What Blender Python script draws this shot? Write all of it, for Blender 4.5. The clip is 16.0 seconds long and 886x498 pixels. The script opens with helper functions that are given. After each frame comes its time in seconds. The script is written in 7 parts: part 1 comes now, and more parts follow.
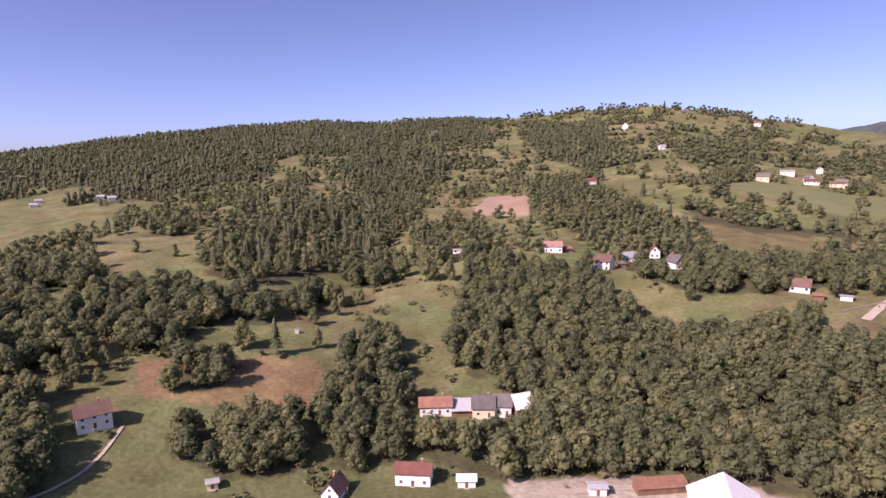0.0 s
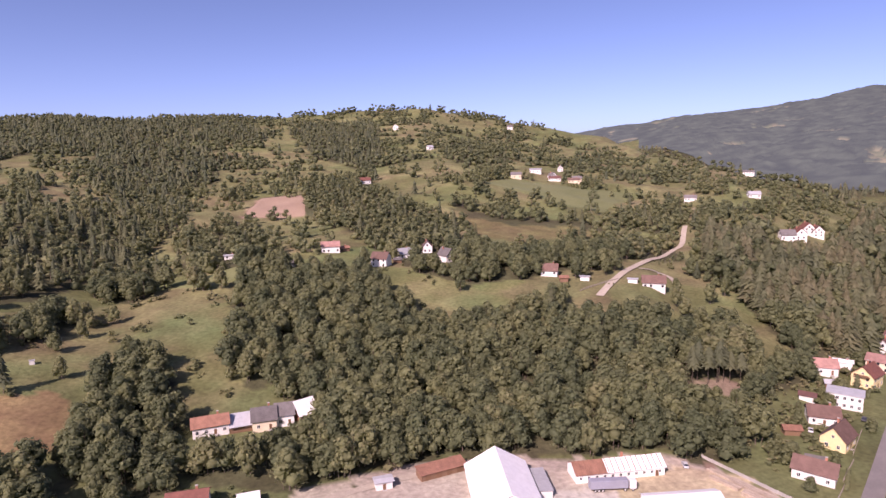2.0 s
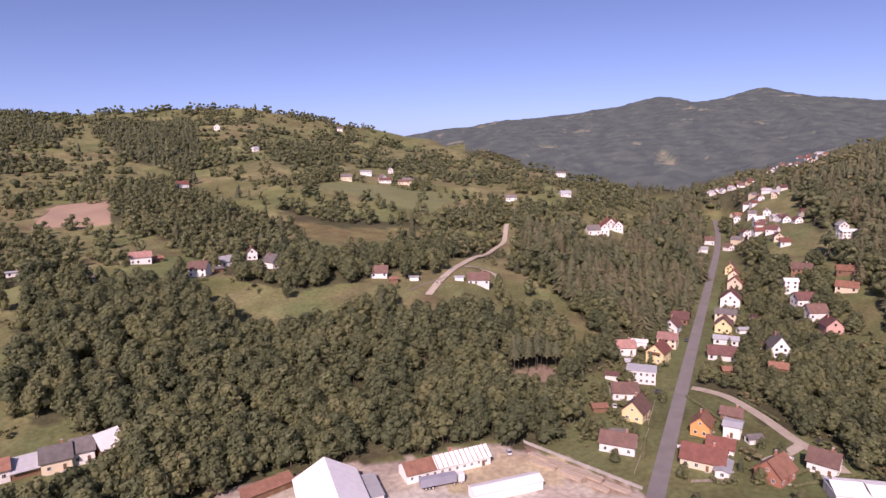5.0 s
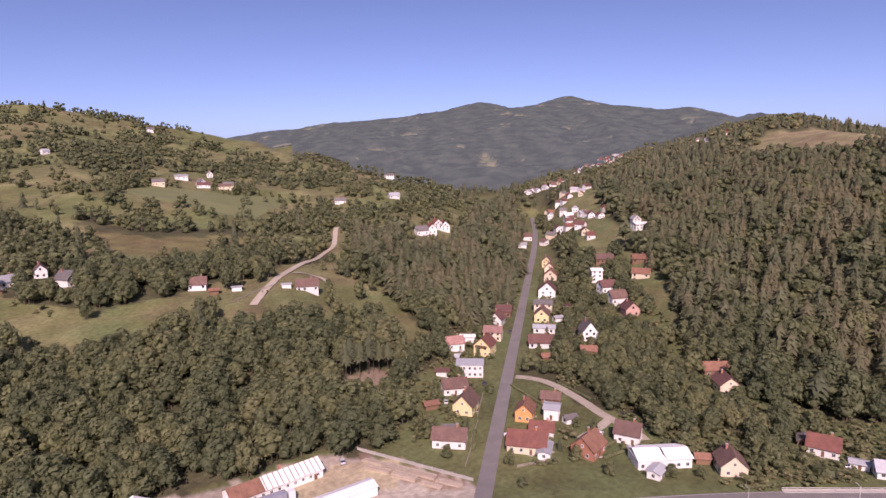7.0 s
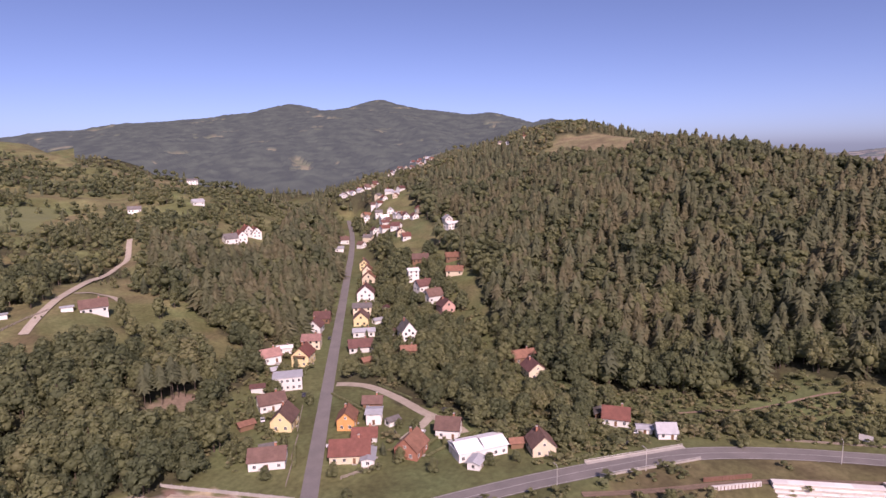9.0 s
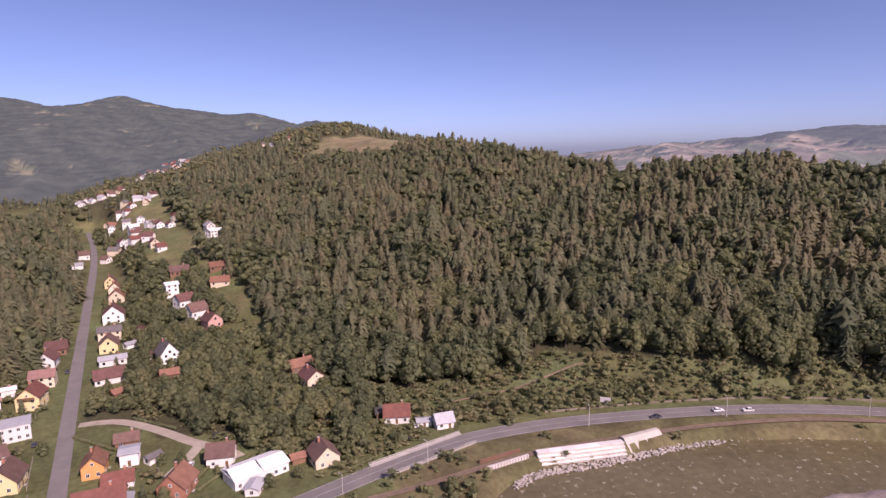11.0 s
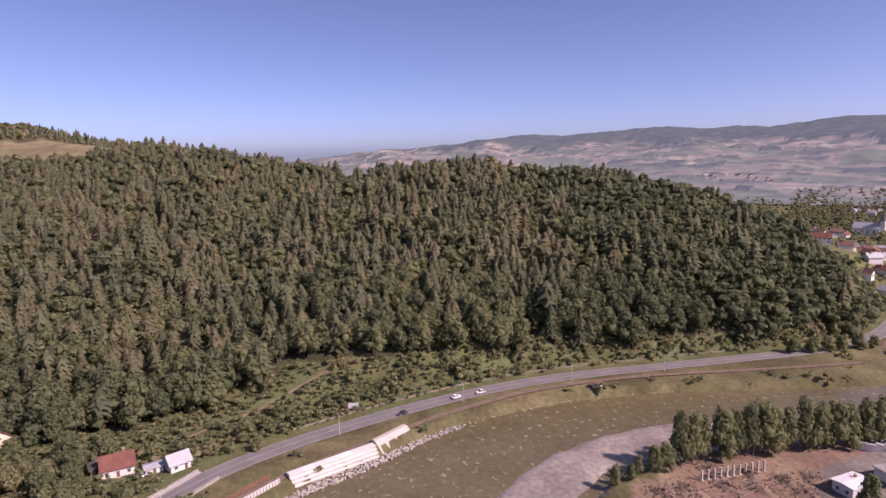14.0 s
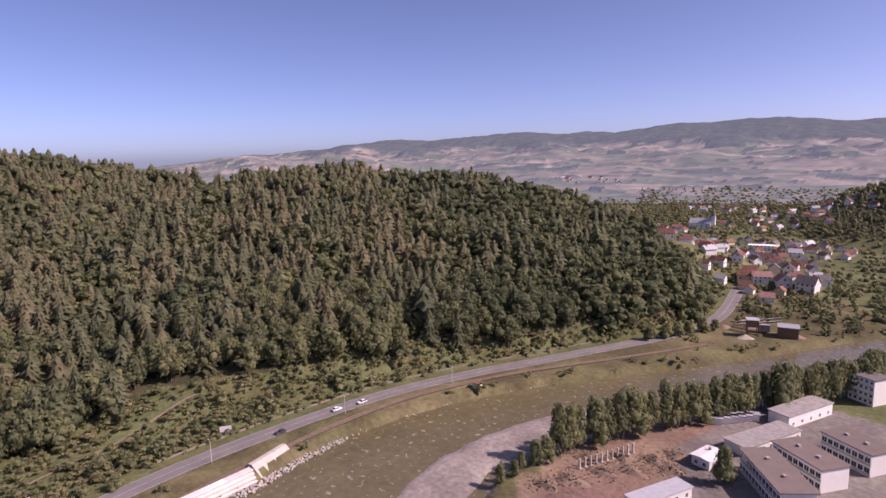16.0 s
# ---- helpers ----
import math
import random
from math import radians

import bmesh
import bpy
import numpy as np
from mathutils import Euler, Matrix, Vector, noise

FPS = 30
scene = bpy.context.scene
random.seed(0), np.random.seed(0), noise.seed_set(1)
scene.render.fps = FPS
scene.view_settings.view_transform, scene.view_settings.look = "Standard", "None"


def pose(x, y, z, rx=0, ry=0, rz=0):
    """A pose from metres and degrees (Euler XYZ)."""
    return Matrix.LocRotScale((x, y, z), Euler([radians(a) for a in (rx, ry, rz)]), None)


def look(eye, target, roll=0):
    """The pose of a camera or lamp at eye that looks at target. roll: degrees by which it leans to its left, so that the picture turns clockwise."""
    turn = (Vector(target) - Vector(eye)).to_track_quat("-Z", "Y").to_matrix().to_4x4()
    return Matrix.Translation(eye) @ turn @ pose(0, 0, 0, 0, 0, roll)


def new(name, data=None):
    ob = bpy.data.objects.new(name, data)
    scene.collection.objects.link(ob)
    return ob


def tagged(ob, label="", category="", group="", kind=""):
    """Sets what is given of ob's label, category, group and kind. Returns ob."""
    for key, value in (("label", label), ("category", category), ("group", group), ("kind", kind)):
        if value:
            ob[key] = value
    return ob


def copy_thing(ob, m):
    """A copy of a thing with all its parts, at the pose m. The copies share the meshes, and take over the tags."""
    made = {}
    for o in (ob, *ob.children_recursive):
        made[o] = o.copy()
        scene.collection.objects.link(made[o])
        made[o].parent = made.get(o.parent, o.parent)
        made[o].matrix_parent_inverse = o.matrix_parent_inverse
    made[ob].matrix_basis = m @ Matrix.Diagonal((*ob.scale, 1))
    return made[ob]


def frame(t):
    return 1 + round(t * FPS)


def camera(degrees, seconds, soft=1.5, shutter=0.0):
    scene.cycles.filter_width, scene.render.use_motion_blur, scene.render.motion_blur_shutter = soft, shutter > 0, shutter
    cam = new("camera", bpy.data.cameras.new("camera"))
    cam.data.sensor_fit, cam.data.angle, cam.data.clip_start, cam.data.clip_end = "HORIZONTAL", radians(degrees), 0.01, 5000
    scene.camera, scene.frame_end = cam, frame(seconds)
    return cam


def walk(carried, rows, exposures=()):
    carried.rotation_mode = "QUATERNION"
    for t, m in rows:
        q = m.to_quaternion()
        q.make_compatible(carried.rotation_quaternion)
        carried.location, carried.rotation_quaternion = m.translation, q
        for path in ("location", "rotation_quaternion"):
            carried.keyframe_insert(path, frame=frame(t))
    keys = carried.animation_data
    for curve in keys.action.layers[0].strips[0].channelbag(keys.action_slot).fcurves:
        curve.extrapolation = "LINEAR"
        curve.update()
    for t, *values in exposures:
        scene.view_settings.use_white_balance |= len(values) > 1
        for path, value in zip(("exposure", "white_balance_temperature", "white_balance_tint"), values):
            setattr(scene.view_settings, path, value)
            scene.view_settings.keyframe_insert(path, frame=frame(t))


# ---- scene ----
# ---- camera ----
cam = camera(72.0, 16.0)
EXPOSURE, KELVIN, TINT = 0.7, 6850, 45
PATH = [
    (0, pose(-0.00, -0.00, 110.00, 81.48, 1.15, -0.17)),
    (0.5, pose(0.67, 0.49, 109.91, 81.39, 1.10, -3.44)),
    (1, pose(1.33, 0.99, 109.82, 81.25, 1.04, -9.08)),
    (1.5, pose(1.91, 1.42, 109.74, 81.12, 1.09, -16.54)),
    (2, pose(2.45, 1.72, 109.68, 81.08, 1.10, -20.81)),
    (2.5, pose(3.10, 1.91, 109.62, 81.06, 1.04, -22.61)),
    (3, pose(3.96, 2.03, 109.56, 81.06, 1.02, -24.84)),
    (5.3, pose(8.96, 2.42, 109.49, 81.04, 0.85, -38.34)),
    (5.5, pose(9.46, 2.46, 109.46, 81.07, 0.83, -39.83)),
    (6, pose(10.79, 2.58, 109.35, 81.06, 0.82, -43.35)),
    (6.5, pose(12.13, 2.70, 109.20, 81.03, 0.86, -46.97)),
    (7, pose(13.40, 2.74, 109.04, 81.01, 0.93, -51.87)),
    (7.5, pose(14.61, 2.78, 108.90, 80.98, 0.96, -55.92)),
    (8, pose(15.87, 2.85, 108.77, 81.06, 0.99, -60.14)),
    (8.5, pose(17.25, 2.97, 108.62, 80.98, 1.01, -64.56)),
    (9, pose(18.78, 3.14, 108.49, 80.99, 1.10, -68.93)),
    (9.5, pose(20.36, 3.33, 108.34, 80.89, 1.17, -74.73)),
    (9.7, pose(21.00, 3.41, 108.27, 80.88, 1.13, -77.04)),
    (12, pose(28.07, 4.50, 107.00, 80.82, 1.00, -100.43)),
    (12.5, pose(29.40, 4.76, 106.87, 80.85, 0.98, -105.64)),
    (13, pose(30.57, 4.90, 106.84, 80.88, 1.00, -109.34)),
    (13.5, pose(31.73, 4.91, 106.79, 80.94, 1.05, -112.62)),
    (14, pose(32.89, 4.81, 106.70, 80.97, 1.13, -115.57)),
    (14.5, pose(34.01, 4.71, 106.58, 81.05, 1.21, -118.96)),
    (15, pose(35.15, 4.65, 106.47, 81.08, 1.27, -122.04)),
    (15.5, pose(36.37, 4.64, 106.39, 81.16, 1.36, -125.23)),
    (16, pose(37.63, 4.70, 106.33, 81.17, 1.41, -127.85)),
]
walk(cam, PATH, [(t, EXPOSURE + more, KELVIN, TINT) for t, more in ((0.0, 0.36), (2.5, 0.27), (5.5, 0.04), (9.0, 0.0), (12.5, 0.08), (16.0, 0.12))])

# ---- sky and sun ----
SUN_TURN, SUN_UP = 232, 40      # degrees clockwise from +y, and above the horizon
world = bpy.data.worlds.new("sky")
scene.world = world
world.use_nodes = True
_sky = world.node_tree.nodes.new("ShaderNodeTexSky")
_sky.sky_type = "NISHITA"
_sky.sun_disc = False
_sky.sun_elevation, _sky.sun_rotation = radians(SUN_UP), radians(SUN_TURN)
_sky.altitude, _sky.air_density, _sky.dust_density, _sky.ozone_density = 1800, 0.55, 4.5, 4.0
_bg = world.node_tree.nodes["Background"]
_bg.inputs["Strength"].default_value = 0.096
world.node_tree.links.new(_sky.outputs[0], _bg.inputs["Color"])

_sun = bpy.data.lights.new("sun", "SUN")
_sun.energy, _sun.angle, _sun.color = 3.1, radians(0.6), (1.0, 0.93, 0.82)
sun = new("sun", _sun)
sun.matrix_world = look((math.sin(radians(SUN_TURN)) * 800, math.cos(radians(SUN_TURN)) * 800, 800 * math.tan(radians(SUN_UP))), (0, 0, 0))

# ---- terrain ----
def interp(v, xs, ys):
    return np.interp(v, np.array(xs, float), np.array(ys, float))


def smooth(a, b, v):
    t = np.clip((v - a) / (b - a), 0, 1)
    return t * t * (3 - 2 * t)


_waves = np.random.RandomState(7)
WAVES = [(_waves.uniform(0, 6.28), _waves.uniform(0, 6.28), _waves.uniform(0, 6.28)) for _ in range(40)]


def rolling(x, y, size, seed=0):
    """Smooth noise from -1 to 1 with bumps about size metres wide."""
    out = 0.0
    for i in range(5):
        a, p, q = WAVES[(seed * 5 + i) % 40]
        k = 6.283 / size * (0.7 + 0.16 * i)
        u = k * (x * math.cos(a) + y * math.sin(a))
        v = k * (-x * math.sin(a) + y * math.cos(a))
        out = out + np.sin(u + p + 0.8 * np.sin(v * 0.6 + q)) * np.cos(v * 0.8 + q)
    return out / 3.0


def to_line(x, y, line):
    """Distance to a polyline of (x, y, ...), and the rest of its columns at the nearest point."""
    best = np.full(np.shape(x), 1e9)
    cols = [np.zeros(np.shape(x)) for _ in range(len(line[0]) - 2)]
    for a, b in zip(line, line[1:]):
        dx, dy = b[0] - a[0], b[1] - a[1]
        t = np.clip(((x - a[0]) * dx + (y - a[1]) * dy) / (dx * dx + dy * dy), 0, 1)
        d = np.hypot(x - a[0] - t * dx, y - a[1] - t * dy)
        near = d < best
        best = np.where(near, d, best)
        for c in range(len(cols)):
            cols[c] = np.where(near, a[2 + c] + t * (b[2 + c] - a[2 + c]), cols[c])
    return best, cols


def roof_of(x, y, line, slope, rounded):
    """A ridge with even flanks: the highest of its segments' roofs."""
    best = np.full(np.shape(x), -1e9)
    for a, b in zip(line, line[1:]):
        d, (z,) = to_line(x, y, [a, b])
        best = np.maximum(best, z - slope * np.sqrt(d * d + rounded * rounded) + slope * rounded * 0.4)
    return best


ROAD = [(128, 86), (171, 110.5), (391, 226), (640, 356), (800, 455)]
HIGHWAY = [(100, 130), (160, 88), (195, 53), (222, 20), (239, -3), (250, -36), (256, -72), (259, -100), (260, -130), (257.5, -158), (252, -186), (245, -213), (239, -240), (232, -268), (225, -297), (222, -346), (239, -399), (260, -450)]
BANK = [(-60, 60), (60, 62), (150, 25), (207, -12), (220, -22), (225, -32), (231.5, -62), (237, -79), (241.5, -104), (242, -130), (239, -157), (232, -185), (221, -213), (207, -242), (192, -278), (185, -302), (175, -324), (164, -357), (140, -425), (110, -520), (50, -640), (-60, -820)]
NEAR_BANK = [(-80, 20), (60, 5), (130, -60), (166, -100), (179, -130), (178, -160), (173, -182), (167, -201), (161, -218), (152, -242), (141, -268), (129, -296), (113, -330), (90, -380), (66, -430), (10, -520), (-50, -620), (-160, -800)]
BAR = [(120, -50), (165, -60), (192, -80), (202, -98), (209, -117), (212, -144), (210, -168), (205, -188), (192, -202), (167, -200), (173, -182), (178, -160), (179, -130), (166, -100)]
RIDGE_B = [(236, -352, 5), (330, -372, 36), (425, -364, 59), (483, -325, 76), (542, -246, 83), (582, -175, 77), (605, -129, 78), (644, -82, 86), (689, -31, 96), (829, 42, 110), (1070, 150, 141), (1500, 300, 170)]
RIDGE_F = [(-1500, 1000, 40), (-946, 1352, 116), (-874, 1399, 138), (-775, 1457, 160), (-658, 1513, 178), (-537, 1560, 190), (-427, 1594, 198), (-315, 1620, 206), (-201, 1638, 199), (-86, 1648, 205), (29, 1650, 208), (144, 1644, 202), (258, 1630, 190)]
RIDGE_E = [(262, -955, 64), (100, -960, 105), (-200, -1040, 130), (-700, -1100, 130)]


def inside(x, y, poly):
    x, y = np.asarray(x, float), np.asarray(y, float)
    hit = np.zeros(x.shape, bool)
    for (ax, ay), (bx, by) in zip(poly, poly[1:] + poly[:1]):
        cut = (ay > y) != (by > y)
        hit ^= cut & (x < (bx - ax) * (y - ay) / (by - ay + 1e-9) + ax)
    return hit


def hill_a(x, y):
    """The meadow hill: from its foot to its crest along each direction from the middle of the valley."""
    a, d = np.degrees(np.arctan2(x - 20, y)), np.hypot(x - 20, y)
    a = a + 1.5 * np.sin(d / 170.0)
    az = [-75, -60, -37, -21, -10, 0, 8, 19, 24, 30, 35, 40, 44, 49, 54, 58, 61, 64]
    foot = interp(a, az, [190, 195, 200, 205, 205, 205, 205, 205, 205, 200, 200, 205, 215, 240, 280, 330, 400, 500])
    crest = interp(a, az, [400, 420, 470, 640, 950, 1400, 1600, 1550, 1550, 1520, 1480, 1250, 1050, 900, 820, 780, 760, 760])
    top = interp(a, az, [32, 42, 50, 66, 96, 160, 213, 221, 197, 166, 142, 98, 76, 54, 29, 12, 4, 0])
    bench = interp(a, [-40, 0, 20, 30, 40, 50], [1.0, 1.0, 1.0, 1.0, 1.2, 1.5])
    u = (d - foot) / (crest - foot)
    near = interp(d - foot, [-400, 0, 40, 90, 190, 240], [0, 0, 6, 17, 37, 41])
    far = interp(u, [0, .14, .3, .4, .7, .925, 1, 1.1, 1.3, 1.7], [0, .13, .25, .34, .6, .86, 1, .98, .75, .1])
    w = smooth(0.08, 0.35, u)
    limit = np.minimum(1, top / 110.0)
    z = np.where(u > 0, near * limit * (1 - w) + top * far * w, 0)
    far_b = interp(u, [0, .2, .6, 1, 1.2, 1.8], [0, .3, .75, 1, .9, .1]) * top
    low = smooth(110, 70, top)
    return z * (1 - low) + far_b * low


def height(x, y):
    x, y = np.asarray(x, float), np.asarray(y, float)
    d = np.hypot(x - 20, y)
    a = np.degrees(np.arctan2(x - 20, y))
    side = smooth(30, 58, a) * smooth(84, 74, a)
    floor = side * np.clip(d - 230, 0, 3000) * 0.018 + smooth(900, 3800, d) * 45
    # the wide valley beyond the town climbs in gentle swells
    beyond = smooth(98, 112, a) * smooth(1100, 2900, d)
    floor = floor + beyond * (62 + 30 * rolling(x, y, 650, 6) + 9 * rolling(x, y, 240, 2))
    z = hill_a(x, y)
    z = np.maximum(z, roof_of(x, y, RIDGE_B, 0.27, 30) + 5)
    z = np.maximum(z, roof_of(x, y, RIDGE_F, 0.17, 50))
    z = np.maximum(z, roof_of(x, y, RIDGE_E, 0.35, 30))
    # hills far up the side valley and beyond the town
    c = roof_of(x, y, RIDGE_C, 0.15, 80)
    z = np.maximum(z, c + rolling(x, y, 700, 3) * 22 * smooth(330, 260, c) * smooth(20, 90, c))
    for px, py, rise, wide in PEAKS:
        z = z + rise * np.exp(-((x - px) ** 2 + (y - py) ** 2) / (wide * wide))
    c = roof_of(x, y, RIDGE_D, 0.14, 80)
    z = np.maximum(z, c + rolling(x, y, 800, 4) * 42 * smooth(190, 110, c))
    z = np.maximum(z, floor)
    up = smooth(8, 60, z)
    z = z + up * (rolling(x, y, 210, 1) * 4.0 + rolling(x, y, 90, 2) * 1.6)
    # flat ground along the roads
    r, _ = to_line(x, y, ROAD)
    z = floor + (z - floor) * smooth(7, 45, r)
    h, _ = to_line(x, y, HIGHWAY)
    up = smooth(8, 24, h) * 0.35 + smooth(9, 48, h) * 0.65
    z = z * up + 1.0 * smooth(30, 10, h) * (1 - up)
    # river bed between its banks
    bed = river(x, y)
    edge, _ = to_line(x, y, BAR + BAR[:1])
    bar = np.where(inside(x, y, BAR), smooth(0, 9, edge), 0)
    low = (side_of(x, y, HIGHWAY) < 0) & (x > 100) & (y < 30) & (y > -460)
    z = np.where(low, np.minimum(z, 0.4 + 0.6 * smooth(14, 8, h)), z)
    return z * (1 - bed) - 4.4 * bed + 2.7 * bar * bed + 0.25 * bar * rolling(x, y, 14, 5)


def river(x, y):
    """1 in the river bed, 0 on land."""
    p, _ = to_line(x, y, BANK)
    q, _ = to_line(x, y, NEAR_BANK)
    far = side_of(x, y, BANK)
    near = side_of(x, y, NEAR_BANK)
    wet = (far < 0) & (near > 0) & (x > -400)
    return np.where(wet, smooth(-4, 6, np.minimum(p, q)), 0)


def side_of(x, y, line):
    """Positive on the left of a polyline, negative on its right, by the nearest segment."""
    best = np.full(np.shape(x), 1e9)
    sign = np.zeros(np.shape(x))
    for a, b in zip(line, line[1:]):
        dx, dy = b[0] - a[0], b[1] - a[1]
        t = np.clip(((x - a[0]) * dx + (y - a[1]) * dy) / (dx * dx + dy * dy), 0, 1)
        d = np.hypot(x - a[0] - t * dx, y - a[1] - t * dy)
        cr = dx * (y - a[1]) - dy * (x - a[0])
        near = d < best - 1e-6
        best = np.where(near, d, best)
        sign = np.where(near, cr, sign)
    return sign


RIDGE_C = [(1200, 3300, 40), (2090, 2950, 170), (2480, 2650, 275), (2750, 2350, 295), (2960, 2040, 358), (3090, 1830, 318), (3220, 1630, 374), (3320, 1390, 322), (3420, 1120, 280), (3500, 700, 210), (3600, 300, 170)]
RIDGE_D = [(3950, -900, 40), (3877, -1563, 51), (3881, -1813, 142), (3610, -1888, 153), (3493, -2293, 209), (3449, -2530, 196), (3073, -2664, 218), (2962, -2943, 238), (2880, -3154, 211), (2574, -3142, 225), (2484, -3353, 210), (2393, -3531, 238), (2093, -3475, 259), (2051, -3632, 243), (1938, -3795, 273), (1672, -3690, 269), (1505, -3887, 233), (1206, -4079, 248), (597, -3997, 220)]
PEAKS = [(3230, 1635, 34, 130), (2960, 2040, 24, 150), (2480, 2650, 12, 200), (2050, 2900, 14, 160), (3400, 1150, 14, 120)]
# ---- materials ----
def material(name, dark, light, rough=0.85, scale=0.5, bump=0.3, fine=8.0, metal=0.0, each=0.12, mix=0.5):
    """A surface that wavers between two colours at two sizes (in 1/metres), with fine relief and a slight change from object to object."""
    m = bpy.data.materials.new(name)
    m.use_nodes = True
    nt = m.node_tree
    n, link = nt.nodes, nt.links.new
    p = n["Principled BSDF"]
    co = n.new("ShaderNodeTexCoord")
    big, small = n.new("ShaderNodeTexNoise"), n.new("ShaderNodeTexNoise")
    big.inputs["Scale"].default_value, small.inputs["Scale"].default_value = scale, fine
    big.inputs["Detail"].default_value = 4
    for t in (big, small):
        link(co.outputs["Object"], t.inputs["Vector"])
    add = n.new("ShaderNodeMix")
    add.inputs["Factor"].default_value = mix
    link(big.outputs[0], add.inputs[2])
    link(small.outputs[0], add.inputs[3])
    ramp = n.new("ShaderNodeValToRGB")
    ramp.color_ramp.elements[0].position, ramp.color_ramp.elements[1].position = 0.32, 0.68
    ramp.color_ramp.elements[0].color, ramp.color_ramp.elements[1].color = (*dark, 1), (*light, 1)
    link(add.outputs[0], ramp.inputs[0])
    info, hsv = n.new("ShaderNodeObjectInfo"), n.new("ShaderNodeHueSaturation")
    rng = n.new("ShaderNodeMapRange")
    rng.inputs["To Min"].default_value, rng.inputs["To Max"].default_value = 1 - each, 1 + each
    link(info.outputs["Random"], rng.inputs[0])
    link(rng.outputs[0], hsv.inputs["Value"])
    link(ramp.outputs[0], hsv.inputs["Color"])
    link(hsv.outputs[0], p.inputs["Base Color"])
    p.inputs["Roughness"].default_value, p.inputs["Metallic"].default_value = rough, metal
    if bump:
        b = n.new("ShaderNodeBump")
        b.inputs["Strength"].default_value, b.inputs["Distance"].default_value = bump, 0.1
        link(small.outputs[0], b.inputs["Height"])
        link(b.outputs[0], p.inputs["Normal"])
    return m


def foliage(name, dark, light, dry):
    """Leaves: a tone for every tree, and a lighter or darker one for every clump."""
    m = bpy.data.materials.new(name)
    m.use_nodes = True
    nt = m.node_tree
    n, link = nt.nodes, nt.links.new
    p = n["Principled BSDF"]
    tint, geo = n.new("ShaderNodeAttribute"), n.new("ShaderNodeNewGeometry")
    tint.attribute_name = "tint"
    info = n.new("ShaderNodeObjectInfo")
    tone = n.new("ShaderNodeMath")
    tone.operation = "ADD"
    half = n.new("ShaderNodeMath")
    half.operation = "MULTIPLY_ADD"
    half.inputs[1].default_value, half.inputs[2].default_value = 0.5, -0.25
    link(info.outputs["Random"], half.inputs[0])
    link(tint.outputs["Fac"], tone.inputs[0])
    link(half.outputs[0], tone.inputs[1])
    ramp = n.new("ShaderNodeValToRGB")
    e = ramp.color_ramp.elements
    e[0].position, e[1].position = 0.0, 0.72
    e[0].color, e[1].color = (*dark, 1), (*light, 1)
    last = e.new(1.0)
    last.color = (*dry, 1)
    link(tone.outputs[0], ramp.inputs[0])
    hsv, rng = n.new("ShaderNodeHueSaturation"), n.new("ShaderNodeMapRange")
    rng.inputs["To Min"].default_value, rng.inputs["To Max"].default_value = 0.8, 1.2
    link(geo.outputs["Random Per Island"], rng.inputs[0])
    link(rng.outputs[0], hsv.inputs["Value"])
    link(ramp.outputs[0], hsv.inputs["Color"])
    link(hsv.outputs[0], p.inputs["Base Color"])
    p.inputs["Roughness"].default_value = 0.7
    p.inputs["Specular IOR Level"].default_value = 0.25
    thin, both = n.new("ShaderNodeBsdfTranslucent"), n.new("ShaderNodeMixShader")
    both.inputs[0].default_value = 0.6
    link(hsv.outputs[0], thin.inputs["Color"])
    link(p.outputs[0], both.inputs[1])
    link(thin.outputs[0], both.inputs[2])
    link(both.outputs[0], n["Material Output"].inputs["Surface"])
    return m


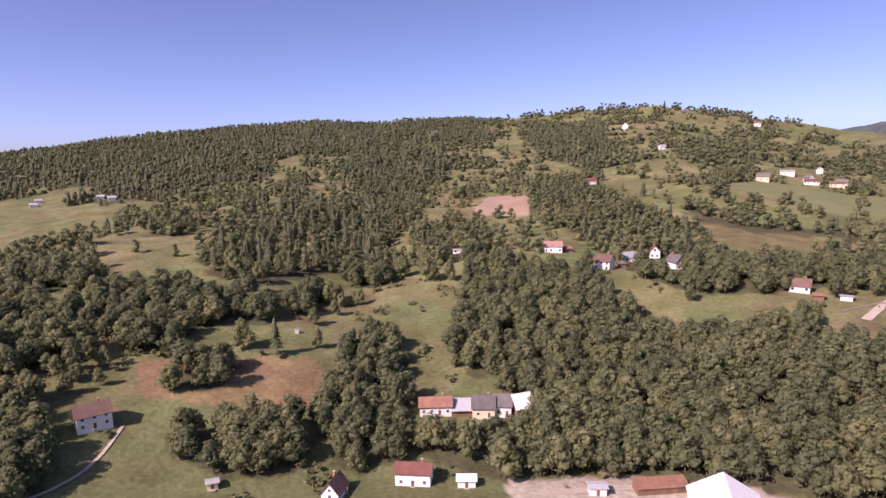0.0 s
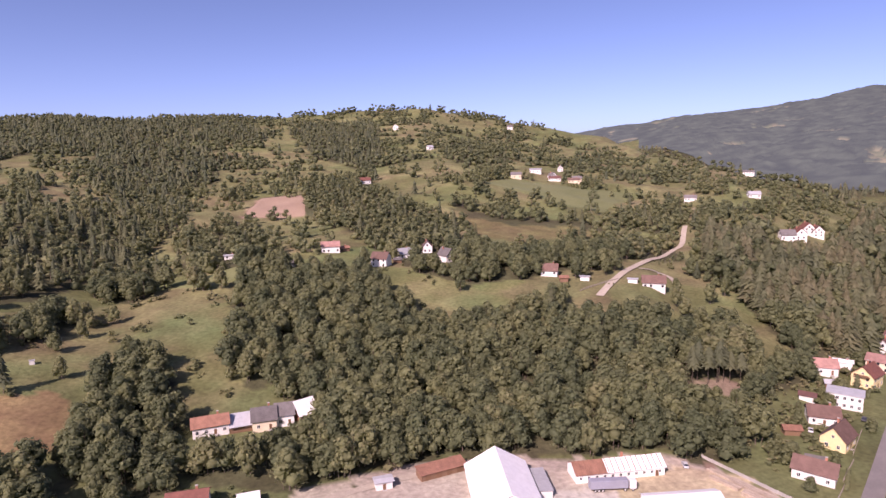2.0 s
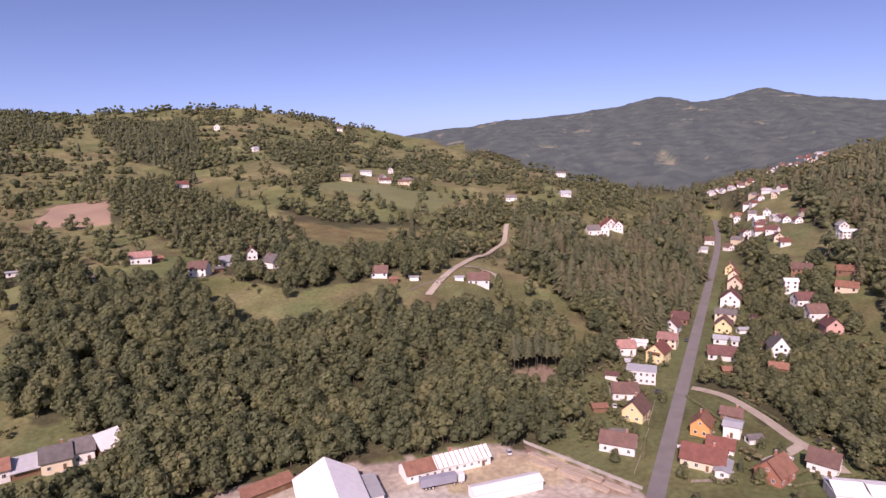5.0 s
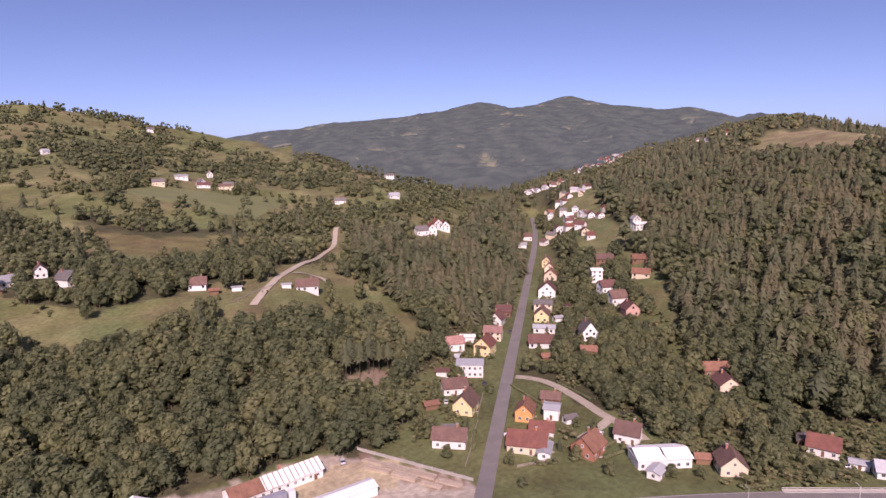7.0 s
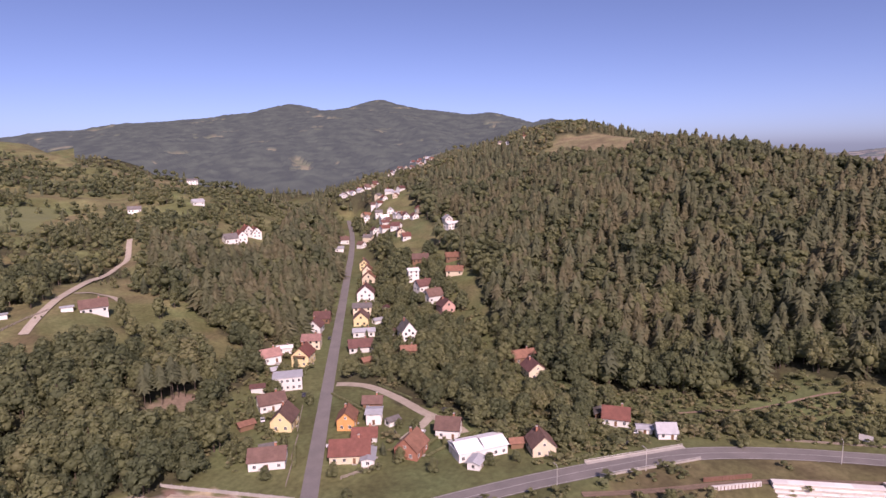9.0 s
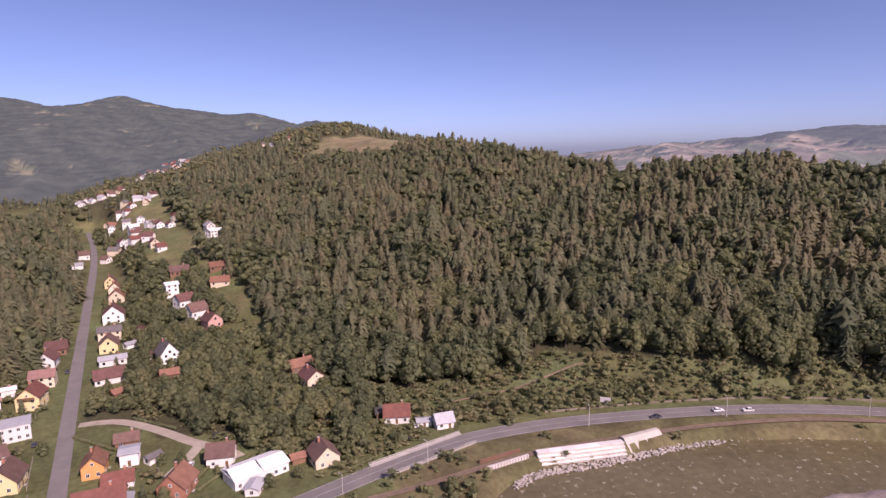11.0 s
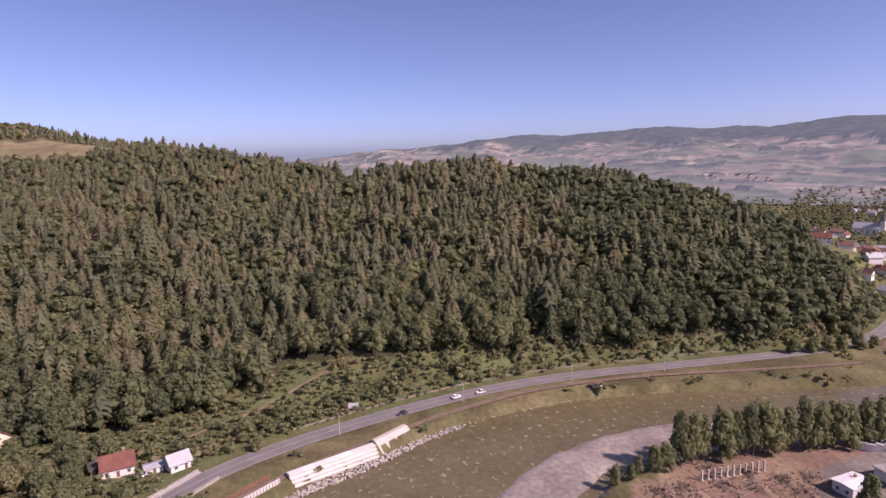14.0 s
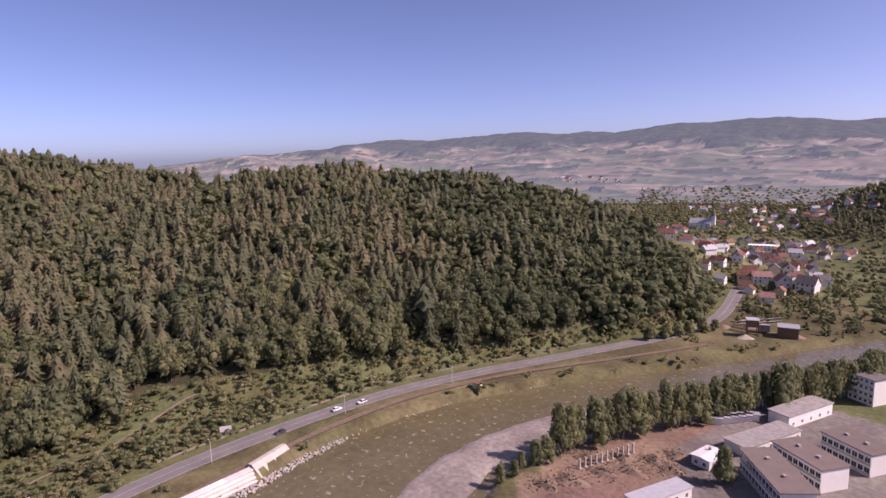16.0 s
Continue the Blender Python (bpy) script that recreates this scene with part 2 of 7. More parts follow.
def ground_material():
    """Grass, soil and stone by the land's cover, with tufts, mown streaks and worn patches."""
    m = bpy.data.materials.new("ground")
    m.use_nodes = True
    nt = m.node_tree
    n, link = nt.nodes, nt.links.new
    p = n["Principled BSDF"]
    cover = n.new("ShaderNodeAttribute")
    cover.attribute_name = "cover"
    co = n.new("ShaderNodeTexCoord")
    value = None
    for scale, detail, low, high in ((0.012, 4, 0.82, 1.2), (0.06, 6, 0.76, 1.24), (0.5, 4, 0.78, 1.22)):
        t, r = n.new("ShaderNodeTexNoise"), n.new("ShaderNodeMapRange")
        t.inputs["Scale"].default_value, t.inputs["Detail"].default_value = scale, detail
        r.inputs["From Min"].default_value, r.inputs["From Max"].default_value = 0.3, 0.7
        r.inputs["To Min"].default_value, r.inputs["To Max"].default_value = low, high
        link(co.outputs["Object"], t.inputs["Vector"])
        link(t.outputs[0], r.inputs[0])
        if value is None:
            value = r
        else:
            k = n.new("ShaderNodeMath")
            k.operation = "MULTIPLY"
            link(value.outputs[0], k.inputs[0])
            link(r.outputs[0], k.inputs[1])
            value = k
    warm = n.new("ShaderNodeTexNoise")
    warm.inputs["Scale"].default_value, warm.inputs["Detail"].default_value = 0.03, 5
    link(co.outputs["Object"], warm.inputs["Vector"])
    hue = n.new("ShaderNodeMapRange")
    hue.inputs["From Min"].default_value, hue.inputs["From Max"].default_value = 0.3, 0.7
    hue.inputs["To Min"].default_value, hue.inputs["To Max"].default_value = 0.47, 0.525
    link(warm.outputs[0], hue.inputs[0])
    hsv = n.new("ShaderNodeHueSaturation")
    link(cover.outputs["Color"], hsv.inputs["Color"])
    link(value.outputs[0], hsv.inputs["Value"])
    link(hue.outputs[0], hsv.inputs["Hue"])
    link(hsv.outputs[0], p.inputs["Base Color"])
    p.inputs["Roughness"].default_value = 0.95
    p.inputs["Specular IOR Level"].default_value = 0.15
    b = n.new("ShaderNodeBump")
    b.inputs["Strength"].default_value, b.inputs["Distance"].default_value = 0.6, 0.5
    link(value.outputs[0], b.inputs["Height"])
    link(b.outputs[0], p.inputs["Normal"])
    return m


LEAF = foliage("broad_leaves", (0.160, 0.188, 0.102), (0.282, 0.296, 0.150), (0.335, 0.308, 0.172))
NEEDLE = foliage("needles", (0.140, 0.168, 0.106), (0.222, 0.236, 0.136), (0.262, 0.246, 0.148))
BARK = material("bark", (0.07, 0.05, 0.04), (0.20, 0.16, 0.12), 0.9, 2.0)
GROUND = ground_material()
ASPHALT = material("asphalt", (0.135, 0.127, 0.122), (0.215, 0.198, 0.188), 0.85, 0.15, 0.2, 3.0)
PALE_ROAD = material("worn_gravel", (0.30, 0.26, 0.21), (0.48, 0.42, 0.34), 0.95, 0.3, 0.5, 4.0)
DIRT = material("bare_earth", (0.17, 0.115, 0.08), (0.30, 0.22, 0.155), 0.95, 0.1, 0.6, 2.0)
PAINT_LINE = material("road_paint", (0.36, 0.36, 0.35), (0.50, 0.50, 0.48), 0.7, 1.0, 0.1)

# ---- ground ----
WOODS = {
    "near": [(20, 395), (57, 395), (98, 350), (93, 312), (108, 291), (138, 291), (192, 261), (225, 238), (229, 217), (226, 192), (214, 180), (192, 166), (168, 156), (148, 167), (118, 179), (97, 191), (75, 196), (57, 199), (32, 223), (42, 240), (21, 268), (10, 280)],
    "lobe": [(17, 375), (42, 390), (100, 366), (92, 326), (72, 305), (70, 288), (45, 269), (24, 264), (8, 271), (12, 319)],
    "strip": [(-15, 212), (-6, 218), (33, 221), (52, 244), (85, 257), (87, 208), (57, 194), (21, 195)],
    "clump": [(-52, 264), (-40, 295), (-23, 292), (-17, 242), (-18, 209), (-38, 208), (-49, 223)],
    "low": [(-106, 211), (-84, 224), (-63, 229), (-46, 219), (-61, 198), (-69, 195), (-97, 200)],
    "corner": [(-178, 218), (-142, 203), (-129, 186), (-134, 167), (-141, 150), (-190, 150)],
    "left": [(-236, 300), (-206, 306), (-160, 263), (-162, 242), (-187, 230)],
    "slope": [(-189, 320), (-150, 356), (-123, 302), (-120, 270), (-144, 264), (-167, 280)],
    "copse": [(-138, 343), (-109, 345), (-88, 317), (-120, 303)],
    "birch": [(-178, 452), (-145, 579), (-30, 806), (-24, 633), (-41, 558), (-82, 404), (-114, 361), (-153, 379)],
    "middle": [(-28, 594), (41, 609), (47, 453), (25, 424), (-21, 434)],
    "band": [(-221, 1572), (18, 1048), (14, 873), (-91, 729), (-129, 809)],
    "centre": [(107, 771), (180, 820), (188, 638), (206, 527), (186, 420), (188, 377), (231, 364), (372, 413), (320, 355), (194, 330), (142, 343), (122, 369), (116, 530), (89, 607)],
    "hedge": [(235, 599), (283, 547), (362, 486), (341, 466), (264, 510), (230, 573)],
    "round": [(395, 531), (520, 571), (405, 443), (355, 468)],
    "top": [(172, 1398), (368, 1428), (271, 983), (216, 842), (164, 988)],
    "small": [(438, 1117), (535, 1081), (436, 862), (338, 841)],
    "flank": [(376, 399), (402, 365), (417, 312), (678, 457), (760, 470), (666, 393), (545, 314), (451, 267), (335, 204), (306, 203), (279, 214), (281, 249), (302, 298)],
    "foot": [(255, 251), (270, 207), (244, 187), (214, 189), (202, 205)],
    "spur": [(-244, 500), (-210, 522), (-195, 480), (-226, 462)],
    "dip": [(-253, 352), (-255, 392), (-226, 381), (-196, 345), (-194, 325), (-223, 317)],
    "crest": [(-202, 520), (-168, 545), (-158, 500), (-187, 480)],
    "knot": [(-192, 588), (-165, 600), (-158, 545), (-183, 538)],
    "saddle": [(-215, 770), (-165, 760), (-148, 690), (-195, 690)],
    "trio": [(-77, 440), (-63, 470), (-40, 437), (-36, 390), (-62, 389)],
    "scrub": [(-97, 348), (-75, 367), (-66, 340), (-88, 326)],
    "pair": [(-56, 474), (-36, 470), (-28, 425), (-47, 420)],
    "hollow": [(-118, 257), (-96, 269), (-88, 250), (-110, 240)],
    "avenue": [(316, 128), (400, 180), (470, 227), (560, 290), (690, 378), (800, 458), (808, 446), (690, 362), (560, 276), (470, 215), (400, 168), (326, 122)],
    "stream": [(482, 253), (360, 166), (297, 117), (269, 80), (234, 64), (239, 88), (256, 126), (255, 147), (272, 156), (285, 136), (354, 174)],
}


GLADE = [(286, 318), (300, 313), (282, 264), (272, 228), (263, 206), (247, 196), (244, 212), (243, 233), (248, 259), (266, 294)]
FOOT_B = [(900, 420), (760, 335), (640, 262), (560, 225), (500, 195), (482, 172), (450, 145), (402, 126), (349, 98), (322, 72), (295, 50), (291, 24), (298, -4), (310, -33), (308, -64), (296, -95), (287, -140), (273, -180), (258, -235), (244, -285), (234, -345), (250, -400), (330, -440), (480, -520), (700, -620)]


def wooded(x, y):
    """Where trees stand close: 1 broadleaved, 2 conifers and mixed, 0 open."""
    x, y = np.asarray(x, float), np.asarray(y, float)
    wx, wy = x + 7 * rolling(x, y, 34, 5), y + 7 * rolling(x, y, 34, 6)
    kind = np.zeros(x.shape, int)
    for name, poly in WOODS.items():
        kind[inside(wx * 1.0, wy * 1.0, poly)] = 2 if name in ("birch", "flank", "band", "top") else 1
    kind[inside(wx, wy, GLADE)] = 0
    kind[((x - 203) / 15) ** 2 + ((y - 196) / 9) ** 2 < 1] = 0
    d, a = np.hypot(x - 20, y), np.degrees(np.arctan2(x - 20, y))
    h = height(x, y)
    ridge, _ = to_line(x, y, RIDGE_B)
    hill_b = (side_of(wx, wy, FOOT_B) > 0) & (ridge < 420) & (a > 55)
    clearing = ((x - 580) / 34) ** 2 + ((y - 222) / 16) ** 2 < 1
    hill_b &= ~clearing
    knoll = (((x - 930) / 165) ** 2 + ((y - 85) / 105) ** 2 + 0.35 * rolling(x, y, 60, 2) < 1) & (x < 1010 + 14 * rolling(x, y, 40, 4))
    notch = (np.hypot((x - 600) * 0.55, y + 172) < 24) & (x > 560)
    kind[hill_b & ~knoll & ~notch] = 2
    far_left = (d > 850) & (a < 12) & (a > -50) & (h > hill_a(x, y) + 4) & (h > interp(a, [-36, -30, -26, -15, 0, 12], [66, 62, 62, 106, 128, 150]) + 16 * rolling(x, y, 260, 4)) & (rolling(x, y, 150, 6) + 0.4 * rolling(x, y, 60, 2) < 0.6)
    kind[far_left] = 2
    c, _ = to_line(x, y, RIDGE_C)
    far_mid = (d > 850) & (a > 38) & (a < 92) & (h > 22) & (c < 2700) & (rolling(x, y, 420, 5) + 0.5 * rolling(x, y, 160, 3) < 0.75) & ~knoll
    far_mid &= ~((hill_a(x, y) > h - 8) & (a < 50))
    kind[far_mid] = 2
    for cx, cy, rx, ry in ((1200, 530, 90, 40), (905, 492, 50, 26), (640, 305, 34, 18), (549, 212, 26, 14)):
        kind[((x - cx) / rx) ** 2 + ((y - cy) / ry) ** 2 + 0.4 * rolling(x, y, 40, 3) < 0.8] = 0
    e, _ = to_line(x, y, RIDGE_E)
    kind[(e < 230) & (h > 8) & (y < -600)] = 2
    kind[(d > 1100) & (a > 95) & (a < 175) & ((h > 130 + 50 * rolling(x, y, 500, 6)) | (rolling(x, y, 330, 7) > 0.62))] = 2
    return kind


FIELDS = [
    # corner points, base colour
    ([(28, 641), (56, 738), (104, 727), (90, 622)], (0.30, 0.215, 0.15)),
    ([(-140, 262), (-60, 280), (-45, 240), (-120, 232)], (0.20, 0.145, 0.075)),
    ([(-27, 408), (17, 433), (22, 407), (-2, 390)], (0.14, 0.16, 0.07)),
    ([(312, 688), (377, 730), (504, 639), (387, 539)], (0.14, 0.16, 0.065)),
    ([(236, 579), (273, 527), (353, 473), (332, 453), (230, 433), (208, 469)], (0.16, 0.14, 0.065)),
    ([(60, 198), (97, 189), (120, 176), (150, 166), (159, 160), (168, 113), (150, 92), (120, 80), (20, 120), (20, 194)], (0.36, 0.315, 0.26)),
    ([(60, 170), (140, 150), (140, 110), (60, 110)], (0.43, 0.40, 0.355)),
    ([(190, 206), (214, 201), (216, 191), (203, 187), (190, 194)], (0.27, 0.215, 0.15)),
    ([(152, 153), (159, 158), (167, 114), (157, 113)], (0.25, 0.185, 0.135)),
    ([(120, 163), (150, 158), (165, 142), (150, 132), (118, 148)], (0.40, 0.34, 0.225)),
]


def cover(x, y, z):
    """Base colours of the land."""
    n = rolling(x, y, 120, 2) * 0.5 + rolling(x, y, 45, 4) * 0.5
    g = smooth(-0.5, 0.6, n + 0.35 * rolling(x, y, 22, 6))[:, None]
    col = np.array((0.114, 0.132, 0.056)) * (1 - g) + np.array((0.164, 0.152, 0.074)) * g
    d = np.hypot(x - 20, y)
    u, v = (x * 0.88 + y * 0.47 + 14 * rolling(x, y, 150, 2)) / 95, (y * 0.88 - x * 0.47 + 10 * rolling(x, y, 120, 3)) / 52
    parcel = np.sin(np.floor(u) * 12.9898 + np.floor(v) * 78.233) * 43758.5453
    parcel = parcel - np.floor(parcel)
    tone = np.array((0.128, 0.155, 0.060)) * (1 - parcel)[:, None] + np.array((0.215, 0.185, 0.098)) * parcel[:, None]
    farmed = (smooth(14, 30, hill_a(x, y)) * smooth(260, 420, d) * smooth(2000, 1600, d) * 0.62)[:, None]
    col = col * (1 - farmed) + tone * farmed
    low = smooth(14, 4, z)[:, None] * smooth(1200, 700, d)[:, None]
    col = col * (1 - low) + np.array((0.112, 0.126, 0.056)) * low
    shore = ((side_of(x, y, HIGHWAY) < 0) & (x > 150) & (y < 20) & (y > -460) & (x > 140))[:, None]
    col = np.where(shore, np.array((0.125, 0.115, 0.058)) * (0.8 + 0.4 * g), col)
    for poly, tone in FIELDS:
        k = inside(x + 2 * rolling(x, y, 15, 1), y + 2 * rolling(x, y, 15, 3), poly)
        col[k] = tone
    tan = smooth(1.3, 0.6, ((x - 930) / 170) ** 2 + ((y - 85) / 110) ** 2)[:, None]
    col = col * (1 - tan) + np.array((0.215, 0.185, 0.105)) * tan
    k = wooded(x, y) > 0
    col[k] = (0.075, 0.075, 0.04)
    site = inside(x + 3 * rolling(x, y, 18, 2), y, [(172, -128), (176, -150), (170, -185), (158, -235), (140, -262), (90, -250), (80, -170), (110, -120), (150, -105)])
    col[site] = (0.225, 0.162, 0.115)
    paved = inside(x, y, [(150, -185), (150, -262), (70, -262), (75, -150), (128, -150)])
    col[paved] = (0.185, 0.168, 0.15)
    p, _ = to_line(x, y, BANK)
    bed = (river(x, y) > 0.02) & (p > 5)
    col[bed] = (0.255, 0.225, 0.205)
    return col


def mesh_from(name, verts, faces, mats=(), slots=None, shade=False, floats=None, colours=None):
    """A mesh from arrays: faces all triangles or all quads."""
    me = bpy.data.meshes.new(name)
    verts, faces = np.asarray(verts, np.float32), np.asarray(faces, np.int32)
    k = faces.shape[1]
    me.vertices.add(len(verts))
    me.vertices.foreach_set("co", verts.ravel())
    me.loops.add(faces.size)
    me.loops.foreach_set("vertex_index", faces.ravel())
    me.polygons.add(len(faces))
    me.polygons.foreach_set("loop_start", np.arange(0, faces.size, k, dtype=np.int32))
    for m in mats:
        me.materials.append(m)
    if slots is not None:
        me.polygons.foreach_set("material_index", np.asarray(slots, np.int32))
    me.polygons.foreach_set("use_smooth", np.full(len(faces), shade, bool))
    if floats is not None:
        me.attributes.new("tint", "FLOAT", "POINT").data.foreach_set("value", np.asarray(floats, np.float32))
    if colours is not None:
        rgba = np.c_[colours, np.ones(len(colours))].astype(np.float32)
        me.attributes.new("cover", "FLOAT_COLOR", "POINT").data.foreach_set("color", rgba.ravel())
    me.update(calc_edges=True)
    return me


def build_ground():
    az = np.concatenate([np.arange(-52, 178, 0.5), np.arange(178, 308, 3.0)])
    rad = [0.02] + list(range(8, 116, 9))
    while rad[-1] < 4900:
        rad.append(rad[-1] + (2.9 if rad[-1] < 420 else rad[-1] * 0.0165))
    rad = np.array(rad)
    a, r = np.meshgrid(np.radians(az), rad)
    x, y = 20 + r * np.sin(a), r * np.cos(a)
    x, y = x.ravel(), y.ravel()
    z = height(x, y)
    n, m = len(az), len(rad)
    i, j = np.meshgrid(np.arange(n), np.arange(m - 1))
    i, j = i.ravel(), j.ravel()
    k = (i + 1) % n
    faces = np.c_[j * n + i, (j + 1) * n + i, (j + 1) * n + k, j * n + k]
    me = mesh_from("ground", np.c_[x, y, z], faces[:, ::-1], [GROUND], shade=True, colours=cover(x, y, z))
    return tagged(new("ground", me), "grassy valley floor and hillsides with meadows and fields", "ground", kind="structure")


build_ground()


def resample(line, step):
    pts = [Vector(p[:2]) for p in line]
    # round the corners, then walk along
    for _ in range(3):
        cut = [pts[0]]
        for p, q in zip(pts, pts[1:]):
            cut += [p.lerp(q, 0.25), p.lerp(q, 0.75)]
        pts = cut + [pts[-1]]
    out, left = [pts[0]], 0.0
    for p, q in zip(pts, pts[1:]):
        length = (q - p).length
        s = step - left
        while s <= length:
            out.append(p.lerp(q, s / length))
            s += step
        left = (left + length) % step
    return out


def strip(name, line, width, lift, mat, label, kind="structure", step=3.0, across=3, shift=0.0, crown=0.0):
    """A band laid on the ground along a line."""
    pts = resample(line, step)
    verts, faces = [], []
    for i, p in enumerate(pts):
        q, o = pts[min(i + 1, len(pts) - 1)], pts[max(i - 1, 0)]
        t = (q - o).normalized()
        nrm = Vector((-t.y, t.x))
        for j in range(across + 1):
            s = (j / across - 0.5) * width + shift
            verts.append((p.x + nrm.x * s, p.y + nrm.y * s))
    v = np.array(verts)
    z = height(v[:, 0], v[:, 1])
    zz = z.reshape(-1, across + 1)
    zz = np.maximum(zz, zz.mean(1, keepdims=True)) + lift
    for i in range(len(pts) - 1):
        for j in range(across):
            a = i * (across + 1) + j
            faces.append((a, a + across + 1, a + across + 2, a + 1))
    me = mesh_from(name, np.c_[v, zz.ravel()], np.array(faces)[:, ::-1], [mat], shade=True)
    return tagged(new(name, me), label, name.split("_")[-1], kind=kind)


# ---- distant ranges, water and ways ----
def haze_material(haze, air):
    """Far woods and fields, with distance haze painted in as a faint bluish glow."""
    m = bpy.data.materials.new("far_hills_haze_glow")
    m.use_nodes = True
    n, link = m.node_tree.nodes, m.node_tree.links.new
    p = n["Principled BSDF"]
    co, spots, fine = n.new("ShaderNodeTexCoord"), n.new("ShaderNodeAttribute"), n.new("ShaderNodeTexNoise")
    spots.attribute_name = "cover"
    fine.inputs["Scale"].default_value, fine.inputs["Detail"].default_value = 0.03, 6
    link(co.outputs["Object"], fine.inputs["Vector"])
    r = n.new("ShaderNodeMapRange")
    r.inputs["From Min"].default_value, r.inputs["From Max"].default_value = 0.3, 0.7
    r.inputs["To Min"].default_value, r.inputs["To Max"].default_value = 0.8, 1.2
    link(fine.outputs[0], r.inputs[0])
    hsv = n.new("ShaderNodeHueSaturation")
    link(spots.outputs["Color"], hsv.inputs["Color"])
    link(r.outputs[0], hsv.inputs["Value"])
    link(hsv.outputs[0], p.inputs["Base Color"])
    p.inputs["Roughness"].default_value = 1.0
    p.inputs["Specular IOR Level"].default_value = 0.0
    # painted haze: one even emission in the tone of the air
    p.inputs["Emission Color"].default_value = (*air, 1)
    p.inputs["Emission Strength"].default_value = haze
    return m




def far_range(a0, a1, d0, d1, label, open_land, haze, air, gaps=0.55, corner=0):
    az = np.arange(a0, a1 + 0.01, 0.26)
    rad = [d0]
    while rad[-1] < d1:
        rad.append(rad[-1] * 1.0085)
    a, r = np.meshgrid(np.radians(az), np.array(rad))
    start = r.ravel()
    r = r + corner * (1 - smooth(38, 50, np.degrees(a)))
    x, y = (20 + r * np.sin(a)).ravel(), (r * np.cos(a)).ravel()
    z = height(x, y)
    if open_land:
        u, v = (x * 0.80 + y * 0.60 + 45 * rolling(x, y, 400, 2)) / 190, (y * 0.80 - x * 0.60 + 25 * rolling(x, y, 300, 3)) / 80
        plot = np.sin(np.floor(u) * 12.9898 + np.floor(v) * 78.233) * 43758.5453
        plot = plot - np.floor(plot)
        trees = (rolling(x, y, 520, 6) + 0.8 * rolling(x, y, 190, 3) + smooth(95, 190, z) * 2.6 - 1.6 * smooth(1700, 1300, r.ravel()) * (rolling(x, y, 130, 1) < 0.1) > 0.7)
        trees |= (v - np.floor(v) < 0.11) & (rolling(x, y, 210, 5) > 0.05)
    else:
        trees = rolling(x, y, 420, 5) + 0.8 * rolling(x, y, 170, 3) + 0.3 * rolling(x, y, 60, 2) < gaps
    rs = np.random.RandomState(5)
    side = np.degrees(a).ravel()
    edge = smooth(0, 3, side - a0) * smooth(0, 3, a1 - side)
    z = z + 2 + edge * smooth(d0, d0 + 260, start) * trees * ((4 if open_land else 8) + rs.uniform(0, 2.5, len(x)) + (1.5 if open_land else 4) * rolling(x, y, 45, 1))
    g = smooth(-0.7, 0.7, rolling(x, y, 140, 4) + 0.6 * rolling(x, y, 60, 7))[:, None]
    col = np.array((0.19, 0.17, 0.10)) * g + np.array((0.10, 0.115, 0.06)) * (1 - g)
    if open_land:
        shade = plot[:, None]
        col = np.where(shade < 0.45, np.array((0.095, 0.11, 0.066)), np.where(shade < 0.8, np.array((0.155, 0.138, 0.098)), np.array((0.22, 0.19, 0.14)))) * (0.8 + 0.4 * g)
    col[trees] = np.array((0.045, 0.056, 0.038)) * (0.8 + 0.5 * g[trees])
    n, m = len(az), len(rad)
    i, j = np.meshgrid(np.arange(n - 1), np.arange(m - 1))
    i, j = i.ravel(), j.ravel()
    faces = np.c_[j * n + i, j * n + i + 1, (j + 1) * n + i + 1, (j + 1) * n + i]
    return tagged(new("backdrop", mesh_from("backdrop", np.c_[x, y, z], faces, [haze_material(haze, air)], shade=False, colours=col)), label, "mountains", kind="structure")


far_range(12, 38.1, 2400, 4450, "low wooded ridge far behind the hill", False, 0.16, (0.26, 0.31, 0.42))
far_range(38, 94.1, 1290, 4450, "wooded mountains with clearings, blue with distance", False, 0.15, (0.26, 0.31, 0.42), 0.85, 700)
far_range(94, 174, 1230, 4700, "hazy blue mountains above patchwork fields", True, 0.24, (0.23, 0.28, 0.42))


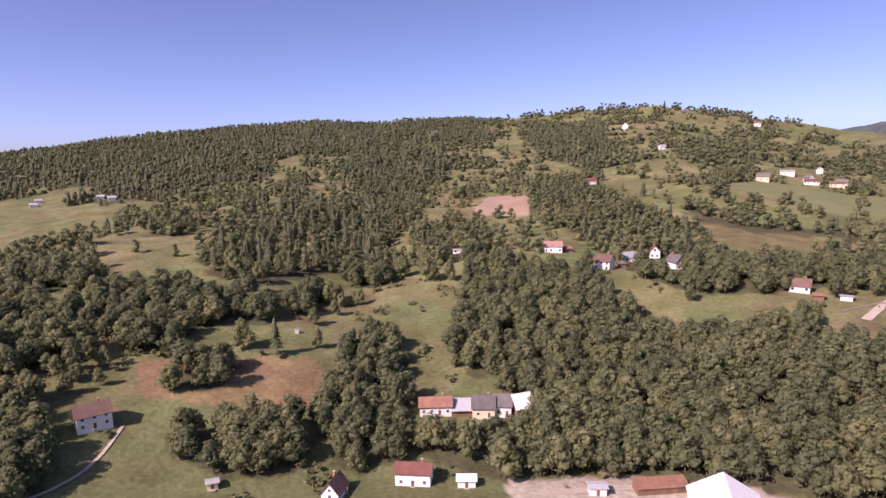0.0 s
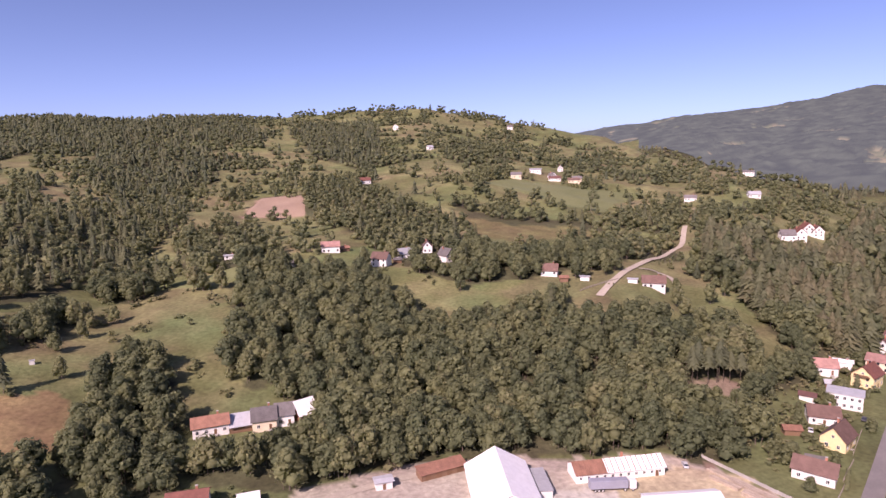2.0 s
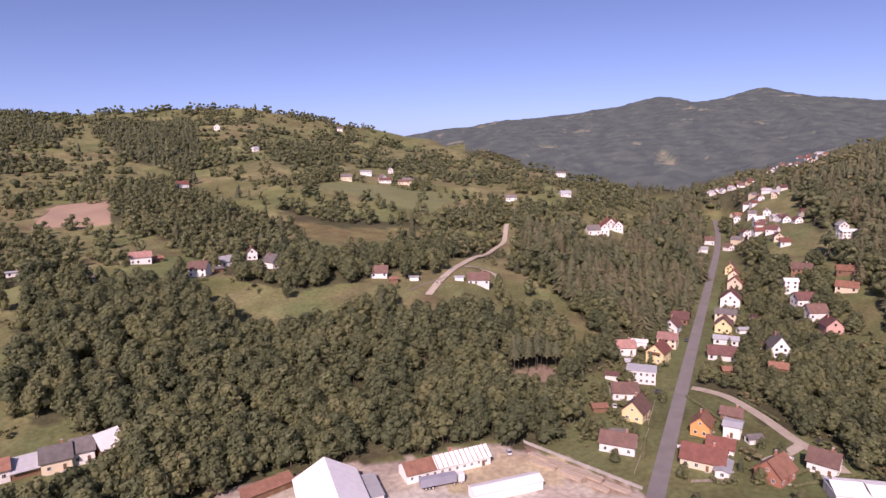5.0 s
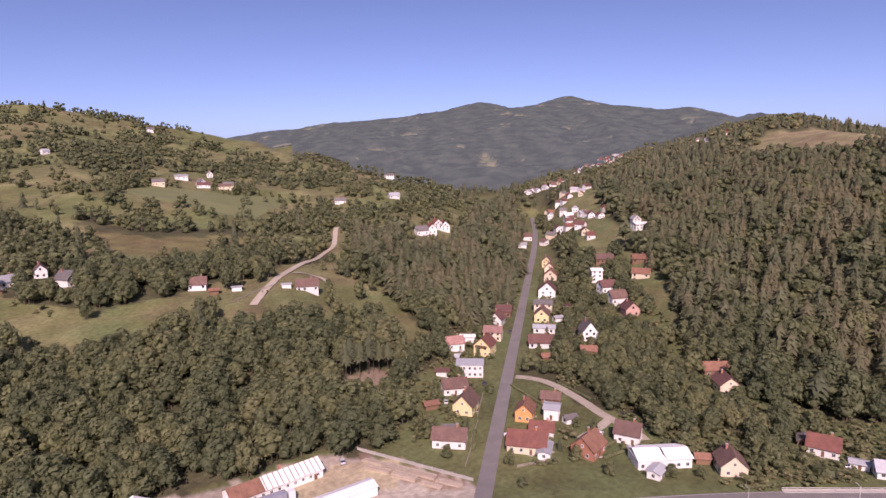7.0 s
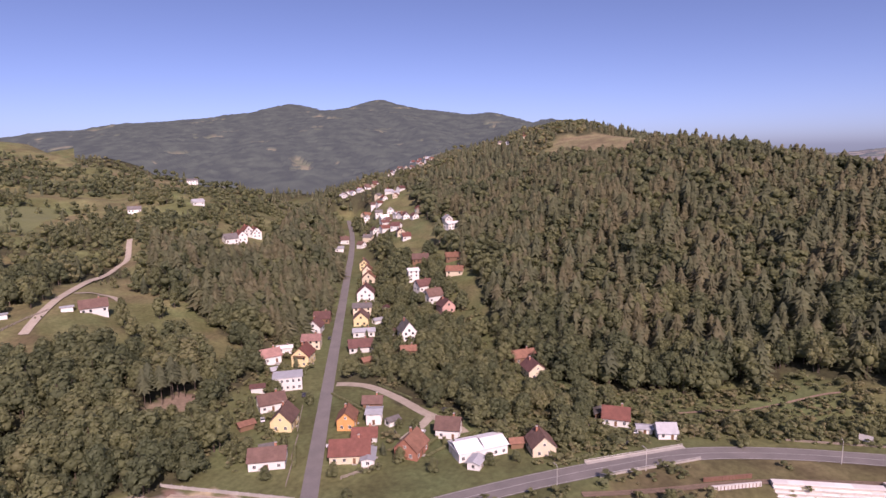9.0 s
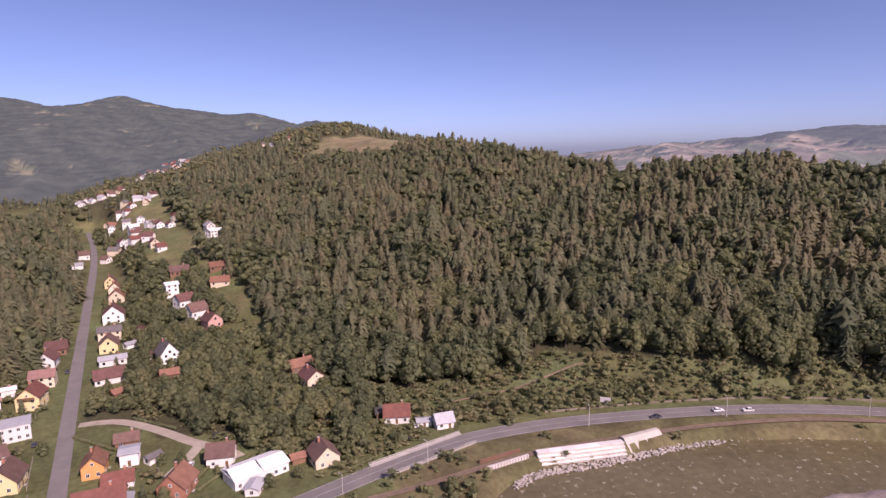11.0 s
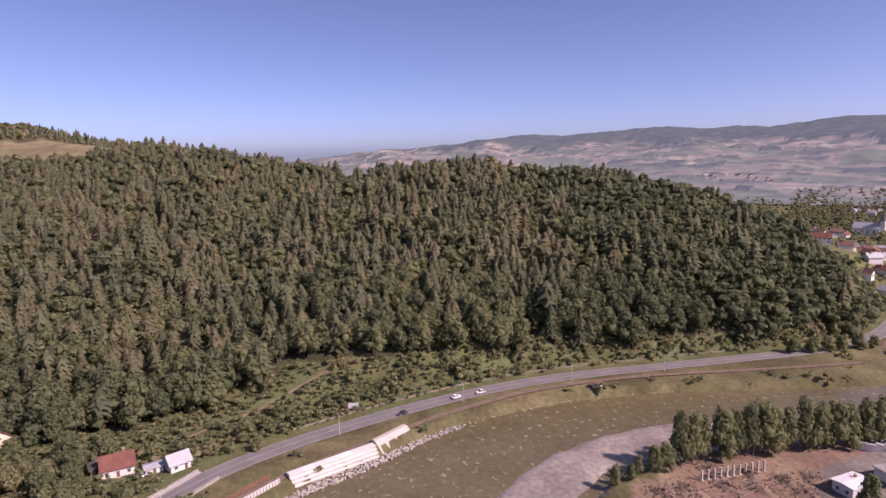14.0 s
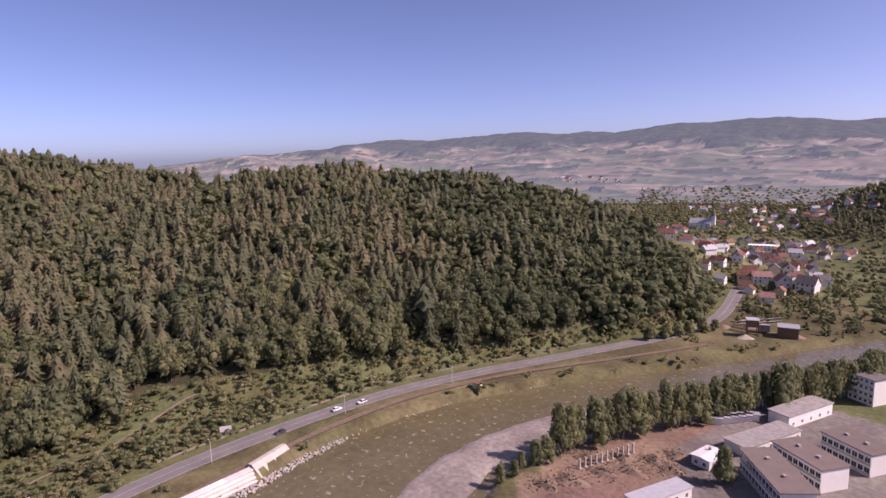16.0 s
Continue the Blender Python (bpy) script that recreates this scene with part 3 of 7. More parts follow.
def water_material():
    m = material("river_water", (0.098, 0.084, 0.040), (0.155, 0.131, 0.068), 0.2, 0.045, 0.0, 0.35)
    n, link = m.node_tree.nodes, m.node_tree.links.new
    co, mus, b = n.new("ShaderNodeTexCoord"), n.new("ShaderNodeTexNoise"), n.new("ShaderNodeBump")
    mus.inputs["Scale"].default_value, mus.inputs["Detail"].default_value = 0.7, 6
    b.inputs["Strength"].default_value, b.inputs["Distance"].default_value = 0.45, 0.2
    link(co.outputs["Object"], mus.inputs["Vector"])
    link(mus.outputs[0], b.inputs["Height"])
    link(b.outputs[0], n["Principled BSDF"].inputs["Normal"])
    foam, ramp, mix = n.new("ShaderNodeTexNoise"), n.new("ShaderNodeValToRGB"), n.new("ShaderNodeMix")
    foam.inputs["Scale"].default_value, foam.inputs["Detail"].default_value = 0.42, 6
    ramp.color_ramp.elements[0].position, ramp.color_ramp.elements[1].position = 0.61, 0.67
    mix.data_type = "RGBA"
    base = n["Principled BSDF"].inputs["Base Color"].links[0].from_socket
    link(co.outputs["Object"], foam.inputs["Vector"])
    link(foam.outputs[0], ramp.inputs[0])
    link(ramp.outputs[0], mix.inputs[0])
    link(base, mix.inputs[6])
    mix.inputs[7].default_value = (0.30, 0.27, 0.19, 1)
    link(mix.outputs[2], n["Principled BSDF"].inputs["Base Color"])
    n["Principled BSDF"].inputs["Specular IOR Level"].default_value = 0.5
    return m


def build_river():
    left, right = resample(BANK, 6.0), resample(NEAR_BANK, 6.0)
    k, across = 150, 12
    verts = []
    for i in range(k):
        p, q = left[int(i / (k - 1) * (len(left) - 1))], right[int(i / (k - 1) * (len(right) - 1))]
        for j in range(across + 1):
            u = p.lerp(q, -0.04 + 1.08 * j / across)
            verts.append((u.x, u.y, -2.35))
    faces = [(i * (across + 1) + j, i * (across + 1) + j + 1, (i + 1) * (across + 1) + j + 1, (i + 1) * (across + 1) + j) for i in range(k - 1) for j in range(across)]
    return tagged(new("water", mesh_from("water", verts, faces, [water_material()], shade=True)), "shallow brown-green river with small rapids", "river", kind="structure")


build_river()
strip("main_road", ROAD, 5.7, 0.15, ASPHALT, "straight grey asphalt road through the side valley")
strip("highway_road", HIGHWAY, 9.0, 0.15, ASPHALT, "grey asphalt highway along the foot of the forest hill")
for side in (-4.1, 0.0, 4.1):
    strip("road_line", HIGHWAY, 0.16, 0.2, PAINT_LINE, "white painted line of the highway", across=1, shift=side)
SIDE_ROAD = [(256.5, 151), (259, 145), (260, 134), (250, 113), (241, 99), (236, 84), (228, 76)]
strip("gravel_lane", SIDE_ROAD, 4.6, 0.14, PALE_ROAD, "pale gravel lane curving off the main road")
strip("gravel_lane", [(241, 96), (230, 96), (216, 98)], 4.0, 0.17, PALE_ROAD, "pale gravel drive to the houses")
HILL_ROAD = [(206, 289), (247, 320), (305, 360), (349, 393), (361, 396), (396, 433), (415, 452)]
strip("gravel_lane", HILL_ROAD, 4.5, 0.35, PALE_ROAD, "pale dirt road climbing over the hill bench")
strip("gravel_lane", [(262, 326), (279, 320), (276, 308), (270, 300)], 3.2, 0.35, PALE_ROAD, "pale dirt drive off the hill road")
strip("gravel_lane", [(-120, 214), (-119, 198), (-121, 186), (-128, 175), (-140, 166), (-160, 158)], 1.3, 0.22, PALE_ROAD, "pale stony path down the slope")
FOOTPATH = [(275, 0), (284.5, -18), (288, -31), (293, -45), (297, -55), (298, -62)]
strip("footpath", FOOTPATH, 1.3, 0.3, DIRT, "trodden path up to the forest edge")
strip("gravel_lane", [(30, 186), (63, 190), (92, 184), (104, 186)], 3.4, 0.2, PALE_ROAD, "pale gravel track along the yard")
RAIL_LINE = [(200, 28), (211, 5), (219, -9), (227, -24), (235, -50), (242, -76), (246, -94), (249, -118), (250, -142), (245, -176), (237, -205), (225, -240), (211, -280), (203, -305)]
strip("railway_track", RAIL_LINE, 2.8, 0.30, material("ballast", (0.12, 0.09, 0.065), (0.22, 0.165, 0.12), 0.95, 0.4, 0.7, 5.0), "single railway track on brown ballast")
for side in (-0.75, 0.75):
    strip("railway_rail", RAIL_LINE, 0.12, 0.46, material("rail_steel", (0.20, 0.12, 0.08), (0.34, 0.22, 0.15), 0.5), "rusty steel rail of the track", across=1, shift=side)



def field(corners, mat, label, lift=0.5, n=22):
    """A field with clean borders, laid over the slope."""
    a, b, c, d = (Vector(p) for p in corners)
    verts = []
    for i in range(n + 1):
        for j in range(n + 1):
            p = a.lerp(b, i / n).lerp(d.lerp(c, i / n), j / n)
            verts.append((p.x, p.y))
    v = np.array(verts)
    edge = np.array([min(i, j, n - i, n - j) == 0 for i in range(n + 1) for j in range(n + 1)])
    z = height(v[:, 0], v[:, 1]) + np.where(edge, -0.3, lift)
    faces = [(i * (n + 1) + j, i * (n + 1) + j + 1, (i + 1) * (n + 1) + j + 1, (i + 1) * (n + 1) + j) for i in range(n) for j in range(n)]
    return tagged(new("field", mesh_from("field", np.c_[v, z], faces, [mat], shade=True)), label, "field", kind="structure")


PLOUGHED = material("ploughed_soil", (0.24, 0.165, 0.115), (0.33, 0.24, 0.17), 0.95, 0.03, 0.5, 0.8)
MOWN = material("mown_grass", (0.115, 0.135, 0.05), (0.175, 0.185, 0.08), 0.95, 0.02, 0.4, 0.5)
STUBBLE = material("stubble", (0.21, 0.18, 0.10), (0.29, 0.25, 0.15), 0.95, 0.03, 0.4, 0.6)
field([(28, 641), (56, 738), (104, 727), (90, 622)], PLOUGHED, "pale brown ploughed field on the meadow hill")
field([(312, 690), (377, 732), (504, 641), (387, 541)], MOWN, "evenly mown pale green meadow")
field([(-27, 408), (17, 433), (22, 407), (-2, 390)], MOWN, "small mown meadow on the slope")
field([(496, 527), (502, 482), (463, 396), (432, 392)], MOWN, "mown meadow above the wooded flank")
field([(472, 520), (498, 526), (488, 490), (470, 484)], STUBBLE, "small pale stubble field", 0.7)

# ---- building kit ----
def coloured(name, tone, rough=0.85, dirt=0.75, scale=0.35, bump=0.15, metal=0.0, fine=5.0):
    return material(name, tuple(c * dirt for c in tone), tone, rough, scale, bump, fine, metal)


def roofing(name, tone, rough=0.8, rows=2.6, metal=0.0, worn=0.55):
    """Roof cover in rows that run along the ridge, weathered unevenly."""
    m = material(name, tuple(c * worn for c in tone), tuple(min(1, c * 1.15) for c in tone), rough, 0.5, 0.0, 6.0, metal, 0.18)
    n, link = m.node_tree.nodes, m.node_tree.links.new
    co, wave, b = n.new("ShaderNodeTexCoord"), n.new("ShaderNodeTexWave"), n.new("ShaderNodeBump")
    wave.bands_direction = "Z"
    wave.inputs["Scale"].default_value, wave.inputs["Distortion"].default_value = rows, 0.4
    b.inputs["Strength"].default_value, b.inputs["Distance"].default_value = 0.5, 0.06
    link(co.outputs["Object"], wave.inputs["Vector"])
    link(wave.outputs["Fac"], b.inputs["Height"])
    link(b.outputs[0], n["Principled BSDF"].inputs["Normal"])
    return m


ROOFS = {
    "red": roofing("red_tiles", (0.205, 0.080, 0.06)), "maroon": roofing("dark_red_tiles", (0.155, 0.074, 0.064)), "brown": roofing("brown_tiles", (0.17, 0.10, 0.08)),
    "orange": roofing("orange_tiles", (0.25, 0.12, 0.075)), "pink": roofing("faded_tiles", (0.36, 0.20, 0.17)), "grey": roofing("slate", (0.17, 0.155, 0.15)),
    "metal": roofing("sheet_metal", (0.38, 0.39, 0.41), 0.5, 1.2, 0.0, 0.8), "white": roofing("white_sheet", (0.80, 0.80, 0.80), 0.6, 1.2, 0.0, 0.95), "patchy": roofing("patchy_sheet", (0.33, 0.31, 0.295), 0.7, 1.4), "rust": roofing("rusty_sheet", (0.30, 0.15, 0.10), 0.8, 1.5),
}
WALLS = {
    "white": coloured("white_plaster", (0.78, 0.765, 0.73), dirt=0.88), "cream": coloured("cream_plaster", (0.72, 0.62, 0.46), dirt=0.85), "yellow": coloured("yellow_plaster", (0.80, 0.66, 0.36), dirt=0.88),
    "orange": coloured("orange_plaster", (0.72, 0.36, 0.13)), "pink": coloured("pink_plaster", (0.66, 0.40, 0.33)), "wood": coloured("dark_timber", (0.24, 0.14, 0.085), fine=14), "brick": coloured("red_brick", (0.45, 0.20, 0.13), fine=16),
}
GLASS = bpy.data.materials.new("window_glass")
GLASS.use_nodes = True
GLASS.node_tree.nodes["Principled BSDF"].inputs["Base Color"].default_value = (0.03, 0.035, 0.045, 1)
GLASS.node_tree.nodes["Principled BSDF"].inputs["Roughness"].default_value = 0.08
TIMBER = coloured("brown_joinery", (0.20, 0.11, 0.06))
CONCRETE = coloured("concrete", (0.44, 0.415, 0.38), 0.9, 0.7, 0.4, 0.4)
PALE_STONE = coloured("pale_stone", (0.54, 0.50, 0.445), 0.9, 0.7, 0.5, 0.5)
STEEL = coloured("painted_steel", (0.62, 0.60, 0.57), 0.5)
RUST = coloured("rusty_steel", (0.24, 0.13, 0.09), 0.8)
RUBBER = coloured("tyre_rubber", (0.03, 0.03, 0.03), 0.9)
SPOTS = []      # ground taken by buildings: x, y, radius
VIEWS = []      # buildings that stay in sight over the trees before them: x, y, z, half width


def box(bm, x0, x1, y0, y1, z0, z1):
    v = [bm.verts.new(p) for p in ((x0, y0, z0), (x1, y0, z0), (x1, y1, z0), (x0, y1, z0), (x0, y0, z1), (x1, y0, z1), (x1, y1, z1), (x0, y1, z1))]
    for f in ((3, 2, 1, 0), (4, 5, 6, 7), (0, 1, 5, 4), (1, 2, 6, 5), (2, 3, 7, 6), (3, 0, 4, 7)):
        bm.faces.new([v[i] for i in f])


def prism(bm, profile, x0, x1):
    """A profile of (y, z) points pushed out along x."""
    a = [bm.verts.new((x0, y, z)) for y, z in profile]
    b = [bm.verts.new((x1, y, z)) for y, z in profile]
    bm.faces.new(a[::-1])
    bm.faces.new(b)
    for i in range(len(a)):
        j = (i + 1) % len(a)
        bm.faces.new((a[i], a[j], b[j], b[i]))


def boxes(*rows):
    bm = bmesh.new()
    for r in rows:
        box(bm, *r)
    return bm


def mesh_of(name, bm, mat, bevel=0.0):
    if bevel:
        bmesh.ops.bevel(bm, geom=bm.edges[:], offset=bevel, segments=1, affect="EDGES")
    bmesh.ops.recalc_face_normals(bm, faces=bm.faces[:])
    me = bpy.data.meshes.new(name)
    bm.to_mesh(me)
    bm.free()
    for m in (mat if isinstance(mat, (list, tuple)) else [mat]):
        me.materials.append(m)
    return me


def part(name, bm, mat, parent, label="", at=None, bevel=0.0):
    me = bm if isinstance(bm, bpy.types.Mesh) else mesh_of(name, bm, mat, bevel)
    ob = new(name, me)
    ob.parent = parent
    if at is not None:
        ob.matrix_basis = at
    return tagged(ob, label)


def thing(name, label, category, m, group=""):
    ob = new(name)
    ob.empty_display_size = 0.5
    ob.matrix_basis = m
    return tagged(ob, label, category, group)


def ground_at(x, y):
    return float(height(np.array([x]), np.array([y]))[0])


def level(x, y, turn, L, D):
    """The ground under a footprint: lowest and highest corner."""
    c, s = math.cos(radians(turn)), math.sin(radians(turn))
    u, v = np.array((-1, -1, 1, 1, 0)) * L / 2, np.array((-1, 1, -1, 1, 0)) * D / 2
    zs = height(x + c * u - s * v, y + s * u + c * v)
    return float(zs.min()), float(zs.max())


def window_mesh(w, h):
    bm = bmesh.new()
    t = 0.10
    for r in ((-w / 2, w / 2, -0.10, 0.05, -h / 2, -h / 2 + t), (-w / 2, w / 2, -0.10, 0.05, h / 2 - t, h / 2), (-w / 2, -w / 2 + t, -0.10, 0.05, -h / 2 + t, h / 2 - t),
              (w / 2 - t, w / 2, -0.10, 0.05, -h / 2 + t, h / 2 - t), (-0.04, 0.04, -0.09, 0.04, -h / 2 + t, h / 2 - t)):
        box(bm, *r)
    return mesh_of("window", bm, WALLS["white"])


WINDOW = {k: window_mesh(*k) for k in ((1.2, 1.4), (1.0, 1.1), (1.8, 1.4), (1.9, 1.9))}
PANE = {k: mesh_of("pane", boxes((-k[0] / 2 + 0.08, k[0] / 2 - 0.08, -0.05, 0.02, -k[1] / 2 + 0.08, k[1] / 2 - 0.08)), GLASS) for k in WINDOW}
DARK_WINDOW = mesh_of("window", boxes((-0.6, 0.6, -0.05, 0.04, -0.7, 0.7)), GLASS)


def add_window(ob, m, size=(1.2, 1.4), detail=True):
    if not detail:
        return part("window", DARK_WINDOW, None, ob, at=m)
    w = part("window", WINDOW[size], None, ob, at=m)
    part("pane", PANE[size], None, w, "dark glass")
    return w


def house(x, y, turn, L, D, eave, roof, wall, pitch, label, group="", detail=False, name="house"):
    """A house with walls, a gabled roof with eaves, chimney, windows and a door. The ridge runs along its own x."""
    lo, hi = level(x, y, turn, L, D)
    z = lo + (hi - lo) * 0.6
    foot = z - lo + 0.8
    SPOTS.append((x, y, 0.62 * max(L, D) + 1.0))
    VIEWS.append((x, y, z + 0.4, max(L, D) * 0.5))
    ob = thing(name, label, "house", pose(x, y, z, 0, 0, turn), group)
    rise = math.tan(radians(pitch)) * D / 2
    bm = bmesh.new()
    prism(bm, [(-D / 2, -foot), (D / 2, -foot), (D / 2, eave), (0, eave + rise), (-D / 2, eave)], -L / 2, L / 2)
    part("wall", bm, WALLS[wall], ob)
    o, t = 0.6, 0.22
    sl = rise / (D / 2)
    bm = bmesh.new()
    y1, z1 = D / 2 + o, eave - o * sl
    prism(bm, [(-y1, z1 + 0.03), (0, eave + rise + 0.03), (y1, z1 + 0.03), (y1, z1 + t), (0, eave + rise + t * 1.2), (-y1, z1 + t)], -L / 2 - o, L / 2 + o)
    part("roof", bm, ROOFS[roof], ob)
    if L > 7.5:
        cx, cy = L * 0.22, D * 0.12
        ch = part("chimney", boxes((cx - 0.35, cx + 0.35, cy - 0.35, cy + 0.35, eave + rise * 0.5, eave + rise + 1.0)), WALLS["brick"], ob)
        part("cap", boxes((cx - 0.45, cx + 0.45, cy - 0.45, cy + 0.45, eave + rise + 1.0, eave + rise + 1.12)), CONCRETE, ch)
    floors = max(1, int((eave + 0.4) / 2.7))
    for f in range(floors):
        zc = 1.55 + f * 2.7 if eave > 3 else eave * 0.55
        n = max(1, int(L / 3.2))
        for i in range(n):
            u = (i + 0.5) / n * L - L / 2
            if not (f == 0 and i == n // 2):
                add_window(ob, pose(u, -D / 2, zc, 0, 0, 0) @ pose(0, -0.02, 0, 0, 0, 180), detail=detail)
            if detail:
                add_window(ob, pose(u, D / 2 + 0.02, zc), detail=False)
        for i in range(2 if D > 6 else 1):
            v = (i - 0.5) * D * 0.45 if D > 6 else 0
            add_window(ob, pose(-L / 2 - 0.02, v, zc, 0, 0, 90), detail=detail)
            if detail:
                add_window(ob, pose(L / 2 + 0.02, v, zc, 0, 0, -90), detail=detail)
    if rise > 2.6:
        add_window(ob, pose(-L / 2 - 0.02, 0, eave + 0.9, 0, 0, 90), (1.0, 1.1), detail)
        if detail:
            add_window(ob, pose(L / 2 + 0.02, 0, eave + 0.9, 0, 0, -90), (1.0, 1.1), detail)
    if detail:
        n = max(1, int(L / 3.2))
        u = (n // 2 + 0.5) / n * L - L / 2
        d = part("door", boxes((u - 0.5, u + 0.5, -D / 2 - 0.06, -D / 2 + 0.02, 0.05, 2.1)), TIMBER, ob)
        part("step", boxes((u - 0.8, u + 0.8, -D / 2 - 0.9, -D / 2 - 0.07, -0.5, 0.04)), CONCRETE, d)
        if "balcon" in label:
            b = part("balcony", boxes((-L / 2 - 1.3, -L / 2 - 0.03, -D * 0.35, D * 0.35, eave - 0.6, eave - 0.42), (-L / 2 - 1.3, -L / 2 - 1.22, -D * 0.35, D * 0.35, eave - 0.42, eave + 0.5)), TIMBER, ob)
    return ob


# ---- houses ----
house(184.9, 136.1, -60, 12.5, 9.5, 3.6, "brown", "white", 30, "white-walled house with a dark brown gabled roof beside the road", group="village houses", detail=True)
house(212.2, 148.5, 19, 11, 8.5, 4.2, "brown", "yellow", 45, "pale yellow house with a steep brown gabled roof", group="village houses", detail=True)
house(225.3, 164.8, -42, 11, 9, 3.4, "brown", "white", 34, "low white house with a greyish brown roof and a porch", group="village houses", detail=True)
house(275.8, 182.0, 15, 11, 9, 5.8, "red", "yellow", 42, "pale yellow house with a red roof and a gable balcony", group="village houses", detail=True)
house(267.9, 196.9, -38, 9.5, 8, 3.6, "pink", "white", 36, "white house with a faded pink roof behind gardens", group="village houses", detail=True)
house(285.0, 200.3, -54, 8, 5, 2.6, "white", "white", 10, "low white outbuilding with a flat pale roof", group="village houses")
house(298.9, 191.9, -66, 10, 9, 5.2, "pink", "cream", 28, "cream two-storey house with a faded tile roof", group="village houses")
house(324.2, 206.0, 18, 10, 8.5, 4.2, "maroon", "white", 42, "white house with a dark red gabled roof", group="village houses")
house(343.0, 212.7, -69, 10, 8, 3.6, "maroon", "wood", 40, "dark red-brown timber house at the wood edge", group="village houses")
house(496.0, 264.8, 25, 9, 8, 5, "brown", "yellow", 45, "small yellow house with a steep gable", group="village houses")
house(472.1, 248.7, 24, 10, 8.5, 4.6, "orange", "cream", 45, "cream house with an orange tile roof", group="village houses")
house(449.8, 235.8, 24, 11, 10, 4.2, "orange", "cream", 42, "house with a wide orange tile roof", group="village houses")
house(401.8, 212.8, 25, 13, 12, 6.0, "maroon", "white", 42, "large white house with several gables", group="village houses")
house(367.3, 197.2, -61, 12, 9, 5.4, "grey", "cream", 25, "cream flat-fronted house beside the road", group="village houses")
house(347.3, 186.9, 25, 11, 9, 4.6, "brown", "yellow", 42, "yellow house with a brown gabled roof", group="village houses")
house(327.3, 174.4, -61, 12.5, 8, 3.2, "metal", "white", 14, "low white building with a grey metal roof", group="village houses")
house(303.3, 163.4, -57, 13, 9, 3.2, "maroon", "white", 36, "house with a dark red roof behind the roadside trees", group="village houses")
house(330.2, 147.6, 39, 11, 9, 5.2, "grey", "white", 52, "tall white house with a steep grey gabled roof")
house(433.6, 189.4, -54, 8, 8, 8.0, "white", "white", 18, "tall plain white house", group="village houses")
house(411.3, 171.5, -37, 11, 9, 4.2, "maroon", "white", 40, "white house with a dark red roof", group="village houses")
house(392.2, 156.2, -38, 11, 9, 4.2, "brown", "white", 42, "white house with a dark brown roof", group="village houses")
house(375.0, 140.5, 45, 10, 9, 4.4, "maroon", "pink", 42, "pink house with a red gabled roof", group="village houses")
house(475.5, 200.9, -67, 13, 9, 3.4, "brown", "wood", 38, "brown-roofed timber house below the forest", group="village houses")
house(469.9, 170.5, -62, 11, 8, 3.2, "orange", "wood", 36, "timber house with an orange-brown roof", group="village houses")
house(436.8, 156.5, -78, 12, 8, 3.2, "orange", "cream", 36, "house with a faded orange roof among trees", group="village houses")
house(614.7, 355.1, -60, 12, 9, 4.4, "brown", "white", 36, "white house with a brown roof at the road")
house(568.2, 333.2, -59, 9, 7, 3.4, "metal", "white", 30, "small white house with a pale roof")
house(673.6, 332.7, -43, 10, 8, 4.4, "white", "white", 35, "white house in the village up the valley", group="village houses")
house(597.3, 280.5, -89, 10, 8, 4.0, "maroon", "white", 40, "white village house with a dark red roof", group="village houses")
house(570.6, 263.0, 35, 9, 8, 4.0, "maroon", "cream", 40, "cream village house with a dark red roof", group="village houses")
house(708.4, 357.7, -58, 9, 8, 4.0, "grey", "white", 35, "white village house with a grey roof", group="village houses")
house(699.6, 336.7, 26, 9, 8, 4.4, "metal", "white", 35, "white village house with a metal roof", group="village houses")
house(553.9, 249.5, -50, 8, 7, 3.6, "red", "white", 40, "small white village house with a red roof", group="village houses")
house(578.6, 211.0, -35, 14, 9, 5.0, "white", "white", 20, "long white building at the forest edge", group="village houses")
house(597.2, 222.5, 41, 9, 8, 5.0, "metal", "white", 40, "white house with a pale roof at the forest edge", group="village houses")
house(220.8, 124.5, 21, 9, 7, 4.4, "orange", "orange", 42, "orange house with a tiled gable roof", group="village houses", detail=True)
house(198.7, 110.5, -66, 14, 10, 3.4, "red", "cream", 36, "wide house with a bright red tile roof", group="village houses", detail=True)
house(211.6, 111.5, -67, 9, 7, 3.4, "red", "white", 32, "white wing with a bright red tile roof", group="village houses", detail=True)
house(228.1, 116.1, -68, 6, 7, 4.6, "metal", "white", 8, "small white flat-roofed building", group="village houses", detail=True)
house(240.6, 123.3, -68, 8, 6, 2.8, "brown", "wood", 35, "brown-roofed timber shed behind the houses", group="village houses", detail=True)
house(198.4, 103.0, 23, 9, 4.4, 2.8, "metal", "white", 12, "narrow white shed with a grey metal roof", group="village houses", detail=True)
house(208.6, 90.9, -1, 10, 9, 3.8, "rust", "brick", 42, "brick-red house with a rusty tile roof", group="village houses", detail=True)
house(227.1, 83.2, -79, 9, 8, 4.0, "brown", "white", 40, "house with a dark brown roof beside the workshop", group="village houses", detail=True)
house(206.1, 65.2, -2, 6, 4.4, 2.6, "metal", "white", 18, "small shed with a pale grey roof", group="village houses", detail=True)
house(224.6, 46.5, 28, 9.5, 8.5, 3.8, "brown", "cream", 42, "cream house with a grey-brown gabled roof near the highway", group="village houses", detail=True)
house(297.4, 65.6, 35, 11, 9, 4.4, "maroon", "cream", 38, "house with a dark red-brown roof at the foot of the forest", group="village houses", detail=True)
house(315.1, 75.4, -51, 12, 8, 3.4, "rust", "wood", 34, "long house with a rusty roof at the foot of the forest", group="village houses", detail=True)
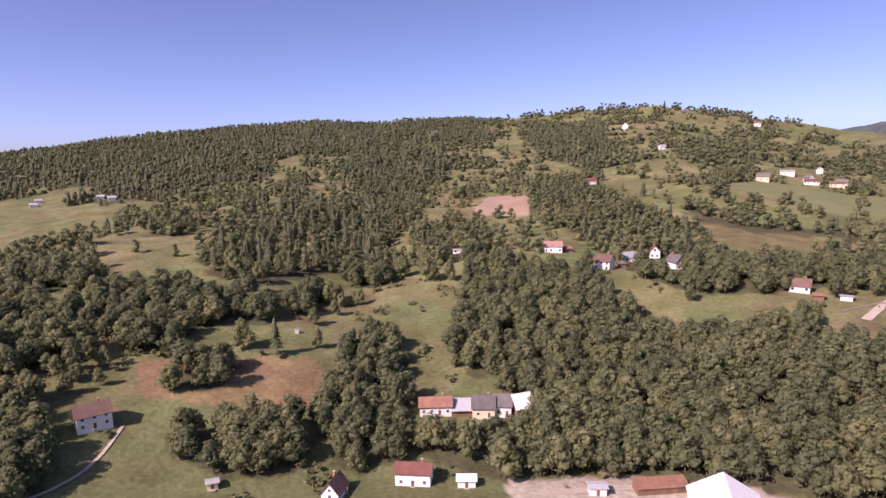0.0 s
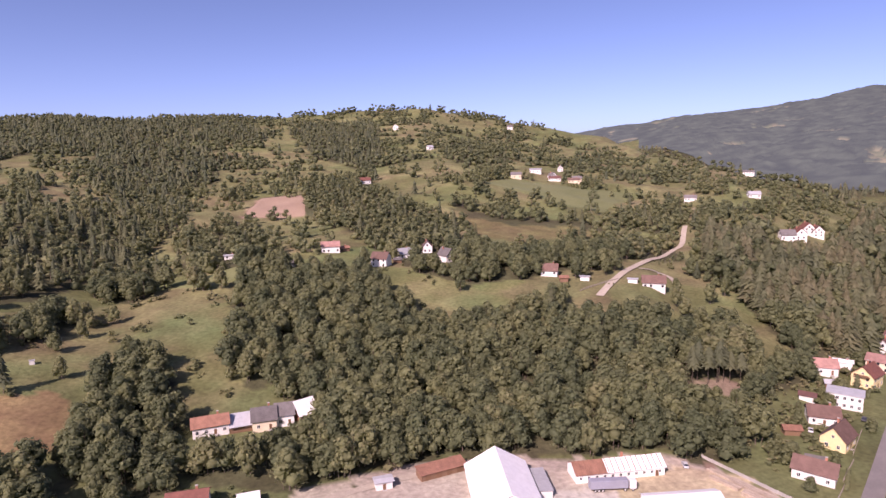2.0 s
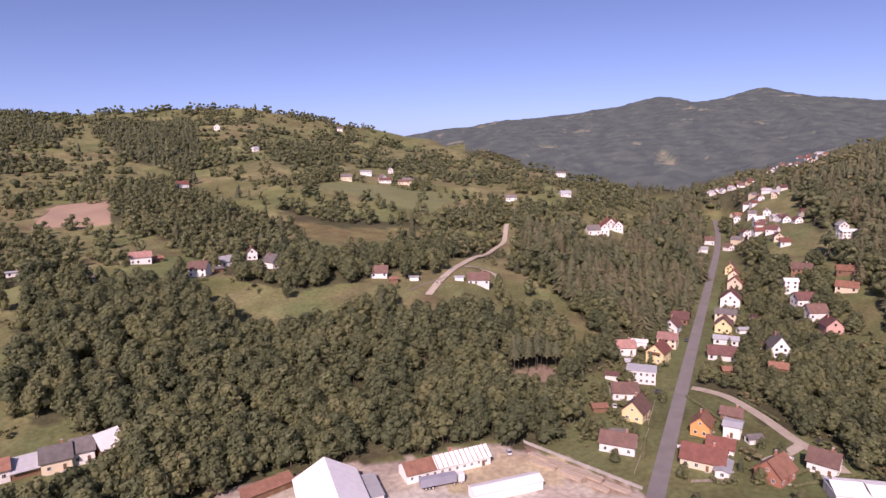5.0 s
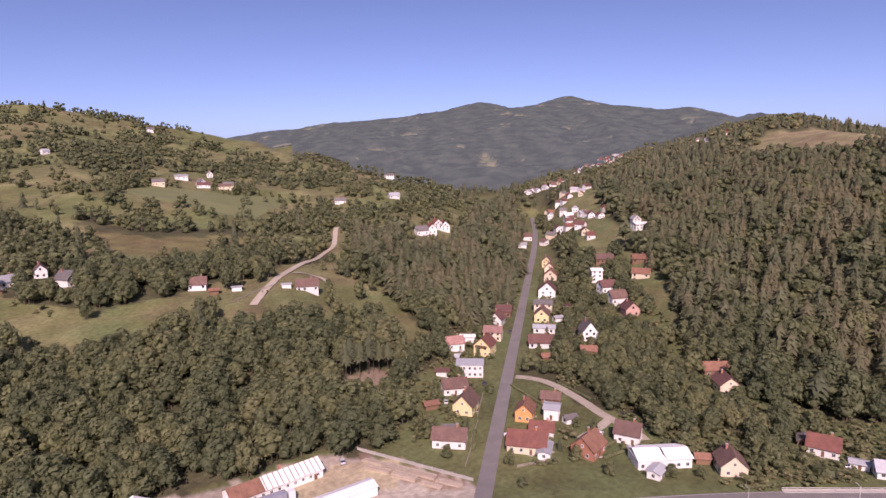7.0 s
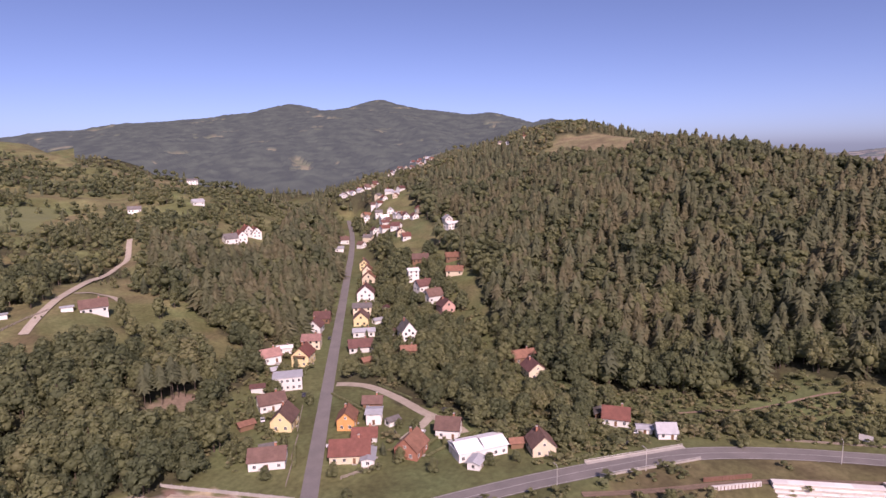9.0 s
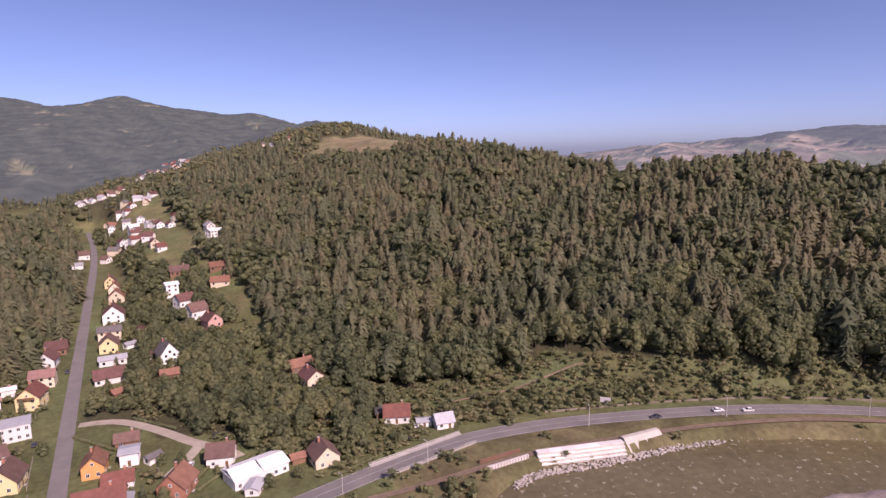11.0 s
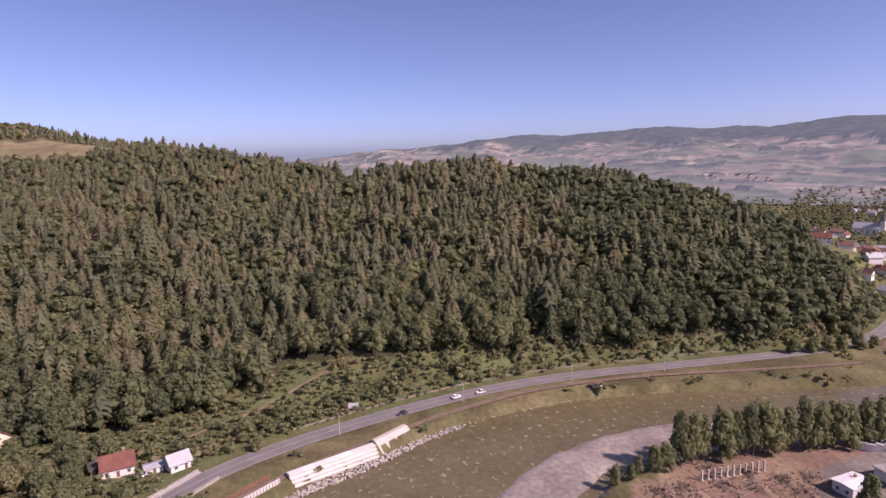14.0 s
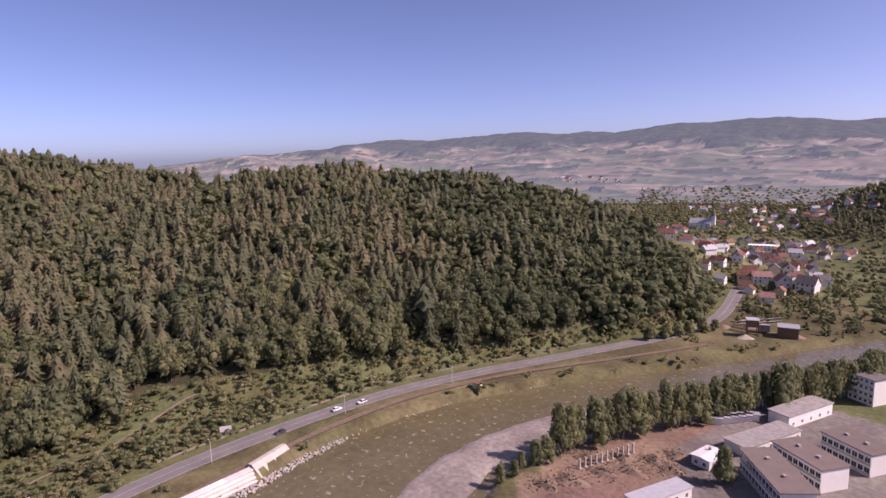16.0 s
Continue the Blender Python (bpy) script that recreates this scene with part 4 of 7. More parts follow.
house(306.5, 136.0, -65, 8, 6, 2.8, "rust", "wood", 32, "small rust-red timber shed among trees", group="village houses", detail=True)
house(258.8, 23.3, -87, 10, 8, 3.3, "red", "white", 40, "white house with a bright red roof beside the highway", detail=True)
house(250.5, 4.5, -72, 6.8, 6, 3.0, "metal", "white", 40, "small pale house with a grey metal roof beside the highway", detail=True)
house(252.5, 12.2, -80, 5.5, 4, 2.3, "metal", "white", 14, "low shed with a pale roof", detail=True)
house(198.3, 331.6, -37, 10, 8, 3.2, "brown", "white", 42, "white house with a brown roof on the hill bench", group="hill farms")
house(212.5, 313.9, -34, 5.5, 3, 2.3, "metal", "white", 10, "small pale garden shed", group="hill farms")
house(237.0, 299.7, -38, 5.5, 3, 2.3, "metal", "white", 10, "small pale garden shed", group="hill farms")
house(246.9, 292.9, -36, 13, 9, 3.4, "brown", "white", 38, "long white house with a dark brown roof beside the hill road", group="hill farms")
house(512.2, 552.0, -43, 13, 8, 3.6, "grey", "white", 36, "white farmhouse on the hillside", group="hill farms")
house(544.5, 494.7, -28, 12, 8, 3.6, "metal", "white", 34, "white farmhouse with a pale metal roof", group="hill farms")
house(456.7, 367.3, 59, 11, 9, 4.8, "red", "white", 44, "white house with a red roof above the wooded slope", group="hill farms")
house(442.4, 366.6, -30, 11, 9, 4.2, "grey", "white", 40, "white house with a dark grey roof above the wooded slope", group="hill farms")
house(482.7, 380.9, 58, 11, 9, 5.2, "red", "white", 44, "white house with a red roof above the wooded slope", group="hill farms")
house(487.8, 375.7, 58, 10, 9, 5.2, "maroon", "white", 44, "white house with a dark red roof above the wooded slope", group="hill farms")
house(735.6, 680.0, -47, 15, 10, 6, "grey", "white", 25, "large pale building on the far flank", group="hill farms")
house(440.1, 727.5, -35, 16, 8, 3.4, "maroon", "white", 34, "long farm building with a dark red roof", group="hill farms")
house(471.4, 722.0, -23, 13, 8, 3.4, "grey", "cream", 34, "farm building with a pale roof", group="hill farms")
house(383.7, 732.4, -28, 14, 9, 4.5, "grey", "cream", 34, "unfinished house among building rubble", group="hill farms")
house(82.0, 449.8, -8, 13, 9, 4.6, "pink", "white", 34, "white farmhouse with a faded pink roof", group="hill farms")
house(105.4, 393.0, -39, 11, 9, 5.4, "brown", "white", 40, "white house with a brown roof and a wooden balcony", group="hill farms")
house(127.5, 411.7, 7, 10, 8, 3.2, "metal", "white", 38, "white house with a pale metal roof", group="hill farms")
house(147.3, 418.9, 71, 9, 7, 4.6, "brown", "white", 46, "narrow white house with a brown gable", group="hill farms")
house(150.7, 388.6, 109, 10, 8.5, 4.6, "grey", "white", 46, "white house with a steep grey roof", group="hill farms")
house(11.6, 466.2, -1, 8, 4.5, 2.8, "metal", "white", 10, "low white shed at the tree edge", group="hill farms")
house(49.5, 413.3, -6, 4, 4, 2.6, "grey", "white", 45, "small pointed white hut", group="hill farms")
house(181.9, 749.8, 3, 13, 8, 4, "red", "white", 38, "white house with a red roof on the upper meadow", group="hill farms")
house(374.1, 1257.7, 73, 14, 11, 6, "metal", "white", 42, "lone white house high on the meadow", group="hill farms")
house(358.5, 1001.8, 10, 10, 8, 4, "metal", "white", 35, "white hut on the upper meadow", group="hill farms")
house(666.6, 1305.2, -27, 13, 9, 6, "grey", "white", 35, "white farmhouse near the hilltop", group="hill farms")
house(434.1, 770.0, -29, 16, 9, 4, "metal", "white", 22, "long pale farm building", group="hill farms")
house(495.6, 804.0, 58, 10, 8, 5, "metal", "white", 40, "white farmhouse with a pale gable", group="hill farms")
house(442.1, 737.8, 89, 10, 8, 5, "grey", "white", 45, "white house with a steep roof", group="hill farms")
house(460.0, 711.1, -33, 15, 8, 3.6, "brown", "cream", 30, "long low farmhouse with a brown roof", group="hill farms")
house(-129.8, 212.5, 38, 11.5, 9, 5.0, "brown", "white", 34, "white house with dark roof and balconies among trees", group="hill farms", detail=True)
house(-78.6, 190.0, 22, 3.4, 3, 2.2, "metal", "yellow", 12, "tiny yellow garden hut", group="hill farms", detail=True)
house(-37.5, 188, 76, 8, 6, 3.0, "brown", "white", 50, "white house with a steep dark roof", group="hill farms", detail=True)
house(-4.4, 241.1, 1, 13, 8, 3.6, "rust", "white", 32, "barn with a rusty roof and whitewashed wall", group="hill farms", detail=True)
house(15.4, 239.2, -4, 9, 9, 4.0, "grey", "cream", 38, "farmhouse with a dark slate roof", group="hill farms", detail=True)
house(23.4, 240.1, -6, 7, 8.5, 4.2, "grey", "white", 38, "farmhouse wing with a dark slate roof", group="hill farms", detail=True)
house(-11.4, 196.5, -7, 12, 8, 4.6, "red", "white", 26, "white house with bright red roof at the hill foot", group="hill farms", detail=True)
house(49, 186, -4, 5.5, 3.6, 2.8, "metal", "white", 6, "white site cabin with a small window in the yard", group="hill farms", detail=True, name="site_cabin")
house(6.4, 192.8, -2, 6, 4, 2.6, "white", "white", 6, "low white kiosk beside the yard road", group="hill farms", detail=True)
house(-413, 765, 29, 9, 7, 3.4, "metal", "white", 30, "white farmhouse in a distant side valley", group="hill farms")
house(-511, 764, 35, 8, 6, 3, "metal", "white", 30, "white farmhouse in a distant side valley", group="hill farms")
house(-523, 792, 34, 8, 6, 3, "metal", "white", 30, "white farmhouse in a distant side valley", group="hill farms")
house(-433, 776, 28, 8, 6, 3.4, "metal", "white", 30, "white farmhouse in a distant side valley", group="hill farms")
house(250.2, -464.6, -141, 13, 9, 5, "pink", "white", 36, "town house with a pink tile roof", group="village houses")
house(234.9, -465.0, -52, 12, 10, 4.5, "pink", "white", 40, "town house with a pink tile roof", group="village houses")
house(217.5, -464.7, -179, 13, 10, 5.5, "grey", "white", 45, "large pale town house with a grey roof", group="village houses")
house(261.8, -470.7, -155, 9, 8, 4.5, "red", "white", 40, "town house with a red roof", group="village houses")
house(285.2, -542.2, -156, 12, 9, 4.5, "maroon", "cream", 38, "town house with a dark red roof", group="village houses")
house(246.9, -502.9, -68, 10, 8, 4.5, "maroon", "white", 40, "town house with a dark red roof", group="village houses")
house(220.9, -499.5, -140, 10, 8, 4.5, "grey", "white", 38, "town house with a grey roof", group="village houses")
house(262.8, -464.3, -164, 9, 8, 4, "orange", "cream", 40, "town house with an orange roof", group="village houses")
house(345.4, -486.9, -147, 13, 9, 5, "red", "white", 38, "town house with a red roof beside the church", group="village houses")
house(478.5, -722.3, -133, 12, 9, 5, "maroon", "white", 38, "town house with a dark red roof beside the church", group="village houses")
house(331, -640, -155, 24, 10, 5, "white", "white", 8, "long white hall in the town", group="village houses")
house(289.1, -617.4, -158, 11, 9, 5, "metal", "white", 35, "pale plastered town house", group="village houses")
house(279.1, -484.6, -64, 9, 8, 4.5, "red", "white", 40, "town house with a red roof", group="village houses")
house(226.5, -422.4, -156, 9, 7, 3.6, "pink", "white", 36, "town house with a pink roof at the junction", group="village houses")
house(137.2, -184.0, -93, 9.5, 6.5, 3.4, "white", "white", 6, "low whitewashed building on the building site", group="village houses", detail=True)

# ---- large buildings of the yard, the town and the school ----
def place(x, y, turn, lift=0.0):
    return pose(x, y, ground_at(x, y) + lift, 0, 0, turn)


def facade_windows(ob, L, D, floors, n, z0=1.6, step=3.0, size=(1.8, 1.4), both=True):
    for f in range(floors):
        for i in range(n):
            u = (i + 0.5) / n * L - L / 2
            add_window(ob, pose(u, D / 2 + 0.02, z0 + f * step), size)
            if both:
                add_window(ob, pose(u, -D / 2 - 0.02, z0 + f * step, 0, 0, 180), size)


def tent_hall():
    L, D, e, r = 30, 20.5, 3.8, 9.7
    ob = thing("storage_hall", "large storage hall with a white sheet roof in the yard", "hall", place(82.9, 165.2, 74))
    SPOTS.append((83, 165, 20))
    bm = bmesh.new()
    prism(bm, [(-D / 2, -1), (D / 2, -1), (D / 2, e), (0, r), (-D / 2, e)], -L / 2, L / 2)
    part("wall", bm, WALLS["white"], ob)
    bm = bmesh.new()
    prism(bm, [(-D / 2 - 0.5, e - 0.15), (0, r + 0.05), (D / 2 + 0.5, e - 0.15), (D / 2 + 0.5, e + 0.1), (0, r + 0.3), (-D / 2 - 0.5, e + 0.1)], -L / 2 - 0.4, L / 2 + 0.4)
    part("roof", bm, ROOFS["white"], ob)
    part("gate", boxes((-L / 2 - 0.08, -L / 2 + 0.02, -3, 3, 0, 4.4)), STEEL, ob)
    for i in range(5):
        u = -L / 2 + 3 + i * 6
        part("rib", boxes((u - 0.15, u + 0.15, -D / 2 - 0.2, -D / 2 + 0.02, -0.8, e - 0.2)), STEEL, ob)
    a = thing("lean_to", "low white lean-to sheds beside the storage hall", "shed", place(97.5, 166, 74))
    part("wall", boxes((-7, 7, -2, 2, -0.5, 2.6)), WALLS["white"], a)
    part("roof", boxes((-7.3, 7.3, -2.3, 2.3, 2.6, 2.8)), ROOFS["metal"], a)


def workshop():
    L, D, e, r = 31.5, 8.5, 3.2, 5.6
    ob = thing("workshop", "long low whitewashed workshop with a corrugated roof, partly rusted", "workshop", place(125.3, 163.8, -12))
    SPOTS.extend([(118, 169, 8), (128, 167, 8), (138, 164, 8)])
    bm = bmesh.new()
    prism(bm, [(-D / 2, -1), (D / 2, -1), (D / 2, e), (0, r), (-D / 2, e)], -L / 2, L / 2)
    part("wall", bm, WALLS["white"], ob)
    for x0, x1, m, label in ((-L / 2 - 0.4, -5, ROOFS["rust"], "rusted corrugated sheets"), (-4.95, L / 2 + 0.4, ROOFS["white"], "whitish corrugated sheets")):
        bm = bmesh.new()
        prism(bm, [(-D / 2 - 0.5, e - 0.25), (0, r + 0.03), (D / 2 + 0.5, e - 0.25), (D / 2 + 0.5, e - 0.08), (0, r + 0.2), (-D / 2 - 0.5, e - 0.08)], x0, x1)
        roof = part("roof", bm, m, ob, label)
        u = x0 + 0.5
        while u < x1 - 0.3:
            bm = bmesh.new()
            prism(bm, [(-D / 2 - 0.5, e - 0.07), (0, r + 0.21), (0, r + 0.33), (-D / 2 - 0.5, e + 0.05)], u - 0.14, u + 0.14)
            part("batten", bm, ROOFS["rust"], roof)
            u += 1.9
    for i in range(11):
        add_window(ob, pose(-L / 2 + 1.6 + i * 2.8, -D / 2 - 0.02, 1.7, 0, 0, 180), (1.0, 1.1))
    part("door", boxes((L / 2 - 3.4, L / 2 - 2.2, -D / 2 - 0.06, -D / 2 + 0.02, 0, 2.1)), TIMBER, ob)
    part("chimney", boxes((2, 2.7, 0.5, 1.2, 4.8, 7.0)), WALLS["brick"], ob)
    b = thing("long_tent", "long white sheet-covered store at the yard edge", "shed", place(132, 139.5, -16))
    SPOTS.append((132, 139.5, 12))
    bm = bmesh.new()
    prism(bm, [(-3, -0.6), (3, -0.6), (3, 3.0), (0, 4.0), (-3, 3.0)], -12, 12)
    part("wall", bm, WALLS["white"], b)
    bm = bmesh.new()
    prism(bm, [(-3.3, 2.95), (0, 4.05), (3.3, 2.95), (3.3, 3.1), (0, 4.2), (-3.3, 3.1)], -12.3, 12.3)
    part("roof", bm, ROOFS["white"], b)


def school_block(x, y, turn, L, D=10.5, h=7.6):
    ob = thing("school_block", "two-storey school block with rows of windows and a flat grey-brown roof", "building", place(x, y, turn), "school blocks")
    SPOTS.append((x, y, L * 0.55))
    part("wall", boxes((-L / 2, L / 2, -D / 2, D / 2, -0.8, h)), WALLS["white"], ob)
    roof = part("roof", boxes((-L / 2 - 0.5, L / 2 + 0.5, -D / 2 - 0.5, D / 2 + 0.5, h, h + 0.35)), coloured("roof_felt", (0.185, 0.15, 0.13), 0.9), ob, "flat felt roof")
    for u in (-0.18, 0.22):
        part("roof_vent", boxes((u * L - 0.6, u * L + 0.6, -0.5, 0.5, h + 0.35, h + 1.0)), CONCRETE, roof)
    facade_windows(ob, L, D, 2, int(L / 2.15), 2.1, 3.5, (1.9, 1.9))
    for f in range(2):
        part("band", boxes((-L / 2 + 0.05, L / 2 - 0.05, D / 2 + 0.01, D / 2 + 0.08, 0.3 + f * 3.5, 1.0 + f * 3.5)), CONCRETE, ob)


def flat_block(name, x, y, turn, L, D, h, label, floors, n, roof="metal", balconies=False, category="building"):
    ob = thing(name, label, category, place(x, y, turn))
    SPOTS.append((x, y, max(L, D) * 0.6))
    part("wall", boxes((-L / 2, L / 2, -D / 2, D / 2, -0.8, h)), WALLS["white"], ob)
    part("roof", boxes((-L / 2 - 0.4, L / 2 + 0.4, -D / 2 - 0.4, D / 2 + 0.4, h, h + 0.3)), ROOFS[roof], ob)
    if floors:
        facade_windows(ob, L, D, floors, n, 1.6, h / floors, (1.2, 1.4))
    if balconies:
        for f in range(1, floors):
            for u in (-L * 0.25, L * 0.25):
                b = part("balcony", boxes((u - 1.8, u + 1.8, D / 2 + 0.03, D / 2 + 1.3, f * h / floors - 0.1, f * h / floors + 0.05)), CONCRETE, ob)
                part("railing", boxes((u - 1.8, u + 1.8, D / 2 + 1.22, D / 2 + 1.3, f * h / floors + 0.05, f * h / floors + 1.0)), WALLS["white"], b)
    return ob


def church(x, y, turn):
    ob = thing("church", "white church with grey roof and pointed tower above town", "church", place(x, y, turn))
    SPOTS.append((x, y, 18))
    bm = bmesh.new()
    prism(bm, [(-6, -1), (6, -1), (6, 9), (0, 15), (-6, 9)], -13, 13)
    part("wall", bm, WALLS["white"], ob)
    bm = bmesh.new()
    prism(bm, [(-6.6, 8.5), (0, 15.05), (6.6, 8.5), (6.6, 8.8), (0, 15.4), (-6.6, 8.8)], -13.3, 13.3)
    part("roof", bm, ROOFS["metal"], ob)
    tower = part("tower", boxes((-18, -13.02, -2.5, 2.5, -1, 18)), WALLS["white"], ob)
    bm = bmesh.new()
    bmesh.ops.create_cone(bm, cap_ends=True, segments=8, radius1=3.4, radius2=0.05, depth=9, matrix=pose(-15.5, 0, 22.6))
    part("spire", bm, ROOFS["grey"], tower)
    for i in range(4):
        part("window", boxes((-9 + i * 6, -7.8 + i * 6, 5.98, 6.06, 3, 6.5)), GLASS, ob)
        part("window", boxes((-9 + i * 6, -7.8 + i * 6, -6.06, -5.98, 3, 6.5)), GLASS, ob)


tent_hall()
workshop()
school_block(114.5, -182.5, -41, 27)
school_block(112.4, -200.9, -24.5, 20)
school_block(105.7, -221.9, -21, 18)
_hall = flat_block("sports_hall", 132.5, -244.5, 79, 27, 8.5, 4.8, "school hall with a flat pale roof", 1, 5, "patchy")
flat_block("low_annex", 132, -212, 78, 29, 9, 3.4, "low connecting building with a patchy pale sheet roof", 1, 8, "patchy")
flat_block("low_store", 134.5, -150.5, 78, 21, 6, 3.6, "low store with a pale metal roof", 1, 5, "metal")
flat_block("apartment_block", 121.5, -283, -20, 11, 9.5, 11.0, "plain four-storey apartment block with balconies", 4, 5, "grey", True)
flat_block("white_house", 246.5, 171, -56, 13, 9, 6.2, "white two-storey flat-roofed house beside the road", 2, 5, "metal", category="house")
_shop = flat_block("roadside_workshop", 217, 68, -48, 19, 10, 3.6, "low building with a large white corrugated roof", 1, 6, "white")
bm = bmesh.new()
prism(bm, [(-5.6, 3.7), (0, 5.6), (5.6, 3.7), (5.6, 3.95), (0, 5.85), (-5.6, 3.95)], -9.9, -0.4)
part("roof_hood", bm, ROOFS["white"], _shop)
bm = bmesh.new()
prism(bm, [(-5.6, 3.7), (0, 5.2), (5.6, 3.7), (5.6, 3.95), (0, 5.45), (-5.6, 3.95)], 0.4, 9.9)
part("roof_hood", bm, ROOFS["white"], _shop)
church(462, -752, 20)

# lean-to roofs of the farm at the foot of the hill
_barn = thing("lean_to", "lean-to with a pale blue-grey sheet roof between barn and farmhouse", "shed", place(6.5, 240, 0))
part("wall", boxes((-4, 4, -3, 3.5, -0.8, 2.4)), WALLS["wood"], _barn)
bm = bmesh.new()
prism(bm, [(-4.2, 2.3), (4.2, 4.6), (4.2, 4.8), (-4.2, 2.5)], -4.4, 4.4)
part("roof", bm, ROOFS["metal"], _barn)
_tall = thing("steep_barn", "barn with one steep white sheet roof and a red gable", "barn", place(31, 240, 20))
bm = bmesh.new()
prism(bm, [(-3.6, -0.8), (3.6, -0.8), (3.6, 3.2), (0.5, 7.6), (-3.6, 3.2)], -4, 4)
part("wall", bm, WALLS["brick"], _tall)
bm = bmesh.new()
prism(bm, [(-4.2, 2.6), (0.5, 7.65), (4.1, 2.6), (4.1, 2.85), (0.5, 7.95), (-4.2, 2.85)], -4.4, 4.4)
part("roof", bm, ROOFS["white"], _tall)
SPOTS.extend([(6, 240, 6), (31, 240, 7)])

_shed = thing("storage_shed", "long low shed with a brown sheet roof behind the storage hall", "shed", place(70, 187, 5))
SPOTS.append((70, 187, 9))
part("wall", boxes((-8.5, 8.5, -2.4, 2.4, -0.8, 2.4)), WALLS["wood"], _shed)
bm = bmesh.new()
prism(bm, [(-2.9, 2.3), (2.7, 3.4), (2.7, 3.6), (-2.9, 2.5)], -8.9, 8.9)
part("roof", bm, ROOFS["rust"], _shed)
for u in (-6, -2, 2, 6):
    part("door", boxes((u - 1.1, u + 1.1, -2.46, -2.38, -0.2, 2.0)), TIMBER, _shed)

# garages by the riverside row
for i in range(6):
    t = i / 5
    g = flat_block("garage", 151.5 - 7.5 * t, -215 - 14 * t, 118, 2.7, 5, 2.5, "small white garage under the riverside trees", 0, 0, category="garage")
    tagged(g, group="garages")
    part("garage_door", boxes((-1.1, 1.1, -2.56, -2.48, 0, 2.1)), STEEL, g)


# ---- river works ----
def river_terraces():
    a, b = Vector((227.9, -27.9)), Vector((234.6, -60.5))
    L = (b - a).length
    turn = math.degrees(math.atan2(b.y - a.y, b.x - a.x))
    mid = a.lerp(b, 0.5)
    ob = thing("retaining_wall", "stepped pale concrete retaining wall along the riverbank", "retaining wall", pose(mid.x, mid.y, 0, 0, 0, turn))
    for i in range(4):
        n = 7
        for j in range(n):
            x0, x1 = -L / 2 + L * j / n + 0.03, -L / 2 + L * (j + 1) / n - 0.03
            y0, y1, z1 = -5.0 + i * 0.8, -4.25 + i * 0.8 + (0.0 if i < 3 else 1.6), -1.35 + i * 1.1
            block = part("concrete_block", boxes((x0, x1, y0, y1, -3.2, z1 - 0.28)), PALE_STONE, ob, bevel=0.05)
            part("coping", boxes((x0, x1, y0 - 0.28, y1, z1 - 0.27, z1)), WALLS["white"], block)
    c = thing("stone_wall", "sloping pale stone revetment at the end of the concrete steps", "revetment", pose(238.3, -69.6, 0, 0, 0, turn + 12))
    bm = bmesh.new()
    prism(bm, [(-5.5, -3.0), (2.0, -3.0), (2.0, 1.9), (0.3, 1.9)], -8.5, 8.5)
    part("slope", bm, PALE_STONE, c)


def rocks():
    """Broken rock along the waterline."""
    rs = np.random.RandomState(9)
    v, f = ICO_ROCK
    V, F, o = [], [], 0
    pts = resample([(211, -19), (219, -27), (222, -40), (228, -62), (235.5, -80), (241.5, -104), (242.5, -125), (239.5, -157), (232.5, -185), (221.5, -213)], 0.42)
    for p in pts:
        far = (Vector((p.x, p.y)) - Vector((228, -52))).length
        if far > 50 and rs.uniform() < 0.8:
            continue
        for _ in range(4 if far < 50 else 1):
            s = rs.uniform(0.18, 0.58) * (1.0 if far < 50 else 0.8)
            w = v * (s * rs.uniform(0.7, 1.3), s * rs.uniform(0.7, 1.3), s * 0.7) * (1 + rs.uniform(-0.25, 0.25, (len(v), 1)))
            V.append(w + (p.x + rs.uniform(-2.8, 1.6), p.y + rs.uniform(-1.2, 1.2), -2.15 + rs.uniform(-0.1, 0.5)))
            F.append(f + o)
            o += len(v)
    return tagged(new("riprap", mesh_from("riprap", np.concatenate(V), np.concatenate(F), [PALE_STONE])), "broken pale rocks along the waterline", "rocks", kind="stuff")


def rail_bridge():
    a, b = Vector((219, -9)), Vector((227, -24))
    L = (b - a).length
    ob = thing("railway_bridge", "short steel girder railway bridge with pale sides and rusty deck", "bridge", pose((a.x + b.x) / 2, (a.y + b.y) / 2, 0.6, 0, 0, math.degrees(math.atan2(b.y - a.y, b.x - a.x))))
    part("deck", boxes((-L / 2, L / 2, -2.2, 2.2, -0.5, -0.25)), RUST, ob)
    for s in (-1, 1):
        g = part("girder", boxes((-L / 2, L / 2, s * 2.5 - 0.12, s * 2.5 + 0.12, -0.9, 1.1), (-L / 2, L / 2, s * 2.5 - 0.3, s * 2.5 + 0.3, 1.1, 1.25), (-L / 2, L / 2, s * 2.5 - 0.3, s * 2.5 + 0.3, -1.05, -0.9)), STEEL if s < 0 else RUST, ob)
        for i in range(14):
            u = -L / 2 + (i + 0.5) * L / 14
            part("stiffener", boxes((u - 0.08, u + 0.08, s * 2.5 - 0.28, s * 2.5 + 0.28, -0.88, 1.08)), RUST, g)
    for e in (-1, 1):
        part("abutment", boxes((e * L / 2 - 1.2, e * L / 2 + 1.2, -3.2, 3.2, -5.0, -1.1)), CONCRETE, ob)


